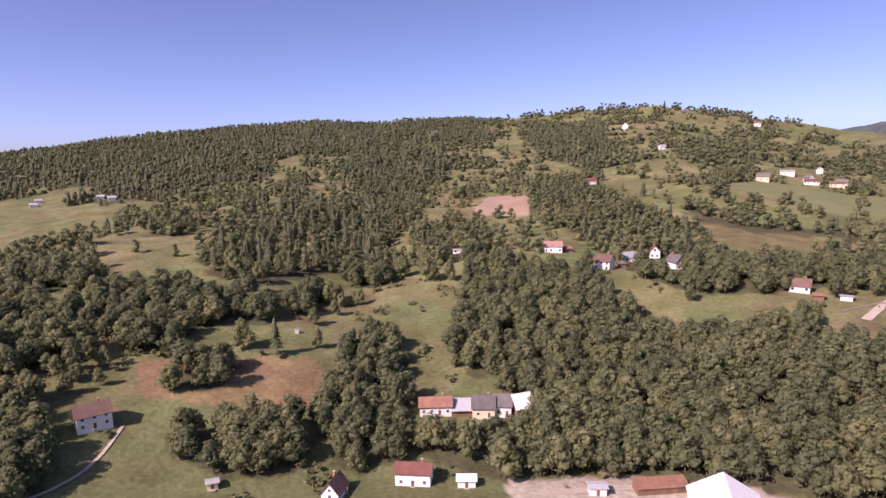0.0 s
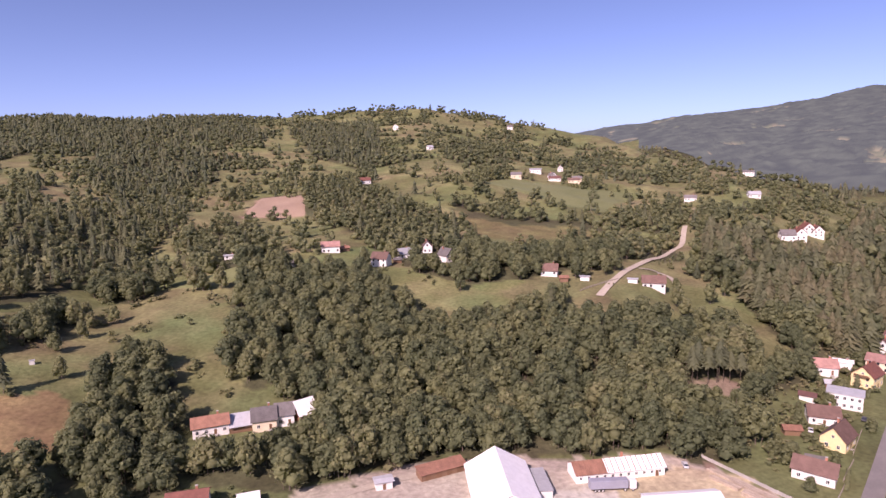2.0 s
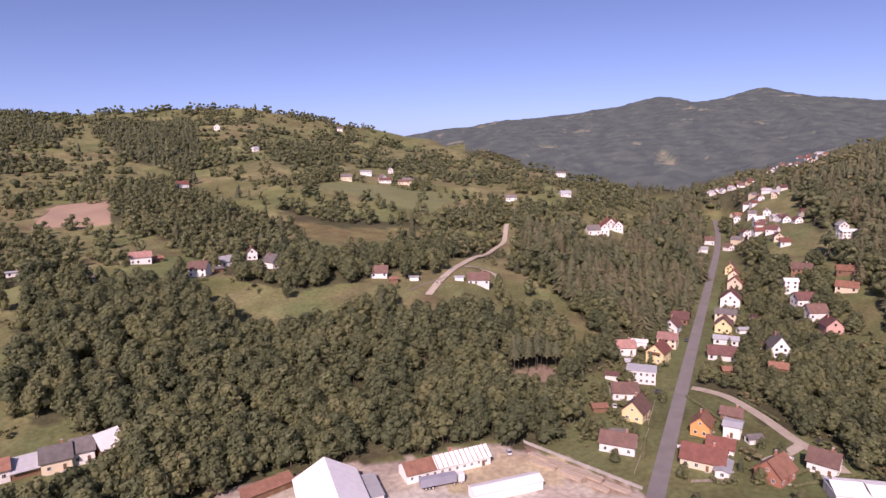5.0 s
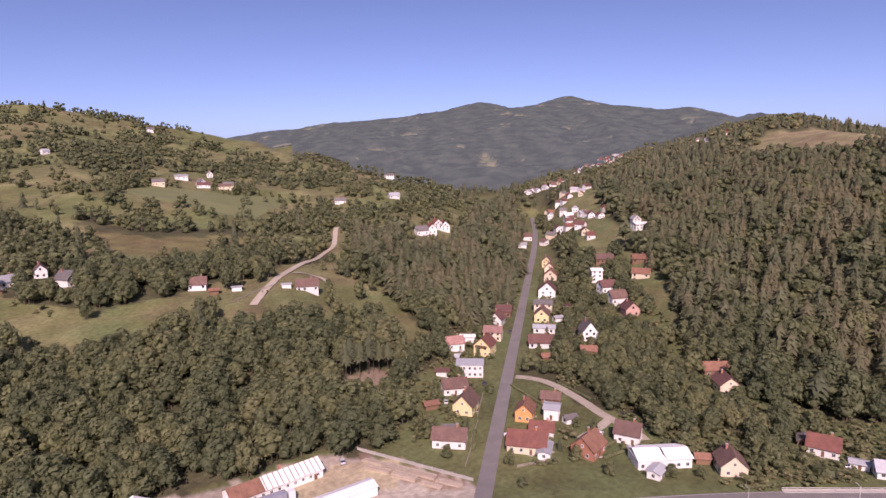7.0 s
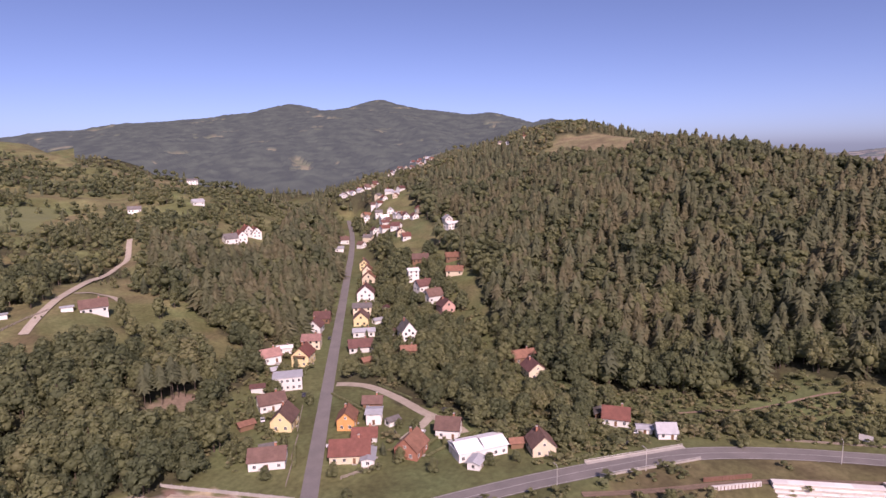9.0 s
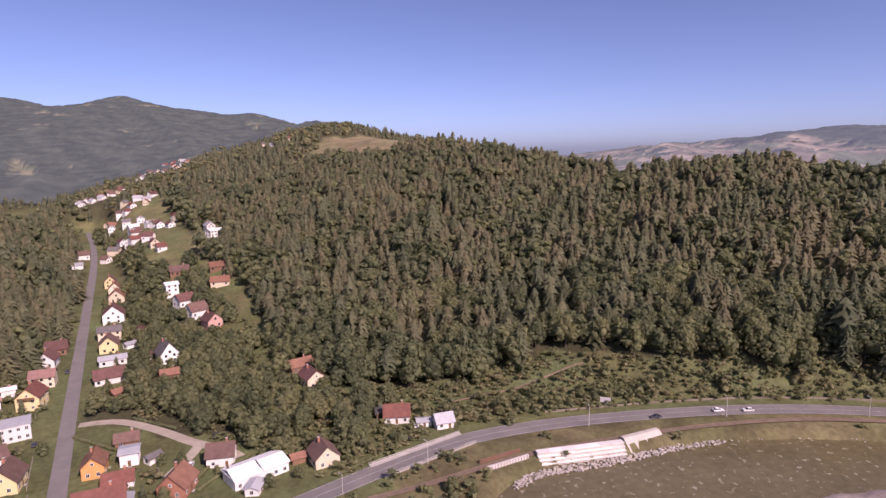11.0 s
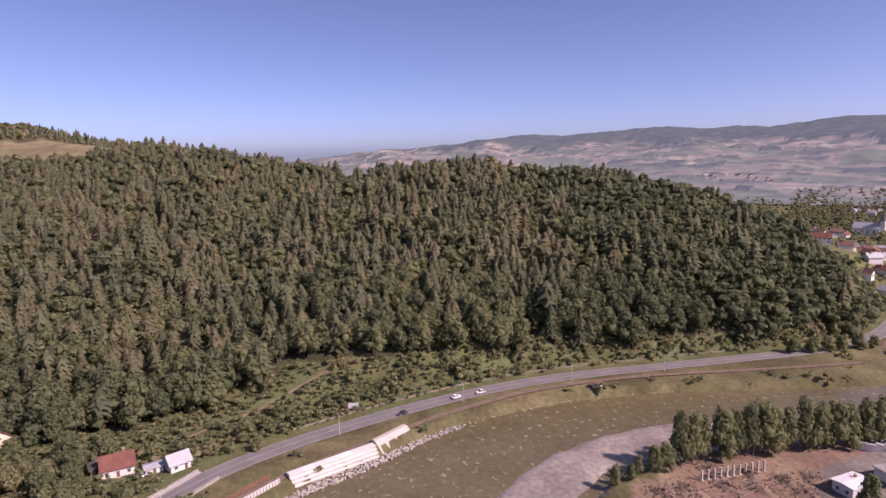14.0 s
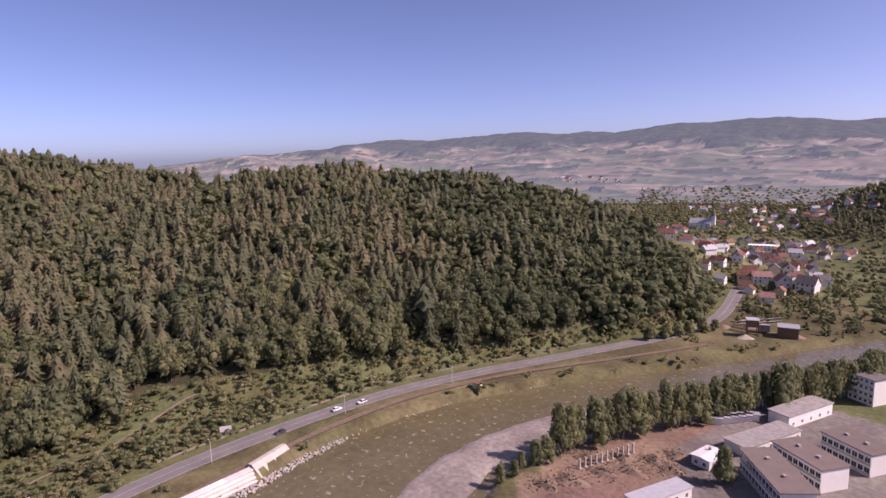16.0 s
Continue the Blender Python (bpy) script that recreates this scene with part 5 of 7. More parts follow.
def highway_bridge():
    a, b = Vector((216, 27.3)), Vector((239.5, -4.5))
    L = (b - a).length
    ob = thing("road_bridge", "concrete road bridge with pale parapets over a side stream", "bridge", pose((a.x + b.x) / 2, (a.y + b.y) / 2, ground_at(228, 12) + 0.15, 0, 0, math.degrees(math.atan2(b.y - a.y, b.x - a.x))))
    for s in (-5.0, 5.0):
        w = part("parapet", boxes((-L / 2, L / 2, s - 0.18, s + 0.18, -1.2, 0.55)), CONCRETE, ob)
        part("rail", boxes((-L / 2, L / 2, s - 0.06, s + 0.06, 0.9, 1.0)), STEEL, w)
        for i in range(12):
            u = -L / 2 + (i + 0.5) * L / 12
            part("post", boxes((u - 0.06, u + 0.06, s - 0.06, s + 0.06, 0.55, 0.9)), STEEL, w)
    part("kerb", boxes((-L / 2, L / 2, 3.6, 4.8, -0.3, 0.18)), CONCRETE, ob)
    part("pier", boxes((4, 5.5, -6.2, -5.2, -5, -1.2)), CONCRETE, ob)


WEATHERED_STONE = coloured("weathered_stone", (0.27, 0.225, 0.175), 0.9, 0.7, 0.5, 0.5)


def roadside_wall():
    ob = thing("roadside_wall", "long low brownish stone wall above the highway", "wall", pose(0, 0, 0))
    pts = resample([(p[0] + 10.5, p[1] - 1) for p in HIGHWAY[5:14]], 3.2)
    for p, q in zip(pts, pts[1:]):
        z = ground_at((p.x + q.x) / 2, (p.y + q.y) / 2)
        t = math.degrees(math.atan2(q.y - p.y, q.x - p.x))
        part("wall_panel", boxes((-1.58, 1.58, -0.2, 0.2, -0.8, 0.7)), WEATHERED_STONE, ob, at=pose((p.x + q.x) / 2, (p.y + q.y) / 2, z, 0, 0, t))


ICO_ROCK = (lambda bm: (bmesh.ops.create_icosphere(bm, subdivisions=1, radius=1), np.array([p.co[:] for p in bm.verts]), np.array([[p.index for p in t.verts] for t in bm.faces]))[1:])(bmesh.new())
river_terraces()
roadside_wall()
rocks()
rail_bridge()
highway_bridge()


# ---- building site and yard ----
def concrete_posts():
    for i in range(11):
        t = i / 10
        x, y = 163 - 5.0 * t, -148 - 23 * t
        ob = thing("concrete_post", "bare upright concrete post on the building site", "post", place(x, y, 12), "site posts")
        part("shaft", boxes((-0.28, 0.28, -0.28, 0.28, -0.5, 3.6)), PALE_STONE, ob, bevel=0.04)
        part("footing", boxes((-0.6, 0.6, -0.6, 0.6, -0.5, 0.25)), CONCRETE, ob)
    rs = np.random.RandomState(4)
    v, f = ICO_ROCK
    V, F, o = [], [], 0
    for i in range(900):
        k = rs.randint(9)
        cx, cy = ((160, -140), (156, -152), (152, -160), (163, -132), (150, -172), (158, -165), (146, -180), (166, -156), (142, -170))[k]
        r = abs(rs.normal()) * 3.4
        b = rs.uniform(0, 6.28)
        x, y = cx + r * math.cos(b) * 1.5, cy + r * math.sin(b)
        s = rs.uniform(0.1, 0.36)
        V.append(v * (s * 1.2, s, s * 0.8) * (1 + rs.uniform(-0.35, 0.35, (len(v), 1))) + (x, y, ground_at(x, y) + 0.1 + 1.5 * math.exp(-(r / 3.0) ** 2)))
        F.append(f + o)
        o += len(v)
    heaps = []
    for k, (cx, cy, w, h) in enumerate(((160, -140, 5, 1.7), (156, -152, 4, 1.5), (152, -160, 5, 1.9), (163, -132, 4, 1.4), (150, -172, 4.5, 1.3), (158, -165, 4, 1.6), (146, -180, 5, 1.6), (166, -156, 3.5, 1.2), (142, -170, 4.5, 1.5))):
        gx, gy = np.meshgrid(np.linspace(-1, 1, 15), np.linspace(-1, 1, 15))
        gx, gy = gx.ravel(), gy.ravel()
        rr = np.hypot(gx, gy) * (1 + 0.25 * np.sin(np.arctan2(gy, gx) * 3 + k))
        px, py = cx + gx * w * 1.7, cy + gy * w
        pz = height(px, py) - 0.4 + h * np.exp(-(rr / 0.5) ** 2) * (1 + 0.35 * rolling(px, py, 3.0, k % 6)) + 0.25 * smooth(1, 0.4, rr)
        quads = np.array([(i * 15 + j, i * 15 + j + 1, (i + 1) * 15 + j + 1, (i + 1) * 15 + j) for i in range(14) for j in range(14)])
        tagged(new("mound", mesh_from("mound", np.c_[px, py, pz], quads, [DIRT], shade=True)), "mound of dug brown earth on the building site", "mound", "earth mounds")
    tagged(new("rubble", mesh_from("rubble", np.concatenate(V), np.concatenate(F), [DIRT])), "heaps of earth and rubble on the building site", "rubble", kind="stuff")


def plank_stack(x, y, turn, L, n, m):
    ob = thing("timber_stack", "stack of pale sawn timber in the yard", "timber", place(x, y, turn), "timber stacks")
    rs = np.random.RandomState(int(x * 7 + y))
    for k in range(n):
        for j in range(m):
            d = rs.uniform(-0.3, 0.3)
            part("plank", boxes((-L / 2 + d, L / 2 + d, -m * 0.35 + j * 0.7, -m * 0.35 + j * 0.7 + 0.62, k * 0.42 - 0.2, k * 0.42 + 0.16)), PLANK, ob)


PLANK = coloured("sawn_wood", (0.50, 0.41, 0.32), 0.8, 0.6, 0.8)
concrete_posts()
for i, (x, y, turn, L) in enumerate(((157, 149, -79, 9), (158.6, 139.5, -80, 11), (160.4, 129, -80, 10), (162, 119, -79, 9), (154, 144, -76, 10), (155.8, 133, -78, 9), (157.5, 123, -81, 8))):
    plank_stack(x, y, turn, L, 2 + i % 3, 3 + i % 2)
_fence = thing("yard_wall", "low weathered wall along the timber yard", "wall", place(164, 137, -80.5))
for i in range(12):
    part("wall_panel", boxes((-24 + i * 4.0, -20.06 + i * 4.0, -0.15, 0.15, -1.2, 1.1)), CONCRETE, _fence)
    part("wall_post", boxes((-24.15 + i * 4.0, -23.85 + i * 4.0, -0.2, 0.2, -1.2, 1.3)), CONCRETE, _fence)


# ---- vehicles ----
PAINTS = {k: coloured("car_paint_" + k, c, 0.3, 0.95, 2.0, 0.0) for k, c in (("white", (0.8, 0.8, 0.8)), ("dark", (0.05, 0.05, 0.06)), ("silver", (0.5, 0.51, 0.53)), ("blue", (0.10, 0.14, 0.35)))}


def wheel(ob, x, y, r=0.33, w=0.22):
    bm = bmesh.new()
    bmesh.ops.create_cone(bm, cap_ends=True, segments=14, radius1=r, radius2=r, depth=w, matrix=pose(x, y, r, 90))
    t = part("wheel", bm, RUBBER, ob)
    bm = bmesh.new()
    bmesh.ops.create_cone(bm, cap_ends=True, segments=10, radius1=r * 0.6, radius2=r * 0.6, depth=w + 0.03, matrix=pose(x, y, r, 90))
    part("rim", bm, STEEL, t)


def car(x, y, turn, paint, label):
    ob = thing("car", label, "car", place(x, y, turn, 0.18), "cars")
    bm = bmesh.new()
    prism(bm, [(-2.15, 0.3), (2.15, 0.3), (2.2, 0.65), (2.05, 0.85), (1.1, 0.95), (-1.9, 0.98), (-2.15, 0.8)], -0.86, 0.86)
    bmesh.ops.rotate(bm, verts=bm.verts[:], matrix=Matrix.Rotation(radians(-90), 3, "Z"))
    part("body", bm, PAINTS[paint], ob, bevel=0.05)
    bm = bmesh.new()
    prism(bm, [(-1.75, 0.97), (1.05, 0.94), (0.35, 1.42), (-1.3, 1.44)], -0.76, 0.76)
    bmesh.ops.rotate(bm, verts=bm.verts[:], matrix=Matrix.Rotation(radians(-90), 3, "Z"))
    c = part("cabin", bm, GLASS, ob)
    part("roof", boxes((-1.25, 0.32, -0.72, 0.72, 1.43, 1.5)), PAINTS[paint], c)
    for u in (-1.35, 1.35):
        for v in (-0.8, 0.8):
            wheel(ob, u, v)
    for v in (-0.6, 0.6):
        part("headlight", boxes((2.1, 2.22, v - 0.15, v + 0.15, 0.6, 0.75)), WALLS["white"], ob)


def lorry(x, y, turn):
    ob = thing("lorry", "articulated lorry with a white cab and a grey-blue trailer", "lorry", place(x, y, turn, 0.05))
    part("trailer", boxes((-8, 4.6, -1.25, 1.25, 1.1, 3.9)), coloured("tarpaulin", (0.30, 0.31, 0.37), 0.6), ob, bevel=0.06)
    cab = part("cab", boxes((5.2, 7.4, -1.22, 1.22, 0.7, 3.5)), PAINTS["white"], ob, bevel=0.15)
    part("windscreen", boxes((7.38, 7.44, -1.0, 1.0, 2.0, 3.0)), GLASS, cab)
    part("chassis", boxes((-7.5, 7, -0.5, 0.5, 0.6, 1.05)), RUST, ob)
    for u in (-6.2, -5.0, -3.8, 3.6, 6.2):
        for v in (-1.05, 1.05):
            wheel(ob, u, v, 0.5, 0.3)


lorry(118, 155.2, -18)
car(253.2, -80, 96, "dark", "dark car driving along the highway")
car(258.2, -107, -85, "white", "white car driving along the highway")
car(257.9, -119, 92, "white", "white car driving along the highway")
car(251, 16, 30, "white", "white car parked in front of the red-roofed house")
car(238.5, 18.5, -50, "dark", "dark car parked beside the highway")
car(314, 190, 28, "dark", "dark car parked beside the main road")
car(246, 92, -10, "dark", "dark car parked on the gravel lane")
car(253, 169, 28, "blue", "blue car parked beside the white house")
car(150, 158, 60, "silver", "silver car parked at the end of the workshop")

# ---- small structures ----
_hut = thing("track_hut", "small flat-roofed brick hut beside the track", "hut", place(239.5, -169, 20))
part("wall", boxes((-1.8, 1.8, -1.5, 1.5, -0.5, 2.5)), WALLS["cream"], _hut)
part("roof", boxes((-2.2, 2.2, -1.9, 1.9, 2.5, 2.7)), RUST, _hut)
part("door", boxes((-0.5, 0.5, -1.56, -1.48, 0, 2.0)), TIMBER, _hut)
_panel = thing("solar_panel", "tilted panel on posts beside the highway", "panel", place(267, -63.5, 70))
part("frame", boxes((-2.2, 2.2, -0.08, 0.08, 1.0, 3.4)), STEEL, _panel)
part("panel", boxes((-2.1, 2.1, -0.16, -0.1, 1.1, 3.3)), PAINTS["silver"], _panel)
for u in (-1.8, 1.8):
    part("post", boxes((u - 0.08, u + 0.08, -0.06, 0.06, -0.3, 1.0)), STEEL, _panel)
_box = thing("white_crate", "white crate standing alone on the meadow", "crate", place(-76, 304, 10))
part("body", boxes((-1.0, 1.0, -0.8, 0.8, -0.2, 1.7)), WALLS["white"], _box)
part("lid", boxes((-1.1, 1.1, -0.9, 0.9, 1.7, 1.8)), ROOFS["metal"], _box)


def street_lamp(x, y, turn):
    ob = thing("street_lamp", "slim grey street lamp beside the highway", "street lamp", place(x, y, turn), "street lamps")
    bm = bmesh.new()
    bmesh.ops.create_cone(bm, cap_ends=True, segments=8, radius1=0.12, radius2=0.07, depth=8.5, matrix=pose(0, 0, 4.0))
    part("pole", bm, STEEL, ob)
    a = part("arm", boxes((0.0, 1.6, -0.05, 0.05, 8.1, 8.2)), STEEL, ob)
    part("head", boxes((1.5, 2.3, -0.15, 0.15, 8.05, 8.22)), CONCRETE, a)


for x, y, turn in ((247.5, -52, 0), (253, -108, 0), (250.5, -163, 0), (239.5, -209, 20), (221, 10, 40), (200, 36, 40)):
    street_lamp(x, y, turn)


def gravel_plant():
    ob = thing("gravel_plant", "riverside gravel plant with steel frames and sloping conveyors", "gravel plant", place(190, -346, 24))
    SPOTS.append((190, -346, 18))
    part("shed", boxes((-14, -4, -4, 5, -0.5, 6)), WALLS["wood"], ob)
    part("shed_roof", boxes((-14.5, -3.5, -4.5, 5.5, 6, 6.3)), ROOFS["metal"], ob)
    for i, v in enumerate((-7, 0)):
        c = part("conveyor", boxes((-12, 12, -0.7, 0.7, -0.3, 0.3)), RUST, ob, at=pose(6, v, 6.0, 0, 14, -12))
        part("belt", boxes((-12, 12, -0.5, 0.5, 0.32, 0.4)), STEEL, c)
    for u in (-4, 4, 12):
        for v in (-8, 1.5):
            part("leg", boxes((u - 0.2, u + 0.2, v - 0.2, v + 0.2, -3.5, 5.5)), RUST, ob)
    part("bin", boxes((0, 6, -5, -1, 1.0, 5.0)), CONCRETE, ob)
    tower = part("screen_tower", boxes((-3, 3, -3, 3, 5.6, 9.5)), RUST, ob, at=pose(9, 6, 0, 0, 0, 8))
    part("hood", boxes((-3.4, 3.4, -3.4, 3.4, 9.5, 9.8)), ROOFS["metal"], tower)
    for u in (-2.7, 2.7):
        for v in (-2.7, 2.7):
            part("stanchion", boxes((u - 0.2, u + 0.2, v - 0.2, v + 0.2, -2.5, 5.6)), RUST, tower)
    for i, (hx, hy, w, h) in enumerate(((204, -352, 6, 3.2), (196, -330, 5, 2.4), (178, -352, 5, 2.2), (210, -366, 6, 2.8), (214, -340, 5, 2.0))):
        gx, gy = np.meshgrid(np.linspace(-1, 1, 13), np.linspace(-1, 1, 13))
        gx, gy = gx.ravel(), gy.ravel()
        rr = np.hypot(gx, gy) * (1 + 0.15 * np.sin(np.arctan2(gy, gx) * 3 + i))
        hz = height(hx + gx * w, hy + gy * w) - 0.3 + h * np.clip(1 - rr, 0, 1) ** 1.2
        quads = np.array([(p * 13 + q, p * 13 + q + 1, (p + 1) * 13 + q + 1, (p + 1) * 13 + q) for p in range(12) for q in range(12)])
        tagged(new("gravel_heap", mesh_from("gravel_heap", np.c_[hx + gx * w, hy + gy * w, hz], quads, [PALE_ROAD if i % 2 else DIRT], shade=True)), "conical heap of gravel beside the riverside plant", "heap", "gravel heaps")
        SPOTS.append((hx, hy, w))
    cr = thing("crane", "excavator crane with a raised lattice boom on the riverbank", "crane", place(104, -320, 150))
    part("tracks", boxes((-2.2, 2.2, -1.8, -1.0, -0.2, 0.9), (-2.2, 2.2, 1.0, 1.8, -0.2, 0.9)), RUBBER, cr)
    part("cab", boxes((-1.8, 1.8, -1.4, 1.4, 0.9, 3.0)), PAINTS["dark"], cr, bevel=0.1)
    part("boom", boxes((0, 15, -0.35, -0.2, -0.3, -0.15), (0, 15, 0.2, 0.35, -0.3, -0.15), (0, 15, -0.1, 0.1, 0.2, 0.35)), RUST, cr, at=pose(1.2, 0, 2.4, 0, -48, 0))


gravel_plant()


# ---- hedges, fences and sheds of the gardens ----
def hedge(x0, y0, x1, y1, h=1.4):
    """A clipped hedge: a lumpy leafy wall."""
    rs = np.random.RandomState(int(x0 * 3 + y1))
    n = max(2, int(math.hypot(x1 - x0, y1 - y0) / 0.7))
    z0 = ground_at((x0 + x1) / 2, (y0 + y1) / 2)
    v, f = ICO_ROCK
    V, F, o = [], [], 0
    for i in range(n):
        for k in range(2):
            t = (i + rs.uniform(0, 1)) / n
            x, y = x0 + (x1 - x0) * t + rs.uniform(-0.25, 0.25), y0 + (y1 - y0) * t + rs.uniform(-0.25, 0.25)
            V.append(v * (0.62, 0.62, h * 0.5) * (1 + rs.uniform(-0.25, 0.25, (len(v), 1))) + (x, y, z0 + h * 0.42 + rs.uniform(-0.1, 0.15)))
            F.append(f + o)
            o += len(v)
    V = np.concatenate(V)
    tagged(new("hedge", mesh_from("hedge", V, np.concatenate(F), [LEAF], shade=True, floats=np.full(len(V), 0.5))), "clipped dark green garden hedge", "hedge", "hedges")


WEATHERED = coloured("weathered_wood", (0.36, 0.31, 0.26), 0.9)


def fence(x0, y0, x1, y1, h=1.2):
    L = math.hypot(x1 - x0, y1 - y0)
    ob = thing("fence", "weathered wooden fence along a garden", "fence", pose(x0, y0, 0, 0, 0, math.degrees(math.atan2(y1 - y0, x1 - x0))), "fences")
    n = max(2, int(L / 2.2))
    for i in range(n + 1):
        t = i / n
        z = ground_at(x0 + (x1 - x0) * t, y0 + (y1 - y0) * t)
        part("post", boxes((t * L - 0.07, t * L + 0.07, -0.07, 0.07, z - 0.3, z + h)), WEATHERED, ob)
        if i < n:
            w = ground_at(x0 + (x1 - x0) * (t + 0.5 / n), y0 + (y1 - y0) * (t + 0.5 / n))
            for k in (0.35, 0.65, 0.95):
                part("rail", boxes((t * L + 0.08, t * L + L / n - 0.08, -0.04, 0.04, w + h * k - 0.09, w + h * k + 0.09)), WEATHERED, ob)


for c in ((246, 147, 232, 118), (262, 132, 252, 110), (208, 84, 232, 74), (186, 126, 198, 134), (212, 88, 224, 86), (262, 172, 276, 180), (232, 150, 242, 158), (196, 140, 206, 152), (258, 24, 266, 10), (214, 40, 226, 28)):
    hedge(*c)
for c in ((174, 121, 188, 128), (190, 130, 206, 138), (210, 141, 230, 152), (196, 98, 184, 106), (222, 104, 212, 96), (264, 30, 246, 34), (200, 300, 232, 306), (40, 228, 64, 232), (-20, 226, -44, 228)):
    fence(*c)
for i, (x, y, turn, L, D, roof, wall) in enumerate(((192, 142, -50, 5, 4, "grey", "wood"), (205, 162, -30, 6, 4, "rust", "wood"), (236, 180, -55, 6, 4, "maroon", "white"), (258, 186, -40, 5, 4, "metal", "wood"), (212, 112, 20, 6, 4, "white", "white"),
                                                 (228, 108, -30, 5, 3.6, "grey", "white"), (232, 84, -60, 7, 5, "brown", "wood"), (226, 56, -60, 5, 4, "rust", "wood"), (262, 30, 10, 6, 4, "grey", "wood"), (334, 160, 20, 6, 4, "brown", "white"),
                                                 (286, 150, -40, 6, 5, "rust", "wood"), (352, 178, -30, 6, 4, "metal", "white"), (380, 186, 20, 6, 4, "maroon", "white"), (200, 318, -20, 5, 4, "rust", "wood"), (92, 452, 10, 8, 5, "rust", "wood"), (118, 398, 0, 5, 4, "grey", "wood"))):
    house(x, y, turn, L, D, 2.4, roof, wall, 25, "small garden shed of the houses nearby", "garden sheds", name="garden_shed")
car(213, 160, 40, "silver", "silver car parked on a drive")
car(240, 158, 28, "dark", "dark car parked at the roadside")
car(203, 121, 120, "white", "white car parked between the houses")
car(286, 186, 40, "blue", "blue car parked on a drive")
car(224, 93, 10, "white", "white car parked on the gravel drive")

# ---- far villages ----
def village(spots, group, seed):
    rs = random.Random(seed)
    kinds = [("red", "white"), ("maroon", "white"), ("grey", "cream"), ("metal", "white"), ("brown", "white"), ("orange", "cream")]
    base = {}
    for x, y in spots:
        roof, wall = kinds[rs.randrange(len(kinds))]
        L, D = rs.choice((7.5, 9, 10.5)), rs.choice((6.5, 7.5))
        key = (roof, wall, L, D)
        turn = rs.uniform(0, 180)
        if key not in base:
            base[key] = house(x, y, turn, L, D, 3.6, roof, wall, 38, "small " + wall + " village house with a " + roof.replace("metal", "pale metal") + " roof", group)
        else:
            lo, hi = level(x, y, turn, L, D)
            copy_thing(base[key], pose(x, y, (lo + hi) / 2, 0, 0, turn))
            SPOTS.append((x, y, 7))
            VIEWS.append((x, y, (lo + hi) / 2 + 1.2, L * 0.5))


def spread(cx, cy, rx, ry, n, seed, gap=15):
    rs = random.Random(seed)
    out = []
    for _ in range(n * 30):
        a, r = rs.uniform(0, 6.283), math.sqrt(rs.random())
        x, y = cx + rx * r * math.cos(a), cy + ry * r * math.sin(a)
        if len(out) < n and all(math.hypot(x - p, y - q) > gap for p, q in out) and all(math.hypot(x - s[0], y - s[1]) > s[2] + 6 for s in SPOTS):
            out.append((x, y))
    return out


village(spread(258, -478, 40, 50, 16, 7, 13), "town houses", 7)
village(spread(300, -545, 60, 60, 26, 1, 13), "town houses", 1)
village(spread(495, -712, 42, 30, 14, 2, 13), "town houses", 2)
village(spread(320, -650, 75, 45, 24, 3, 14), "town houses", 3)
village(spread(400, -860, 110, 70, 26, 10, 16), "town houses", 10)
village(spread(560, -1010, 70, 60, 14, 11, 18), "far village houses", 11)
village(spread(1090, -1300, 110, 70, 18, 6, 18), "far village houses", 6)
village(spread(640, 305, 55, 32, 13, 4, 15), "valley village houses", 4)
village(spread(770, 385, 45, 26, 12, 12, 14), "valley village houses", 12)
village(spread(905, 492, 55, 26, 14, 8, 15), "upper valley houses", 8)
village(spread(1200, 530, 85, 40, 22, 5, 15), "upper valley houses", 5)
village(spread(1160, 300, 40, 30, 4, 13, 25), "upper valley houses", 13)

# ---- trees ----
def sphere_points(n, rs):
    v = rs.normal(size=(n, 3))
    return v / np.linalg.norm(v, axis=1)[:, None]


def ico(level):
    bm = bmesh.new()
    bmesh.ops.create_icosphere(bm, subdivisions=level, radius=1)
    v = np.array([p.co[:] for p in bm.verts])
    f = np.array([[p.index for p in t.verts] for t in bm.faces])
    bm.free()
    return v, f


ICO = {1: ico(1), 2: ico(2)}


def stem(r0, r1, h, sides=5, lean=0.0):
    a = np.arange(sides) * 6.283 / sides
    v = np.r_[np.c_[np.cos(a) * r0, np.sin(a) * r0, np.full(sides, -0.8)], np.c_[np.cos(a) * r1 + lean, np.sin(a) * r1, np.full(sides, h)]]
    f = []
    for i in range(sides):
        j = (i + 1) % sides
        f += [(i, j, sides + j), (i, sides + j, sides + i)]
    return v, np.array(f)


def join(parts):
    vs, fs, ms, ts, o = [], [], [], [], 0
    for v, f, m, t in parts:
        vs.append(v)
        fs.append(f + o)
        ms.append(np.full(len(f), m))
        ts.append(np.broadcast_to(t, len(v)))
        o += len(v)
    return np.concatenate(vs), np.concatenate(fs), np.concatenate(ms), np.concatenate(ts)


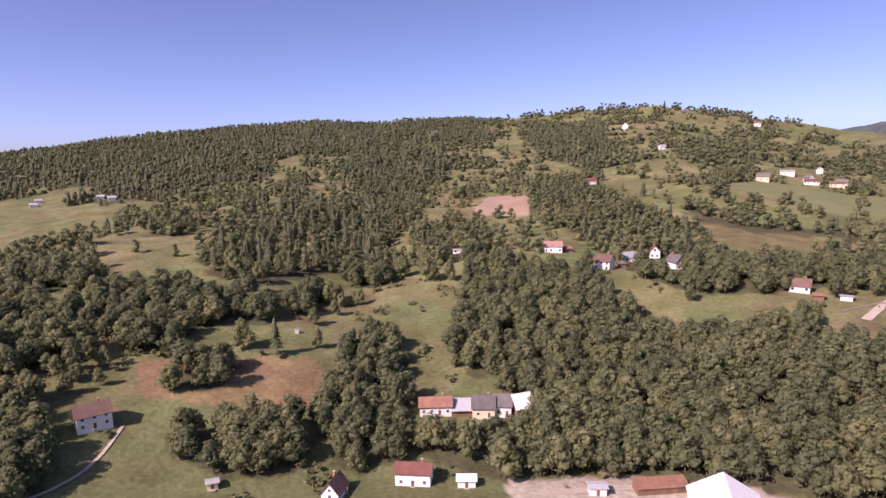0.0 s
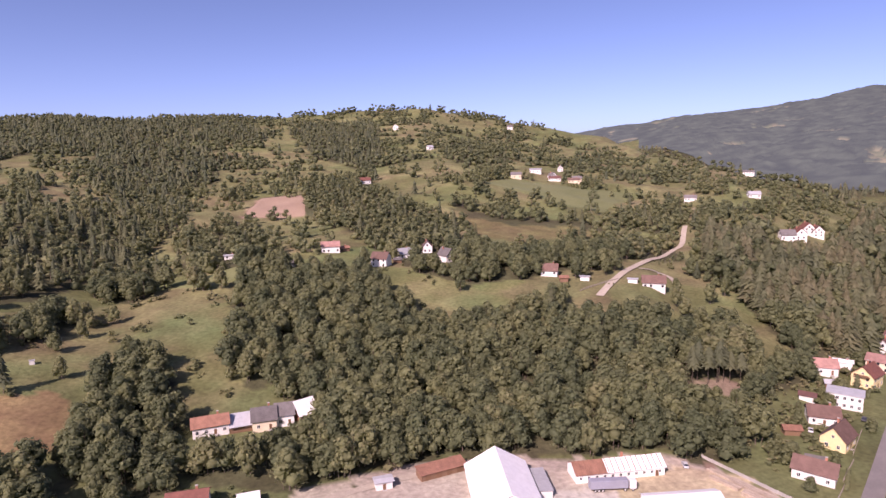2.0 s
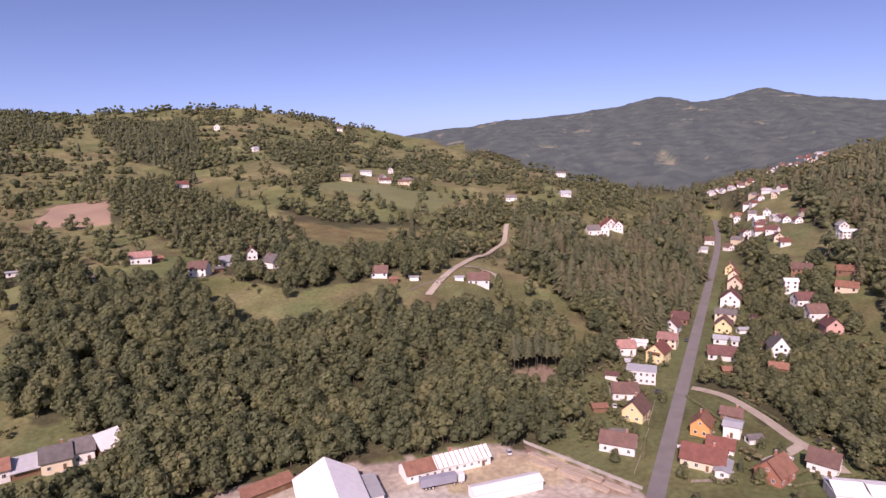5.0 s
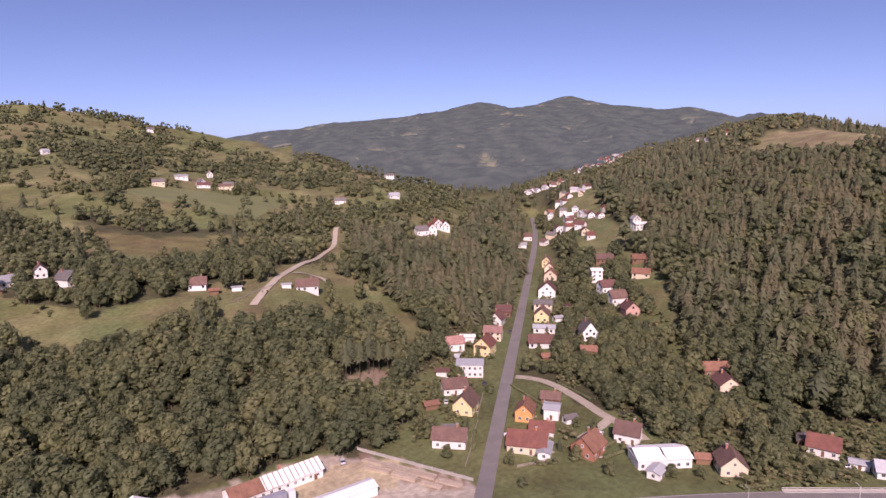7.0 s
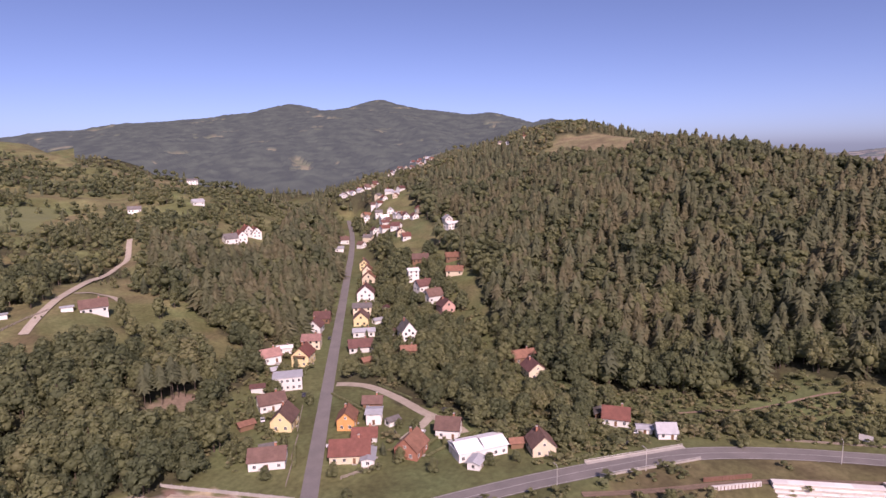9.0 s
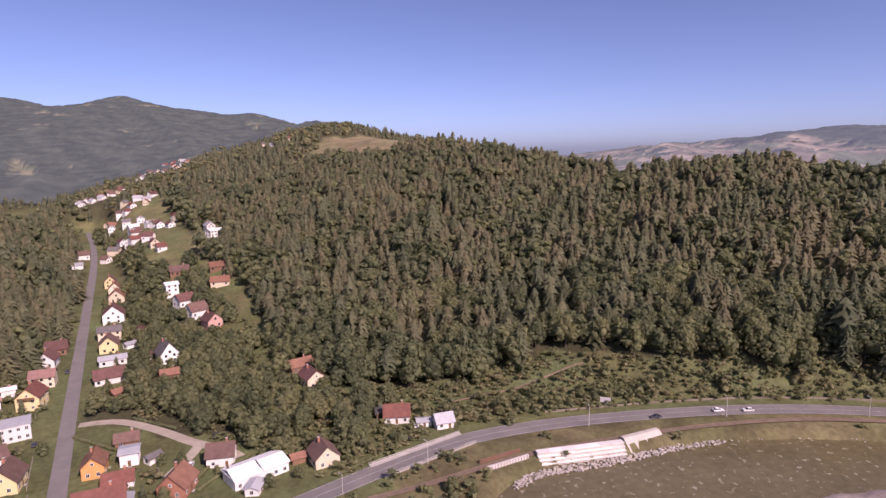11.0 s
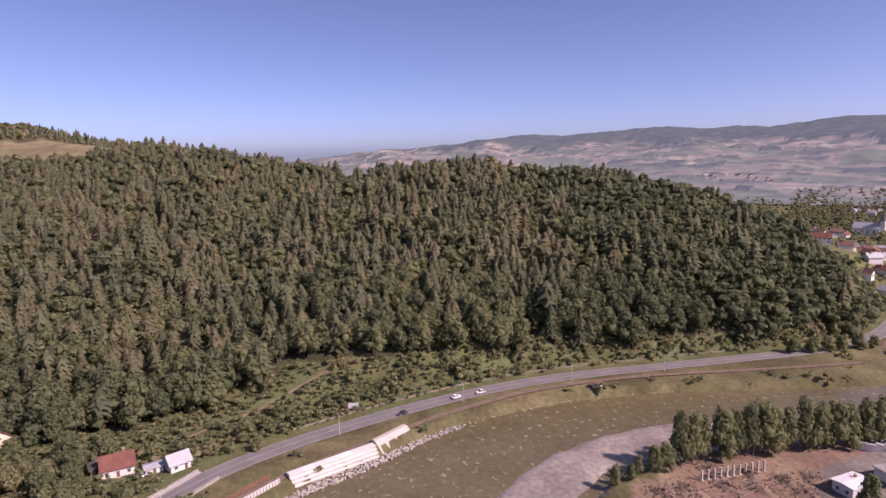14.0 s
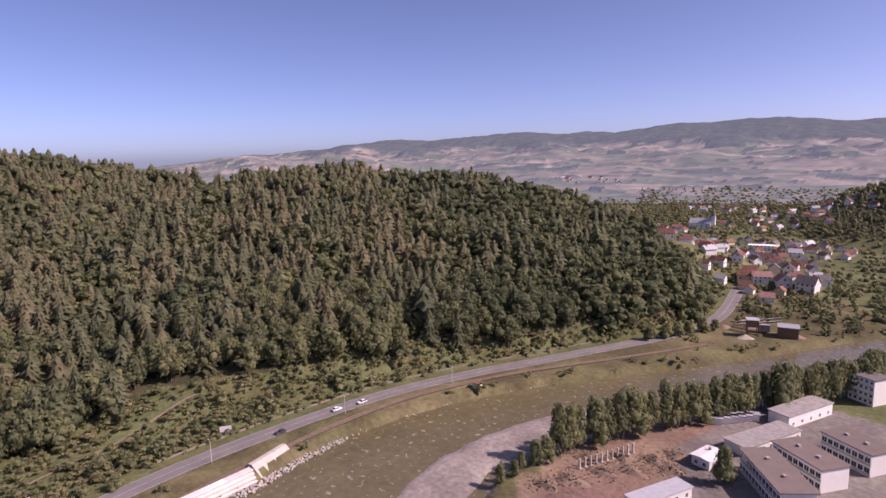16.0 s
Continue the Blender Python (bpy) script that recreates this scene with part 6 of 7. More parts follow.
def broad_tree(seed, lobes=14, level=1, leaves=600, tall=1.0, leaf=0.058, boughs=2, core=0.9, base=0.30):
    """A crown of uneven lobes and loose leaf clumps on a forked trunk, one unit high."""
    rs = np.random.RandomState(seed)
    parts = []
    v, f = stem(0.022, 0.012, 0.5, 5)
    parts.append((v, f, 1, 0.0))
    for i in range(boughs):
        a = rs.uniform(0, 6.28)
        v, f = stem(0.012, 0.005, 0.42, 4)
        v = v + np.c_[v[:, 2] * 0.45 * math.cos(a), v[:, 2] * 0.45 * math.sin(a), np.full(len(v), 0.3)] * (v[:, 2:] > 0)
        parts.append((v * (1, 1, 1), f, 1, 0.0))
    wide = 0.30 / tall
    shells = []
    for i in range(lobes):
        t = i / max(lobes - 1, 1)
        zc = base + (0.80 - base) * t
        spread = wide * (1.0 - 0.65 * t) * rs.uniform(0.5, 0.95)
        a = i * 2.4 + rs.uniform(-0.6, 0.6)
        c = np.array((math.cos(a) * spread, math.sin(a) * spread, zc))
        s = np.array((1, 1, rs.uniform(0.8, 1.15))) * rs.uniform(0.15, 0.21) * (1.12 - 0.4 * t) / tall ** 0.4
        v, f = ICO[level]
        w = v * (1 + 0.22 * np.sin(v[:, :1] * 5 + i) * np.cos(v[:, 1:2] * 6 + 2 * i) + rs.uniform(-0.13, 0.13, (len(v), 1)))
        parts.append((w * s * core + c, f, 0, rs.uniform(-0.06, 0.06)))
        shells.append((c, s))
    for i in range(leaves):
        c, s = shells[rs.randint(len(shells))]
        u = sphere_points(1, rs)[0]
        if u[2] < -0.55:
            u[2] *= -1
        p = c + u * s * rs.uniform(0.86, 1.18)
        side = np.cross(u, sphere_points(1, rs)[0])
        side /= np.linalg.norm(side) + 1e-9
        nrm = u + 0.42 * sphere_points(1, rs)[0]
        other = np.cross(nrm, side)
        other /= np.linalg.norm(other) + 1e-9
        k = leaf * rs.uniform(0.55, 1.1)
        v = np.array((p + side * k * 0.75, p + other * k * 0.7 + u * k * 0.2, p - side * k * 0.6 - other * k * 0.35))
        parts.append((v, np.array(((0, 1, 2),)), 0, rs.uniform(-0.10, 0.22)))
    return join(parts)


def conifer(seed, tiers=7, arms=6, width=0.17, bare=0.12, trunk=True):
    """Drooping whorls of ragged branches round a straight stem, one unit high."""
    rs = np.random.RandomState(seed)
    parts = []
    if trunk:
        v, f = stem(0.013, 0.004, 0.9, 4)
        parts.append((v, f, 1, 0.0))
    for i in range(tiers):
        t = i / tiers
        z = bare + (1 - bare) * t
        dz = (1 - bare) / tiers
        r = width * (1 - t) ** 0.68 * rs.uniform(0.85, 1.15) + 0.012
        top = np.array((rs.uniform(-1, 1) * 0.006, rs.uniform(-1, 1) * 0.006, min(1.0, z + dz * 1.5)))
        a0 = rs.uniform(0, 6.28)
        vs = [top]
        for j in range(arms * 2):
            a = a0 + j * 3.1416 / arms + rs.uniform(-0.15, 0.15)
            k = r * (rs.uniform(0.85, 1.25) if j % 2 == 0 else rs.uniform(0.4, 0.6))
            vs.append((math.cos(a) * k, math.sin(a) * k, z - (dz * 0.35 if j % 2 == 0 else -dz * 0.2) + rs.uniform(-0.3, 0.3) * dz))
        f = [(0, 1 + j, 1 + (j + 1) % (arms * 2)) for j in range(arms * 2)]
        parts.append((np.array(vs), np.array(f), 0, rs.uniform(-0.08, 0.12)))
    return join(parts)


def plant(name, protos, x, y, z, size, wide, label, mats, kind="stuff", tones=None, seed=1):
    """One mesh of many plants: every one a turned and stretched copy of a prototype."""
    rs = np.random.RandomState(seed)
    V, F, M, T, o = [], [], [], [], 0
    pick = rs.randint(0, len(protos), len(x))
    turn = rs.uniform(0, 6.28, len(x))
    tone = rs.uniform(0.1, 0.8, len(x)) if tones is None else tones
    for k, (v, f, m, t) in enumerate(protos):
        ids = np.nonzero(pick == k)[0]
        if len(ids) == 0:
            continue
        c, s = np.cos(turn[ids])[:, None], np.sin(turn[ids])[:, None]
        hw = (size * wide)[ids][:, None]
        px = (v[None, :, 0] * c - v[None, :, 1] * s) * hw + x[ids][:, None]
        py = (v[None, :, 0] * s + v[None, :, 1] * c) * hw + y[ids][:, None]
        pz = v[None, :, 2] * size[ids][:, None] + z[ids][:, None]
        V.append(np.stack([px, py, pz], -1).reshape(-1, 3))
        F.append((f[None] + (np.arange(len(ids)) * len(v))[:, None, None] + o).reshape(-1, 3))
        M.append(np.tile(m, len(ids)))
        T.append((t[None] + tone[ids][:, None]).ravel())
        o += len(v) * len(ids)
    me = mesh_from(name, np.concatenate(V), np.concatenate(F), mats, np.concatenate(M), shade=True, floats=np.clip(np.concatenate(T), 0, 1))
    return tagged(new(name, me), label, "trees", kind=kind)


BROAD = [broad_tree(s, lobes=12, leaves=410, tall=t, leaf=0.077, core=0.76) for s, t in ((1, 1.0), (2, 1.1), (3, 0.9), (4, 1.25), (5, 1.0))]
BROAD_FAR = [broad_tree(s, lobes=4, level=1, leaves=54, leaf=0.145, tall=t, boughs=0, core=0.85, base=0.2) for s, t in ((11, 1.0), (12, 1.2), (13, 0.9), (14, 1.1))]
FIR = [conifer(s, tiers=9, arms=7, width=w, bare=b) for s, w, b in ((21, 0.17, 0.1), (22, 0.15, 0.14), (23, 0.20, 0.1), (24, 0.14, 0.2), (25, 0.18, 0.12))]
PINE = [conifer(s, tiers=5, arms=6, width=w, bare=0.42) for s, w in ((31, 0.2), (32, 0.17))]
FIR_NEAR = [conifer(s, tiers=12, arms=9, width=w, bare=b) for s, w, b in ((26, 0.19, 0.1), (27, 0.16, 0.16), (28, 0.21, 0.08))]
FIR_FAR = [conifer(s, tiers=3, arms=4, width=w, bare=0.05, trunk=False) for s, w in ((41, 0.2), (42, 0.17), (43, 0.24))]
BROAD_LOW = [broad_tree(s, lobes=2, level=1, leaves=14, leaf=0.22, tall=t, boughs=0, core=1.25, base=0.28) for s, t in ((51, 1.0), (52, 0.9))]


def jitter(x0, x1, y0, y1, step, seed):
    rs = np.random.RandomState(seed)
    gx, gy = np.meshgrid(np.arange(x0, x1, step), np.arange(y0, y1, step))
    gx, gy = gx.ravel(), gy.ravel()
    return gx + rs.uniform(-0.45, 0.45, len(gx)) * step, gy + rs.uniform(-0.45, 0.45, len(gx)) * step


def ring(d, a, d0, d1):
    return (d >= d0) & (d < d1) & (a > -48) & (a < 172)


def seen(x, y, z, lift=18.0):
    """Drops far plants that stand behind a hill, as seen from the middle of the valley."""
    keep = np.ones(len(x), bool)
    for s in np.linspace(0.15, 0.96, 24):
        h = height(20 + (x - 20) * s, y * s)
        keep &= h < 108 + (z + lift - 108) * s + 3
    return keep


LAWN = [(196, 92), (214, 100), (232, 118), (246, 146), (260, 146), (264, 132), (254, 110), (240, 92), (226, 88), (205, 70), (186, 84)]


def clear_of(x, y, way=5.5):
    """Keeps plants off buildings, roads, the railway and the water."""
    ok = (river(x, y) < 0.05) & ~inside(x, y, LAWN)
    for sx, sy, r in SPOTS:
        ok &= np.hypot(x - sx, y - sy) > r
    for line, w in ((ROAD, way + 1), (HIGHWAY, way + 3), (SIDE_ROAD, way), (RAIL_LINE, 4.0), (FOOTPATH, 2.2)):
        d, _ = to_line(x, y, line)
        ok &= d > w
    return ok


VIEWS.extend((p.x, p.y, ground_at(p.x, p.y) + 0.4, 3.0) for line in (HILL_ROAD, SIDE_ROAD, FOOTPATH) for p in resample(line, 8))


def in_sight(x, y, z, size):
    """Lowers plants that would hide a building from over the valley; those left too small are dropped."""
    size = size.copy()
    for hx, hy, hz, half in VIEWS:
        ex = 38.0 * np.clip((math.degrees(math.atan2(hx, hy)) + 10) / 140, 0, 1)
        dx, dy = hx - ex, hy - 3
        n = math.hypot(dx, dy)
        u = ((x - ex) * dx + (y - 3) * dy) / n
        v = np.abs((x - ex) * dy - (y - 3) * dx) / n
        line = 108 + (hz - 108) * u / n
        k = (u < n) & (u > n - 130) & (v < half + 1.5)
        size[k] = np.minimum(size[k], np.maximum(line[k] - z[k], 0.1))
    return size, size > 1.3


PINES = (203, 199)
SPOTS.append((203, 199, 12))
VIEWS.append((203, 199, 8.0, 13))
YARD = [(60, 194), (75, 192), (97, 188), (118, 176), (146, 166), (166, 154), (178, 112), (120, 80), (20, 120), (20, 190)]
GARDENS = [
    [(168, 152), (200, 188), (262, 214), (345, 240), (480, 315), (660, 410), (640, 365), (480, 285), (330, 205), (185, 130)],
    [(186, 104), (330, 178), (480, 262), (640, 340), (700, 340), (600, 250), (480, 190), (380, 125), (300, 60), (262, 20), (232, 36)],
]


def woods():
    rs = np.random.RandomState(3)
    # near woods, tree by tree
    x, y = jitter(-270, 560, -420, 480, 7.2, 1)
    d, a = np.hypot(x - 20, y), np.degrees(np.arctan2(x - 20, y))
    ok = ring(d, a, 150, 520)
    x, y, d, a = x[ok], y[ok], d[ok], a[ok]
    k = wooded(x, y)
    ok = ring(d, a, 150, 430) & (k == 1) & ~inside(x, y, YARD) & (rs.uniform(0, 1, len(x)) < 0.95)
    garden = inside(x, y, GARDENS[1]) & (rolling(x, y, 40, 3) > -0.15) & (x > 225) & ring(d, a, 150, 520)
    ok = (ok | garden) & clear_of(x, y, 6.5)
    x, y, d = x[ok], y[ok], d[ok]
    z = height(x, y)
    size = rs.uniform(12, 17.5, len(x)) + 3 * rolling(x, y, 40, 3)
    size = np.where(inside(x, y, GARDENS[1]), size * 0.75, size)
    size, ok = in_sight(x, y, z, size)
    x, y, z, size = x[ok], y[ok], z[ok], size[ok]
    plant("broadleaf_woodland", BROAD, x, y, z - 0.8, size, rs.uniform(0.9, 1.2, len(x)), "dense olive-green broadleaved wood on the hillside", [LEAF, BARK],
          tones=np.clip(0.45 + 0.25 * rolling(x, y, 70, 2) + rs.uniform(-0.35, 0.38, len(x)), 0, 1))
    # conifers on the steep hill above the river and on the flank
    x, y = jitter(180, 1150, -430, 520, 6.7, 2)
    d, a = np.hypot(x - 20, y), np.degrees(np.arctan2(x - 20, y))
    ok = ring(d, a, 150, 800)
    x, y, d, a = x[ok], y[ok], d[ok], a[ok]
    k = wooded(x, y)
    ok = ring(d, a, 150, 800) & (k == 2) & clear_of(x, y, 5)
    x, y, d, a = x[ok], y[ok], d[ok], a[ok]
    z = height(x, y)
    ok = seen(x, y, z, 20)
    x, y, z = x[ok], y[ok], z[ok]
    foot, _ = to_line(x, y, FOOT_B)
    fold = [(640, -365), (470, -280), (396, -246), (324, -209), (284, -188), (240, -165)]
    green = np.where(side_of(x, y, fold) > 0, smooth(0, 14, to_line(x, y, fold)[0]), 0.0)
    mixed = rolling(x, y, 60, 6) + rs.uniform(-0.5, 0.5, len(x)) + 0.5 * smooth(40, 5, foot) + 0.42 * green > 0.12
    size = rs.uniform(14, 20.5, len(x)) + 3.5 * rolling(x, y, 70, 1) + 2.5 * rolling(x, y, 28, 3) + rs.uniform(0, 1, len(x)) ** 3 * 6
    size, ok = in_sight(x, y, z, size)
    x, y, z, size, mixed, green = x[ok], y[ok], z[ok], size[ok], mixed[ok], green[ok]
    withered = np.exp(-((x - 345) / 45) ** 2 - ((y + 205) / 22) ** 2)
    tone = np.clip(0.36 + 0.32 * rolling(x, y, 130, 4) + 0.18 * rolling(x, y, 45, 2) + 0.42 * withered + 0.14 - 0.30 * green + rs.uniform(-0.25, 0.3, len(x)), 0, 1)
    pine = ~mixed & (rs.uniform(0, 1, len(x)) < 0.22)
    fir = ~mixed & ~pine
    close, near = np.hypot(x - 30, y) < 345, np.hypot(x - 30, y) < 500
    for name, sel, kinds, wide, label in (("forest_edge_spruces", fir & close, FIR_NEAR, 1.5, "spruces along the foot of the forest hill"),
                                          ("spruce_forest", fir & ~close, FIR, 1.75, "dense dark spruce forest covering the steep hill"),
                                          ("pine_forest", pine, PINE, 1.4, "tall pines with bare lower trunks among the spruces"),
                                          ("forest_edge_trees", mixed & close, BROAD, 1.0, "leafy trees along the foot of the forest hill"),
                                          ("mixed_forest", mixed & ~close & near, BROAD_FAR, 1.1, "broadleaved trees scattered through the spruce forest"),
                                          ("upper_mixed_forest", mixed & ~close & ~near, BROAD_LOW, 1.1, "broadleaved trees in the forest farther up the hill")):
        leafy = "spruce" not in name and "pine" not in name
        plant(name, kinds, x[sel], y[sel], z[sel] - 0.5, size[sel] * (0.85 if leafy else 1.0), np.full(sel.sum(), wide) * rs.uniform(0.85, 1.2, sel.sum()), label,
              [LEAF if leafy else NEEDLE, BARK], tones=tone[sel])
    # copses, hedgerows and lone trees on the meadow hill
    x, y = jitter(-1150, 760, 180, 1790, 8.6, 4)
    d, a = np.hypot(x - 20, y), np.degrees(np.arctan2(x - 20, y))
    ok = ring(d, a, 200, 1800)
    x, y, d, a = x[ok], y[ok], d[ok], a[ok]
    k = wooded(x, y)
    on_hill = (hill_a(x, y) > 12) | ((d > 700) & (a < 12) & (a > -25))
    hedge = (rolling(x, y, 170, 0) + 0.9 * rolling(x, y, 60, 7) + 0.45 * rolling(x, y, 25, 1) > 0.56) & on_hill
    lone = (rs.uniform(0, 1, len(x)) < np.where(d < 700, 0.022, 0.006)) & on_hill
    rows = (np.abs(rolling(x, y, 260, 4)) < 0.045) | (np.abs(rolling(x, y, 210, 1)) < 0.03)
    lone |= rows & on_hill & (d > 400) & (d < 1150) & (rs.uniform(0, 1, len(x)) < 0.5)
    upper = (rolling(x, y, 110, 3) + 0.7 * rolling(x, y, 260, 5) + 0.3 * rolling(x, y, 40, 5) > 0.66) & (d > 650) & on_hill
    wood = ((k == 1) & (d > 430)) | ((k == 2) & (a < 42))
    wood &= rs.uniform(0, 1, len(x)) < np.where((d > 850) & (a < 12), 0.62, 0.9)
    ok = ring(d, a, 200, 1800) & (wood | hedge | lone | upper) & ~((d < 430) & (k == 1)) & clear_of(x, y, 5) & ~inside(x, y, YARD)
    for poly, tone in FIELDS[:5]:
        ok &= ~(inside(x, y, poly) & (rs.uniform(0, 1, len(x)) < 0.94))
    x, y, k, wood, d = x[ok], y[ok], k[ok], wood[ok], d[ok]
    z = height(x, y)
    ok = seen(x, y, z, 14)
    x, y, z, k, wood, d = x[ok], y[ok], z[ok], k[ok], wood[ok], d[ok]
    size = np.where(wood, rs.uniform(9, 16, len(x)), rs.uniform(8, 17, len(x)))
    size, ok = in_sight(x, y, z, size)
    x, y, z, k, wood, d, size = x[ok], y[ok], z[ok], k[ok], wood[ok], d[ok], size[ok]
    firs = ((k == 2) & (rs.uniform(0, 1, len(x)) < np.where((d > 850) & (x < 300), 0.45, 0.3))) | (rs.uniform(0, 1, len(x)) < 0.06)
    close = ~firs & (d < 430)
    far = ~firs & (d >= 430) & (d < 850)
    remote = ~firs & (d >= 850)
    plant("upper_hill_trees", BROAD_LOW, x[remote], y[remote], z[remote] - 0.5, size[remote], rs.uniform(0.9, 1.4, remote.sum()), "tree clumps along the upper meadows", [LEAF, BARK])
    plant("meadow_trees", BROAD, x[close], y[close], z[close] - 0.5, size[close], rs.uniform(0.75, 1.1, close.sum()), "loose trees and bushes on the lower meadows", [LEAF, BARK])
    plant("hillside_trees", BROAD_FAR, x[far], y[far], z[far] - 0.5, size[far], rs.uniform(0.85, 1.3, far.sum()), "olive-green copses and hedgerows between the meadows", [LEAF, BARK])
    for sel, kinds, name in ((firs & (d < 650), FIR, "hillside_spruces"), (firs & (d >= 650), FIR_FAR, "upper_hill_spruces")):
        plant(name, kinds, x[sel], y[sel], z[sel] - 0.5, size[sel] * 1.2, rs.uniform(1.0, 1.5, sel.sum()), "spruces in the copses between the meadows", [NEEDLE, BARK])
    # far slopes
    total = []
    for i, (d0, d1, step) in enumerate(((430, 800, 7.5), (800, 1285, 13.0), (1285, 2150, 19.0), (2150, 3000, 27.0), (800, 1250, 9.0))):
        x, y = jitter(-2400, 2300, -2200, 3000, step, 10 + i)
        d, a = np.hypot(x - 20, y), np.degrees(np.arctan2(x - 20, y))
        ok = ring(d, a, d0, d1) & (((a > 38) & (d > 800) & (d < np.interp(a, [38, 50], [1990, 1300]))) | ((d > 1600) & (a < 30) & (a > 12)) | ((a > 145) & (d < 1500)))
        ok &= ~((a > 94) & (d > 1500)) & ((i < 4) | (a > 145))
        x, y, a, d = x[ok], y[ok], a[ok], d[ok]
        town = (a > 141) & (d < 1500) & (rolling(x, y, 60, 2) + rs.uniform(-0.6, 0.6, len(x)) > np.where(d > 820, -0.15, 0.3))
        ok = ((wooded(x, y) == 2) | town) & clear_of(x, y)
        x, y = x[ok], y[ok]
        z = height(x, y)
        ok = seen(x, y, z, 14)
        x, y, z = x[ok], y[ok], z[ok]
        size, ok = in_sight(x, y, z, rs.uniform(0.7, 1.3, len(x)) * (10 + step * 0.3) * np.where((z < 30) & (y < 0), 0.6, 1.0))
        x, y, z, size = x[ok], y[ok], z[ok], size[ok]
        total.append((x, y, z, size, np.full(len(x), step)))
    x, y, z, size, step = (np.concatenate(c) for c in zip(*total))
    leafy = (rolling(x, y, 300, 2) + rs.uniform(-0.6, 0.6, len(x)) > 0.35) | (z < 12)
    for name, sel, kinds, m, label in (("distant_spruce_woods", ~leafy, FIR_FAR, NEEDLE, "dark spruce woods on distant slopes"), ("distant_broadleaf_woods", leafy, BROAD_LOW, LEAF, "broadleaved woods and town trees farther off")):
        plant(name, kinds, x[sel], y[sel], z[sel] - 1, size[sel], np.full(sel.sum(), 1.0) * (1.0 + step[sel] * 0.035), label, [m, BARK])
    # trees on the low ground beyond the gravel plant
    x, y = jitter(70, 300, -540, -350, 5.5, 44)
    ok = (rolling(x, y, 45, 2) + rs.uniform(-0.5, 0.5, len(x)) > -0.05) & clear_of(x, y, 4) & (side_of(x, y, BANK) > 0) & (wooded(x, y) == 0)
    x, y = x[ok], y[ok]
    z = height(x, y)
    size, ok = in_sight(x, y, z, rs.uniform(2.5, 6.5, len(x)))
    x, y, z, size = x[ok], y[ok], z[ok], size[ok]
    plant("riverside_trees", BROAD_FAR, x, y, z - 0.5, size, rs.uniform(0.9, 1.4, len(x)), "bushy trees on the low ground beside the river", [LEAF, BARK])
    # shrubs: gardens, the slope above the highway, the riverbank
    x, y = jitter(-200, 130, 178, 400, 3.6, 31)
    d, a = np.hypot(x - 20, y), np.degrees(np.arctan2(x - 20, y))
    ok = ring(d, a, 175, 420) & (rolling(x, y, 26, 3) + 0.5 * rolling(x, y, 70, 1) > 0.45) & (rs.uniform(0, 1, len(x)) < 0.5) & (wooded(x, y) == 0) & clear_of(x, y, 2.5) & ~inside(x, y, YARD)
    for poly, _tone in FIELDS[:3]:
        ok &= ~inside(x, y, poly)
    x, y = x[ok], y[ok]
    z = height(x, y)
    size, ok = in_sight(x, y, z, rs.uniform(1.4, 4.5, len(x)))
    x, y, z, size = x[ok], y[ok], z[ok], size[ok]
    plant("slope_bushes", SHRUB, x, y, z - 0.35, size, rs.uniform(1.2, 2.0, len(x)), "bushes scattered over the lower slope", [LEAF, BARK])
    x, y = jitter(150, 420, -400, 260, 2.6, 30)
    d, a = np.hypot(x - 20, y), np.degrees(np.arctan2(x - 20, y))
    ok = ring(d, a, 150, 460)
    x, y, d, a = x[ok], y[ok], d[ok], a[ok]
    hw, _ = to_line(x, y, HIGHWAY)
    slope = ((side_of(x, y, FOOT_B) < 0) | (hw < 40)) & (side_of(x, y, HIGHWAY) > 0) & (hw > 9) & (x > 225) & (y < 60) & (rs.uniform(0, 1, len(x)) < 0.62)
    bank = (side_of(x, y, HIGHWAY) < 0) & (hw > 7) & (y < 25) & (y > -330) & (rolling(x, y, 30, 2) > 0.25) & (rs.uniform(0, 1, len(x)) < 0.25) & (side_of(x, y, BANK) > 0)
    verge = (side_of(x, y, HIGHWAY) > 0) & (hw > 12) & (hw < 75) & (y < 45) & (rs.uniform(0, 1, len(x)) < 0.16 - 0.0018 * hw)
    beds = (inside(x, y, GARDENS[0]) | inside(x, y, GARDENS[1])) & (rolling(x, y, 25, 4) > -0.25) & (rs.uniform(0, 1, len(x)) < 0.45)
    meet = inside(x, y, [(170, 60), (230, 40), (238, 0), (215, -15), (190, 10)]) & (rs.uniform(0, 1, len(x)) < 0.35)
    ok = verge & clear_of(x, y, 4) & (rolling(x, y, 30, 4) > -0.2)
    tx, ty = x[ok], y[ok]
    tz = height(tx, ty)
    tsize, ok = in_sight(tx, ty, tz, rs.uniform(3.5, 9, len(tx)))
    tx, ty, tz, tsize = tx[ok], ty[ok], tz[ok], tsize[ok]
    plant("verge_trees", BROAD_FAR, tx, ty, tz - 0.5, tsize, rs.uniform(0.9, 1.4, len(tx)), "young trees on the slope above the highway", [LEAF, BARK])
    ok = (slope | bank | beds | meet) & clear_of(x, y, 2.5) & ring(d, a, 150, 460)
    x, y = x[ok], y[ok]
    z = height(x, y)
    size = rs.uniform(1.2, 3.4, len(x)) * (1 + 0.6 * rs.uniform(0, 1, len(x)) ** 3)
    plant("shrubs", SHRUB, x, y, z - 0.35, size, rs.uniform(1.3, 2.2, len(x)), "low bushes and garden shrubs along the valley", [LEAF, BARK],
          tones=np.clip(0.5 + 0.25 * rolling(x, y, 30, 2) + rs.uniform(-0.3, 0.35, len(x)), 0, 1))


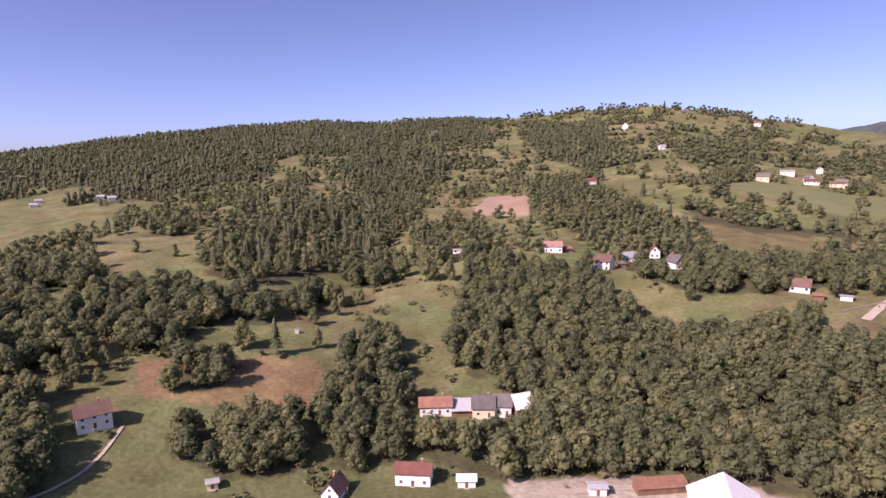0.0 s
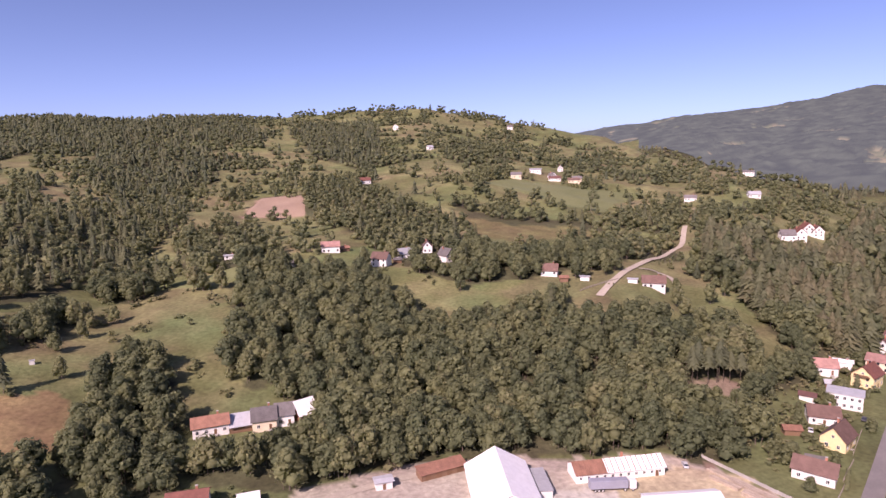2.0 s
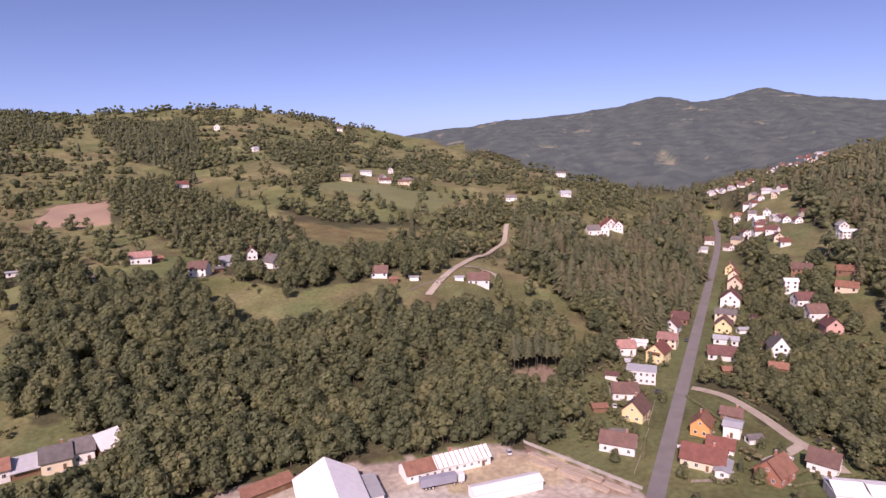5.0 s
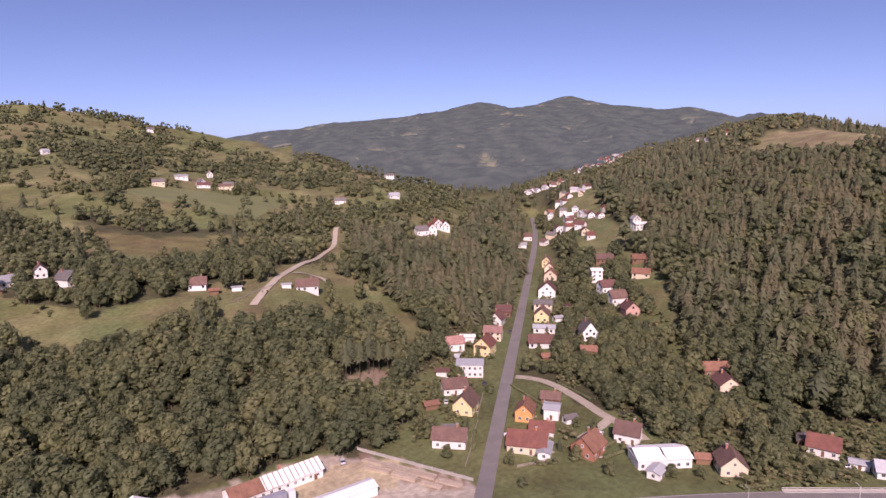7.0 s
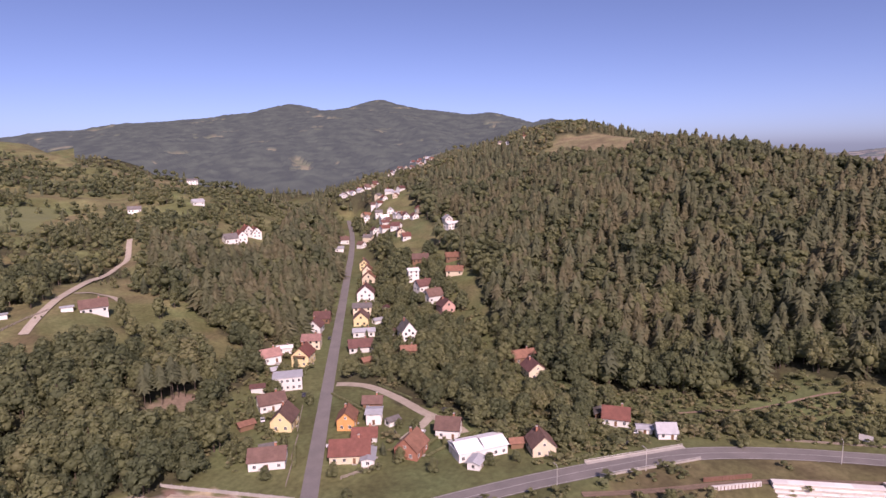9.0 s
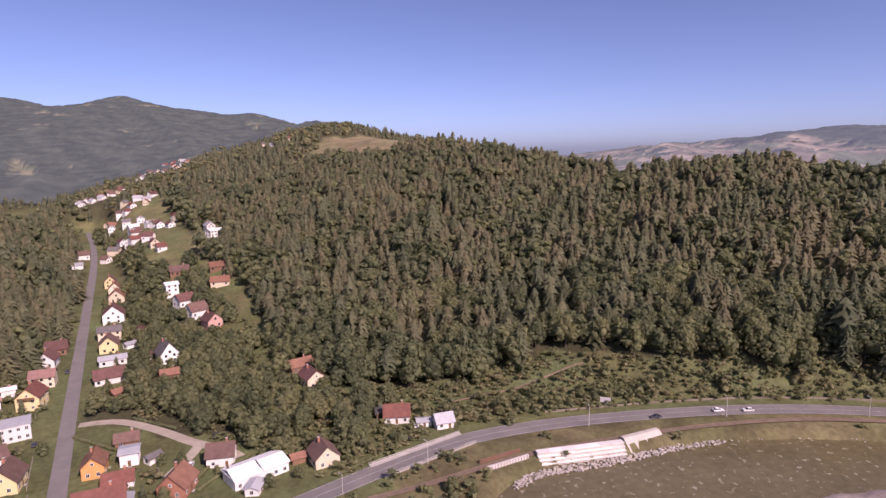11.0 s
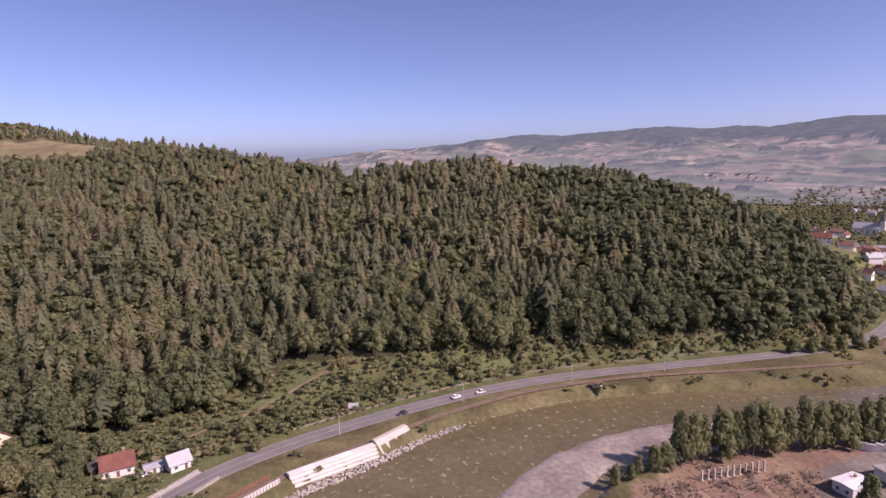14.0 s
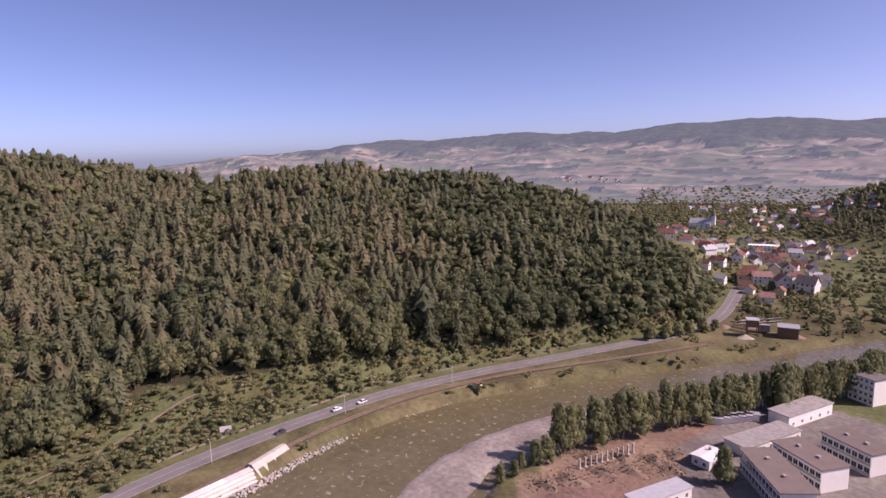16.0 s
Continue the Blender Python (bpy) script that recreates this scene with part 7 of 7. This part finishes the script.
SHRUB = [broad_tree(s, lobes=3, level=1, leaves=18, leaf=0.29, tall=0.8, boughs=0, core=0.75) for s in (61, 62, 63)]
woods()


# ---- single trees ----
def tree_meshes(proto, name):
    v, f, m, t = proto
    made = []
    for slot, mat, label in ((1, BARK, "trunk"), (0, LEAF if name == "broad" else NEEDLE, "crown")):
        sel = f[m == slot]
        used, idx = np.unique(sel, return_inverse=True)
        made.append(mesh_from(label, v[used], idx.reshape(-1, 3), [mat], shade=True, floats=np.clip(t[used] + 0.45, 0, 1)))
    return made


SINGLE = [tree_meshes(broad_tree(70 + i, lobes=13, leaves=620, leaf=0.062, tall=t, core=0.74, base=0.2), "broad") for i, t in enumerate((1.0, 1.5, 1.8, 1.2))]
SINGLE_FIR = tree_meshes(conifer(80, tiers=12, arms=9, width=0.2), "fir")


def tree(x, y, size, wide, kind, label, group):
    ob = thing("tree", label, "tree", pose(x, y, ground_at(x, y) - 0.3, 0, 0, (x * 37 + y * 11) % 360), group)
    for me, name in zip(SINGLE_PINE if kind == -2 else SINGLE_FIR if kind < 0 else SINGLE[kind], ("trunk", "crown")):
        p = part(name, me, None, ob)
        p.scale = (size * wide, size * wide, size)
    return ob


SINGLE_PINE = tree_meshes(conifer(84, tiers=6, arms=8, width=0.24, bare=0.5), "fir")
_rs = random.Random(12)
for i, p in enumerate(resample([(174, -122), (175, -140), (172, -160), (167, -178), (161, -197), (155, -215), (146, -238), (135, -264), (124, -290), (110, -322)], 5.4)):
    tree(p.x + _rs.uniform(-1.2, 1.2), p.y + _rs.uniform(-1, 1), _rs.uniform(18, 23) * (0.38 if i < 3 else 0.6 if i < 5 else 1), _rs.uniform(0.66, 0.86), i % 4, "tall dense broadleaved tree in the riverside row", "riverside trees")
tree(127, -174.5, 15, 0.9, 1, "tall slender tree standing before the school", "")
for i in range(170):
    for _ in range(40):
        g = GARDENS[i % 2]
        x, y = _rs.uniform(165, 470), _rs.uniform(20, 300)
        if inside(np.array([x]), np.array([y]), g)[0] and clear_of(np.array([x]), np.array([y]), 2.5)[0]:
            k = _rs.choice((0, 0, 1, 3, -1))
            tree(x, y, _rs.uniform(4.5, 9.5), _rs.uniform(1.0, 1.4), k, "small green conifer in a garden" if k < 0 else "small broadleaved garden tree", "garden trees")
            break
# bushes and small trees between the houses at the crossroads, and beside the highway
for i, (x, y) in enumerate(((213, 76), (224, 96), (224, 58), (208, 61), (214, 53), (225, 42), (193, 110), (184, 109), (226, 104), (204, 100), (213, 88), (191, 65), (174, 98), (223, 38), (235, 54), (235, 77), (209, 164), (234, 151), (175, 130), (193, 158), (240, 48), (246, 60), (198, 78), (219, 82), (230, 70), (243, 74), (201, 92), (189, 118), (226, 160), (218, 170))):
    off = min(to_line(np.array([x]), np.array([y]), way)[0][0] for way in (ROAD, HIGHWAY, SIDE_ROAD))
    if off > 6 and all(math.hypot(x - s[0], y - s[1]) > s[2] * 0.7 for s in SPOTS):
        tree(x, y, _rs.uniform(3.5, 7.5), _rs.uniform(1.0, 1.5), -1 if i in (0, 9) else i % 4, "leafy garden tree among the houses", "garden trees")
for x, y in ((224, -296), (222, -304), (220, -313), (217, -322), (214, -330), (228, -286)):
    tree(x, y, _rs.uniform(7, 10), 1.2, 0, "rounded tree standing beside the highway", "highway trees")
for x, y, size in ((262, -20, 9), (266, -28, 7), (250, -22, 6), (104, -163, 7), (97, -160, 6), (88, -180, 8), (84, -190, 7), (270, 300, 6), (196, 8, 5), (205, 2, 6)):
    tree(x, y, size, 1.25, 0, "broad leafy tree beside the built-up ground", "")
for i in range(9):
    tree(PINES[0] + 2.6 * i - 10 + _rs.uniform(-1.5, 1.5), PINES[1] - 1.2 * i + 5 + _rs.uniform(-2.5, 2.5), _rs.uniform(15, 20), 1.0, -2, "tall pine with a bare reddish trunk at the wood edge", "bare pines")
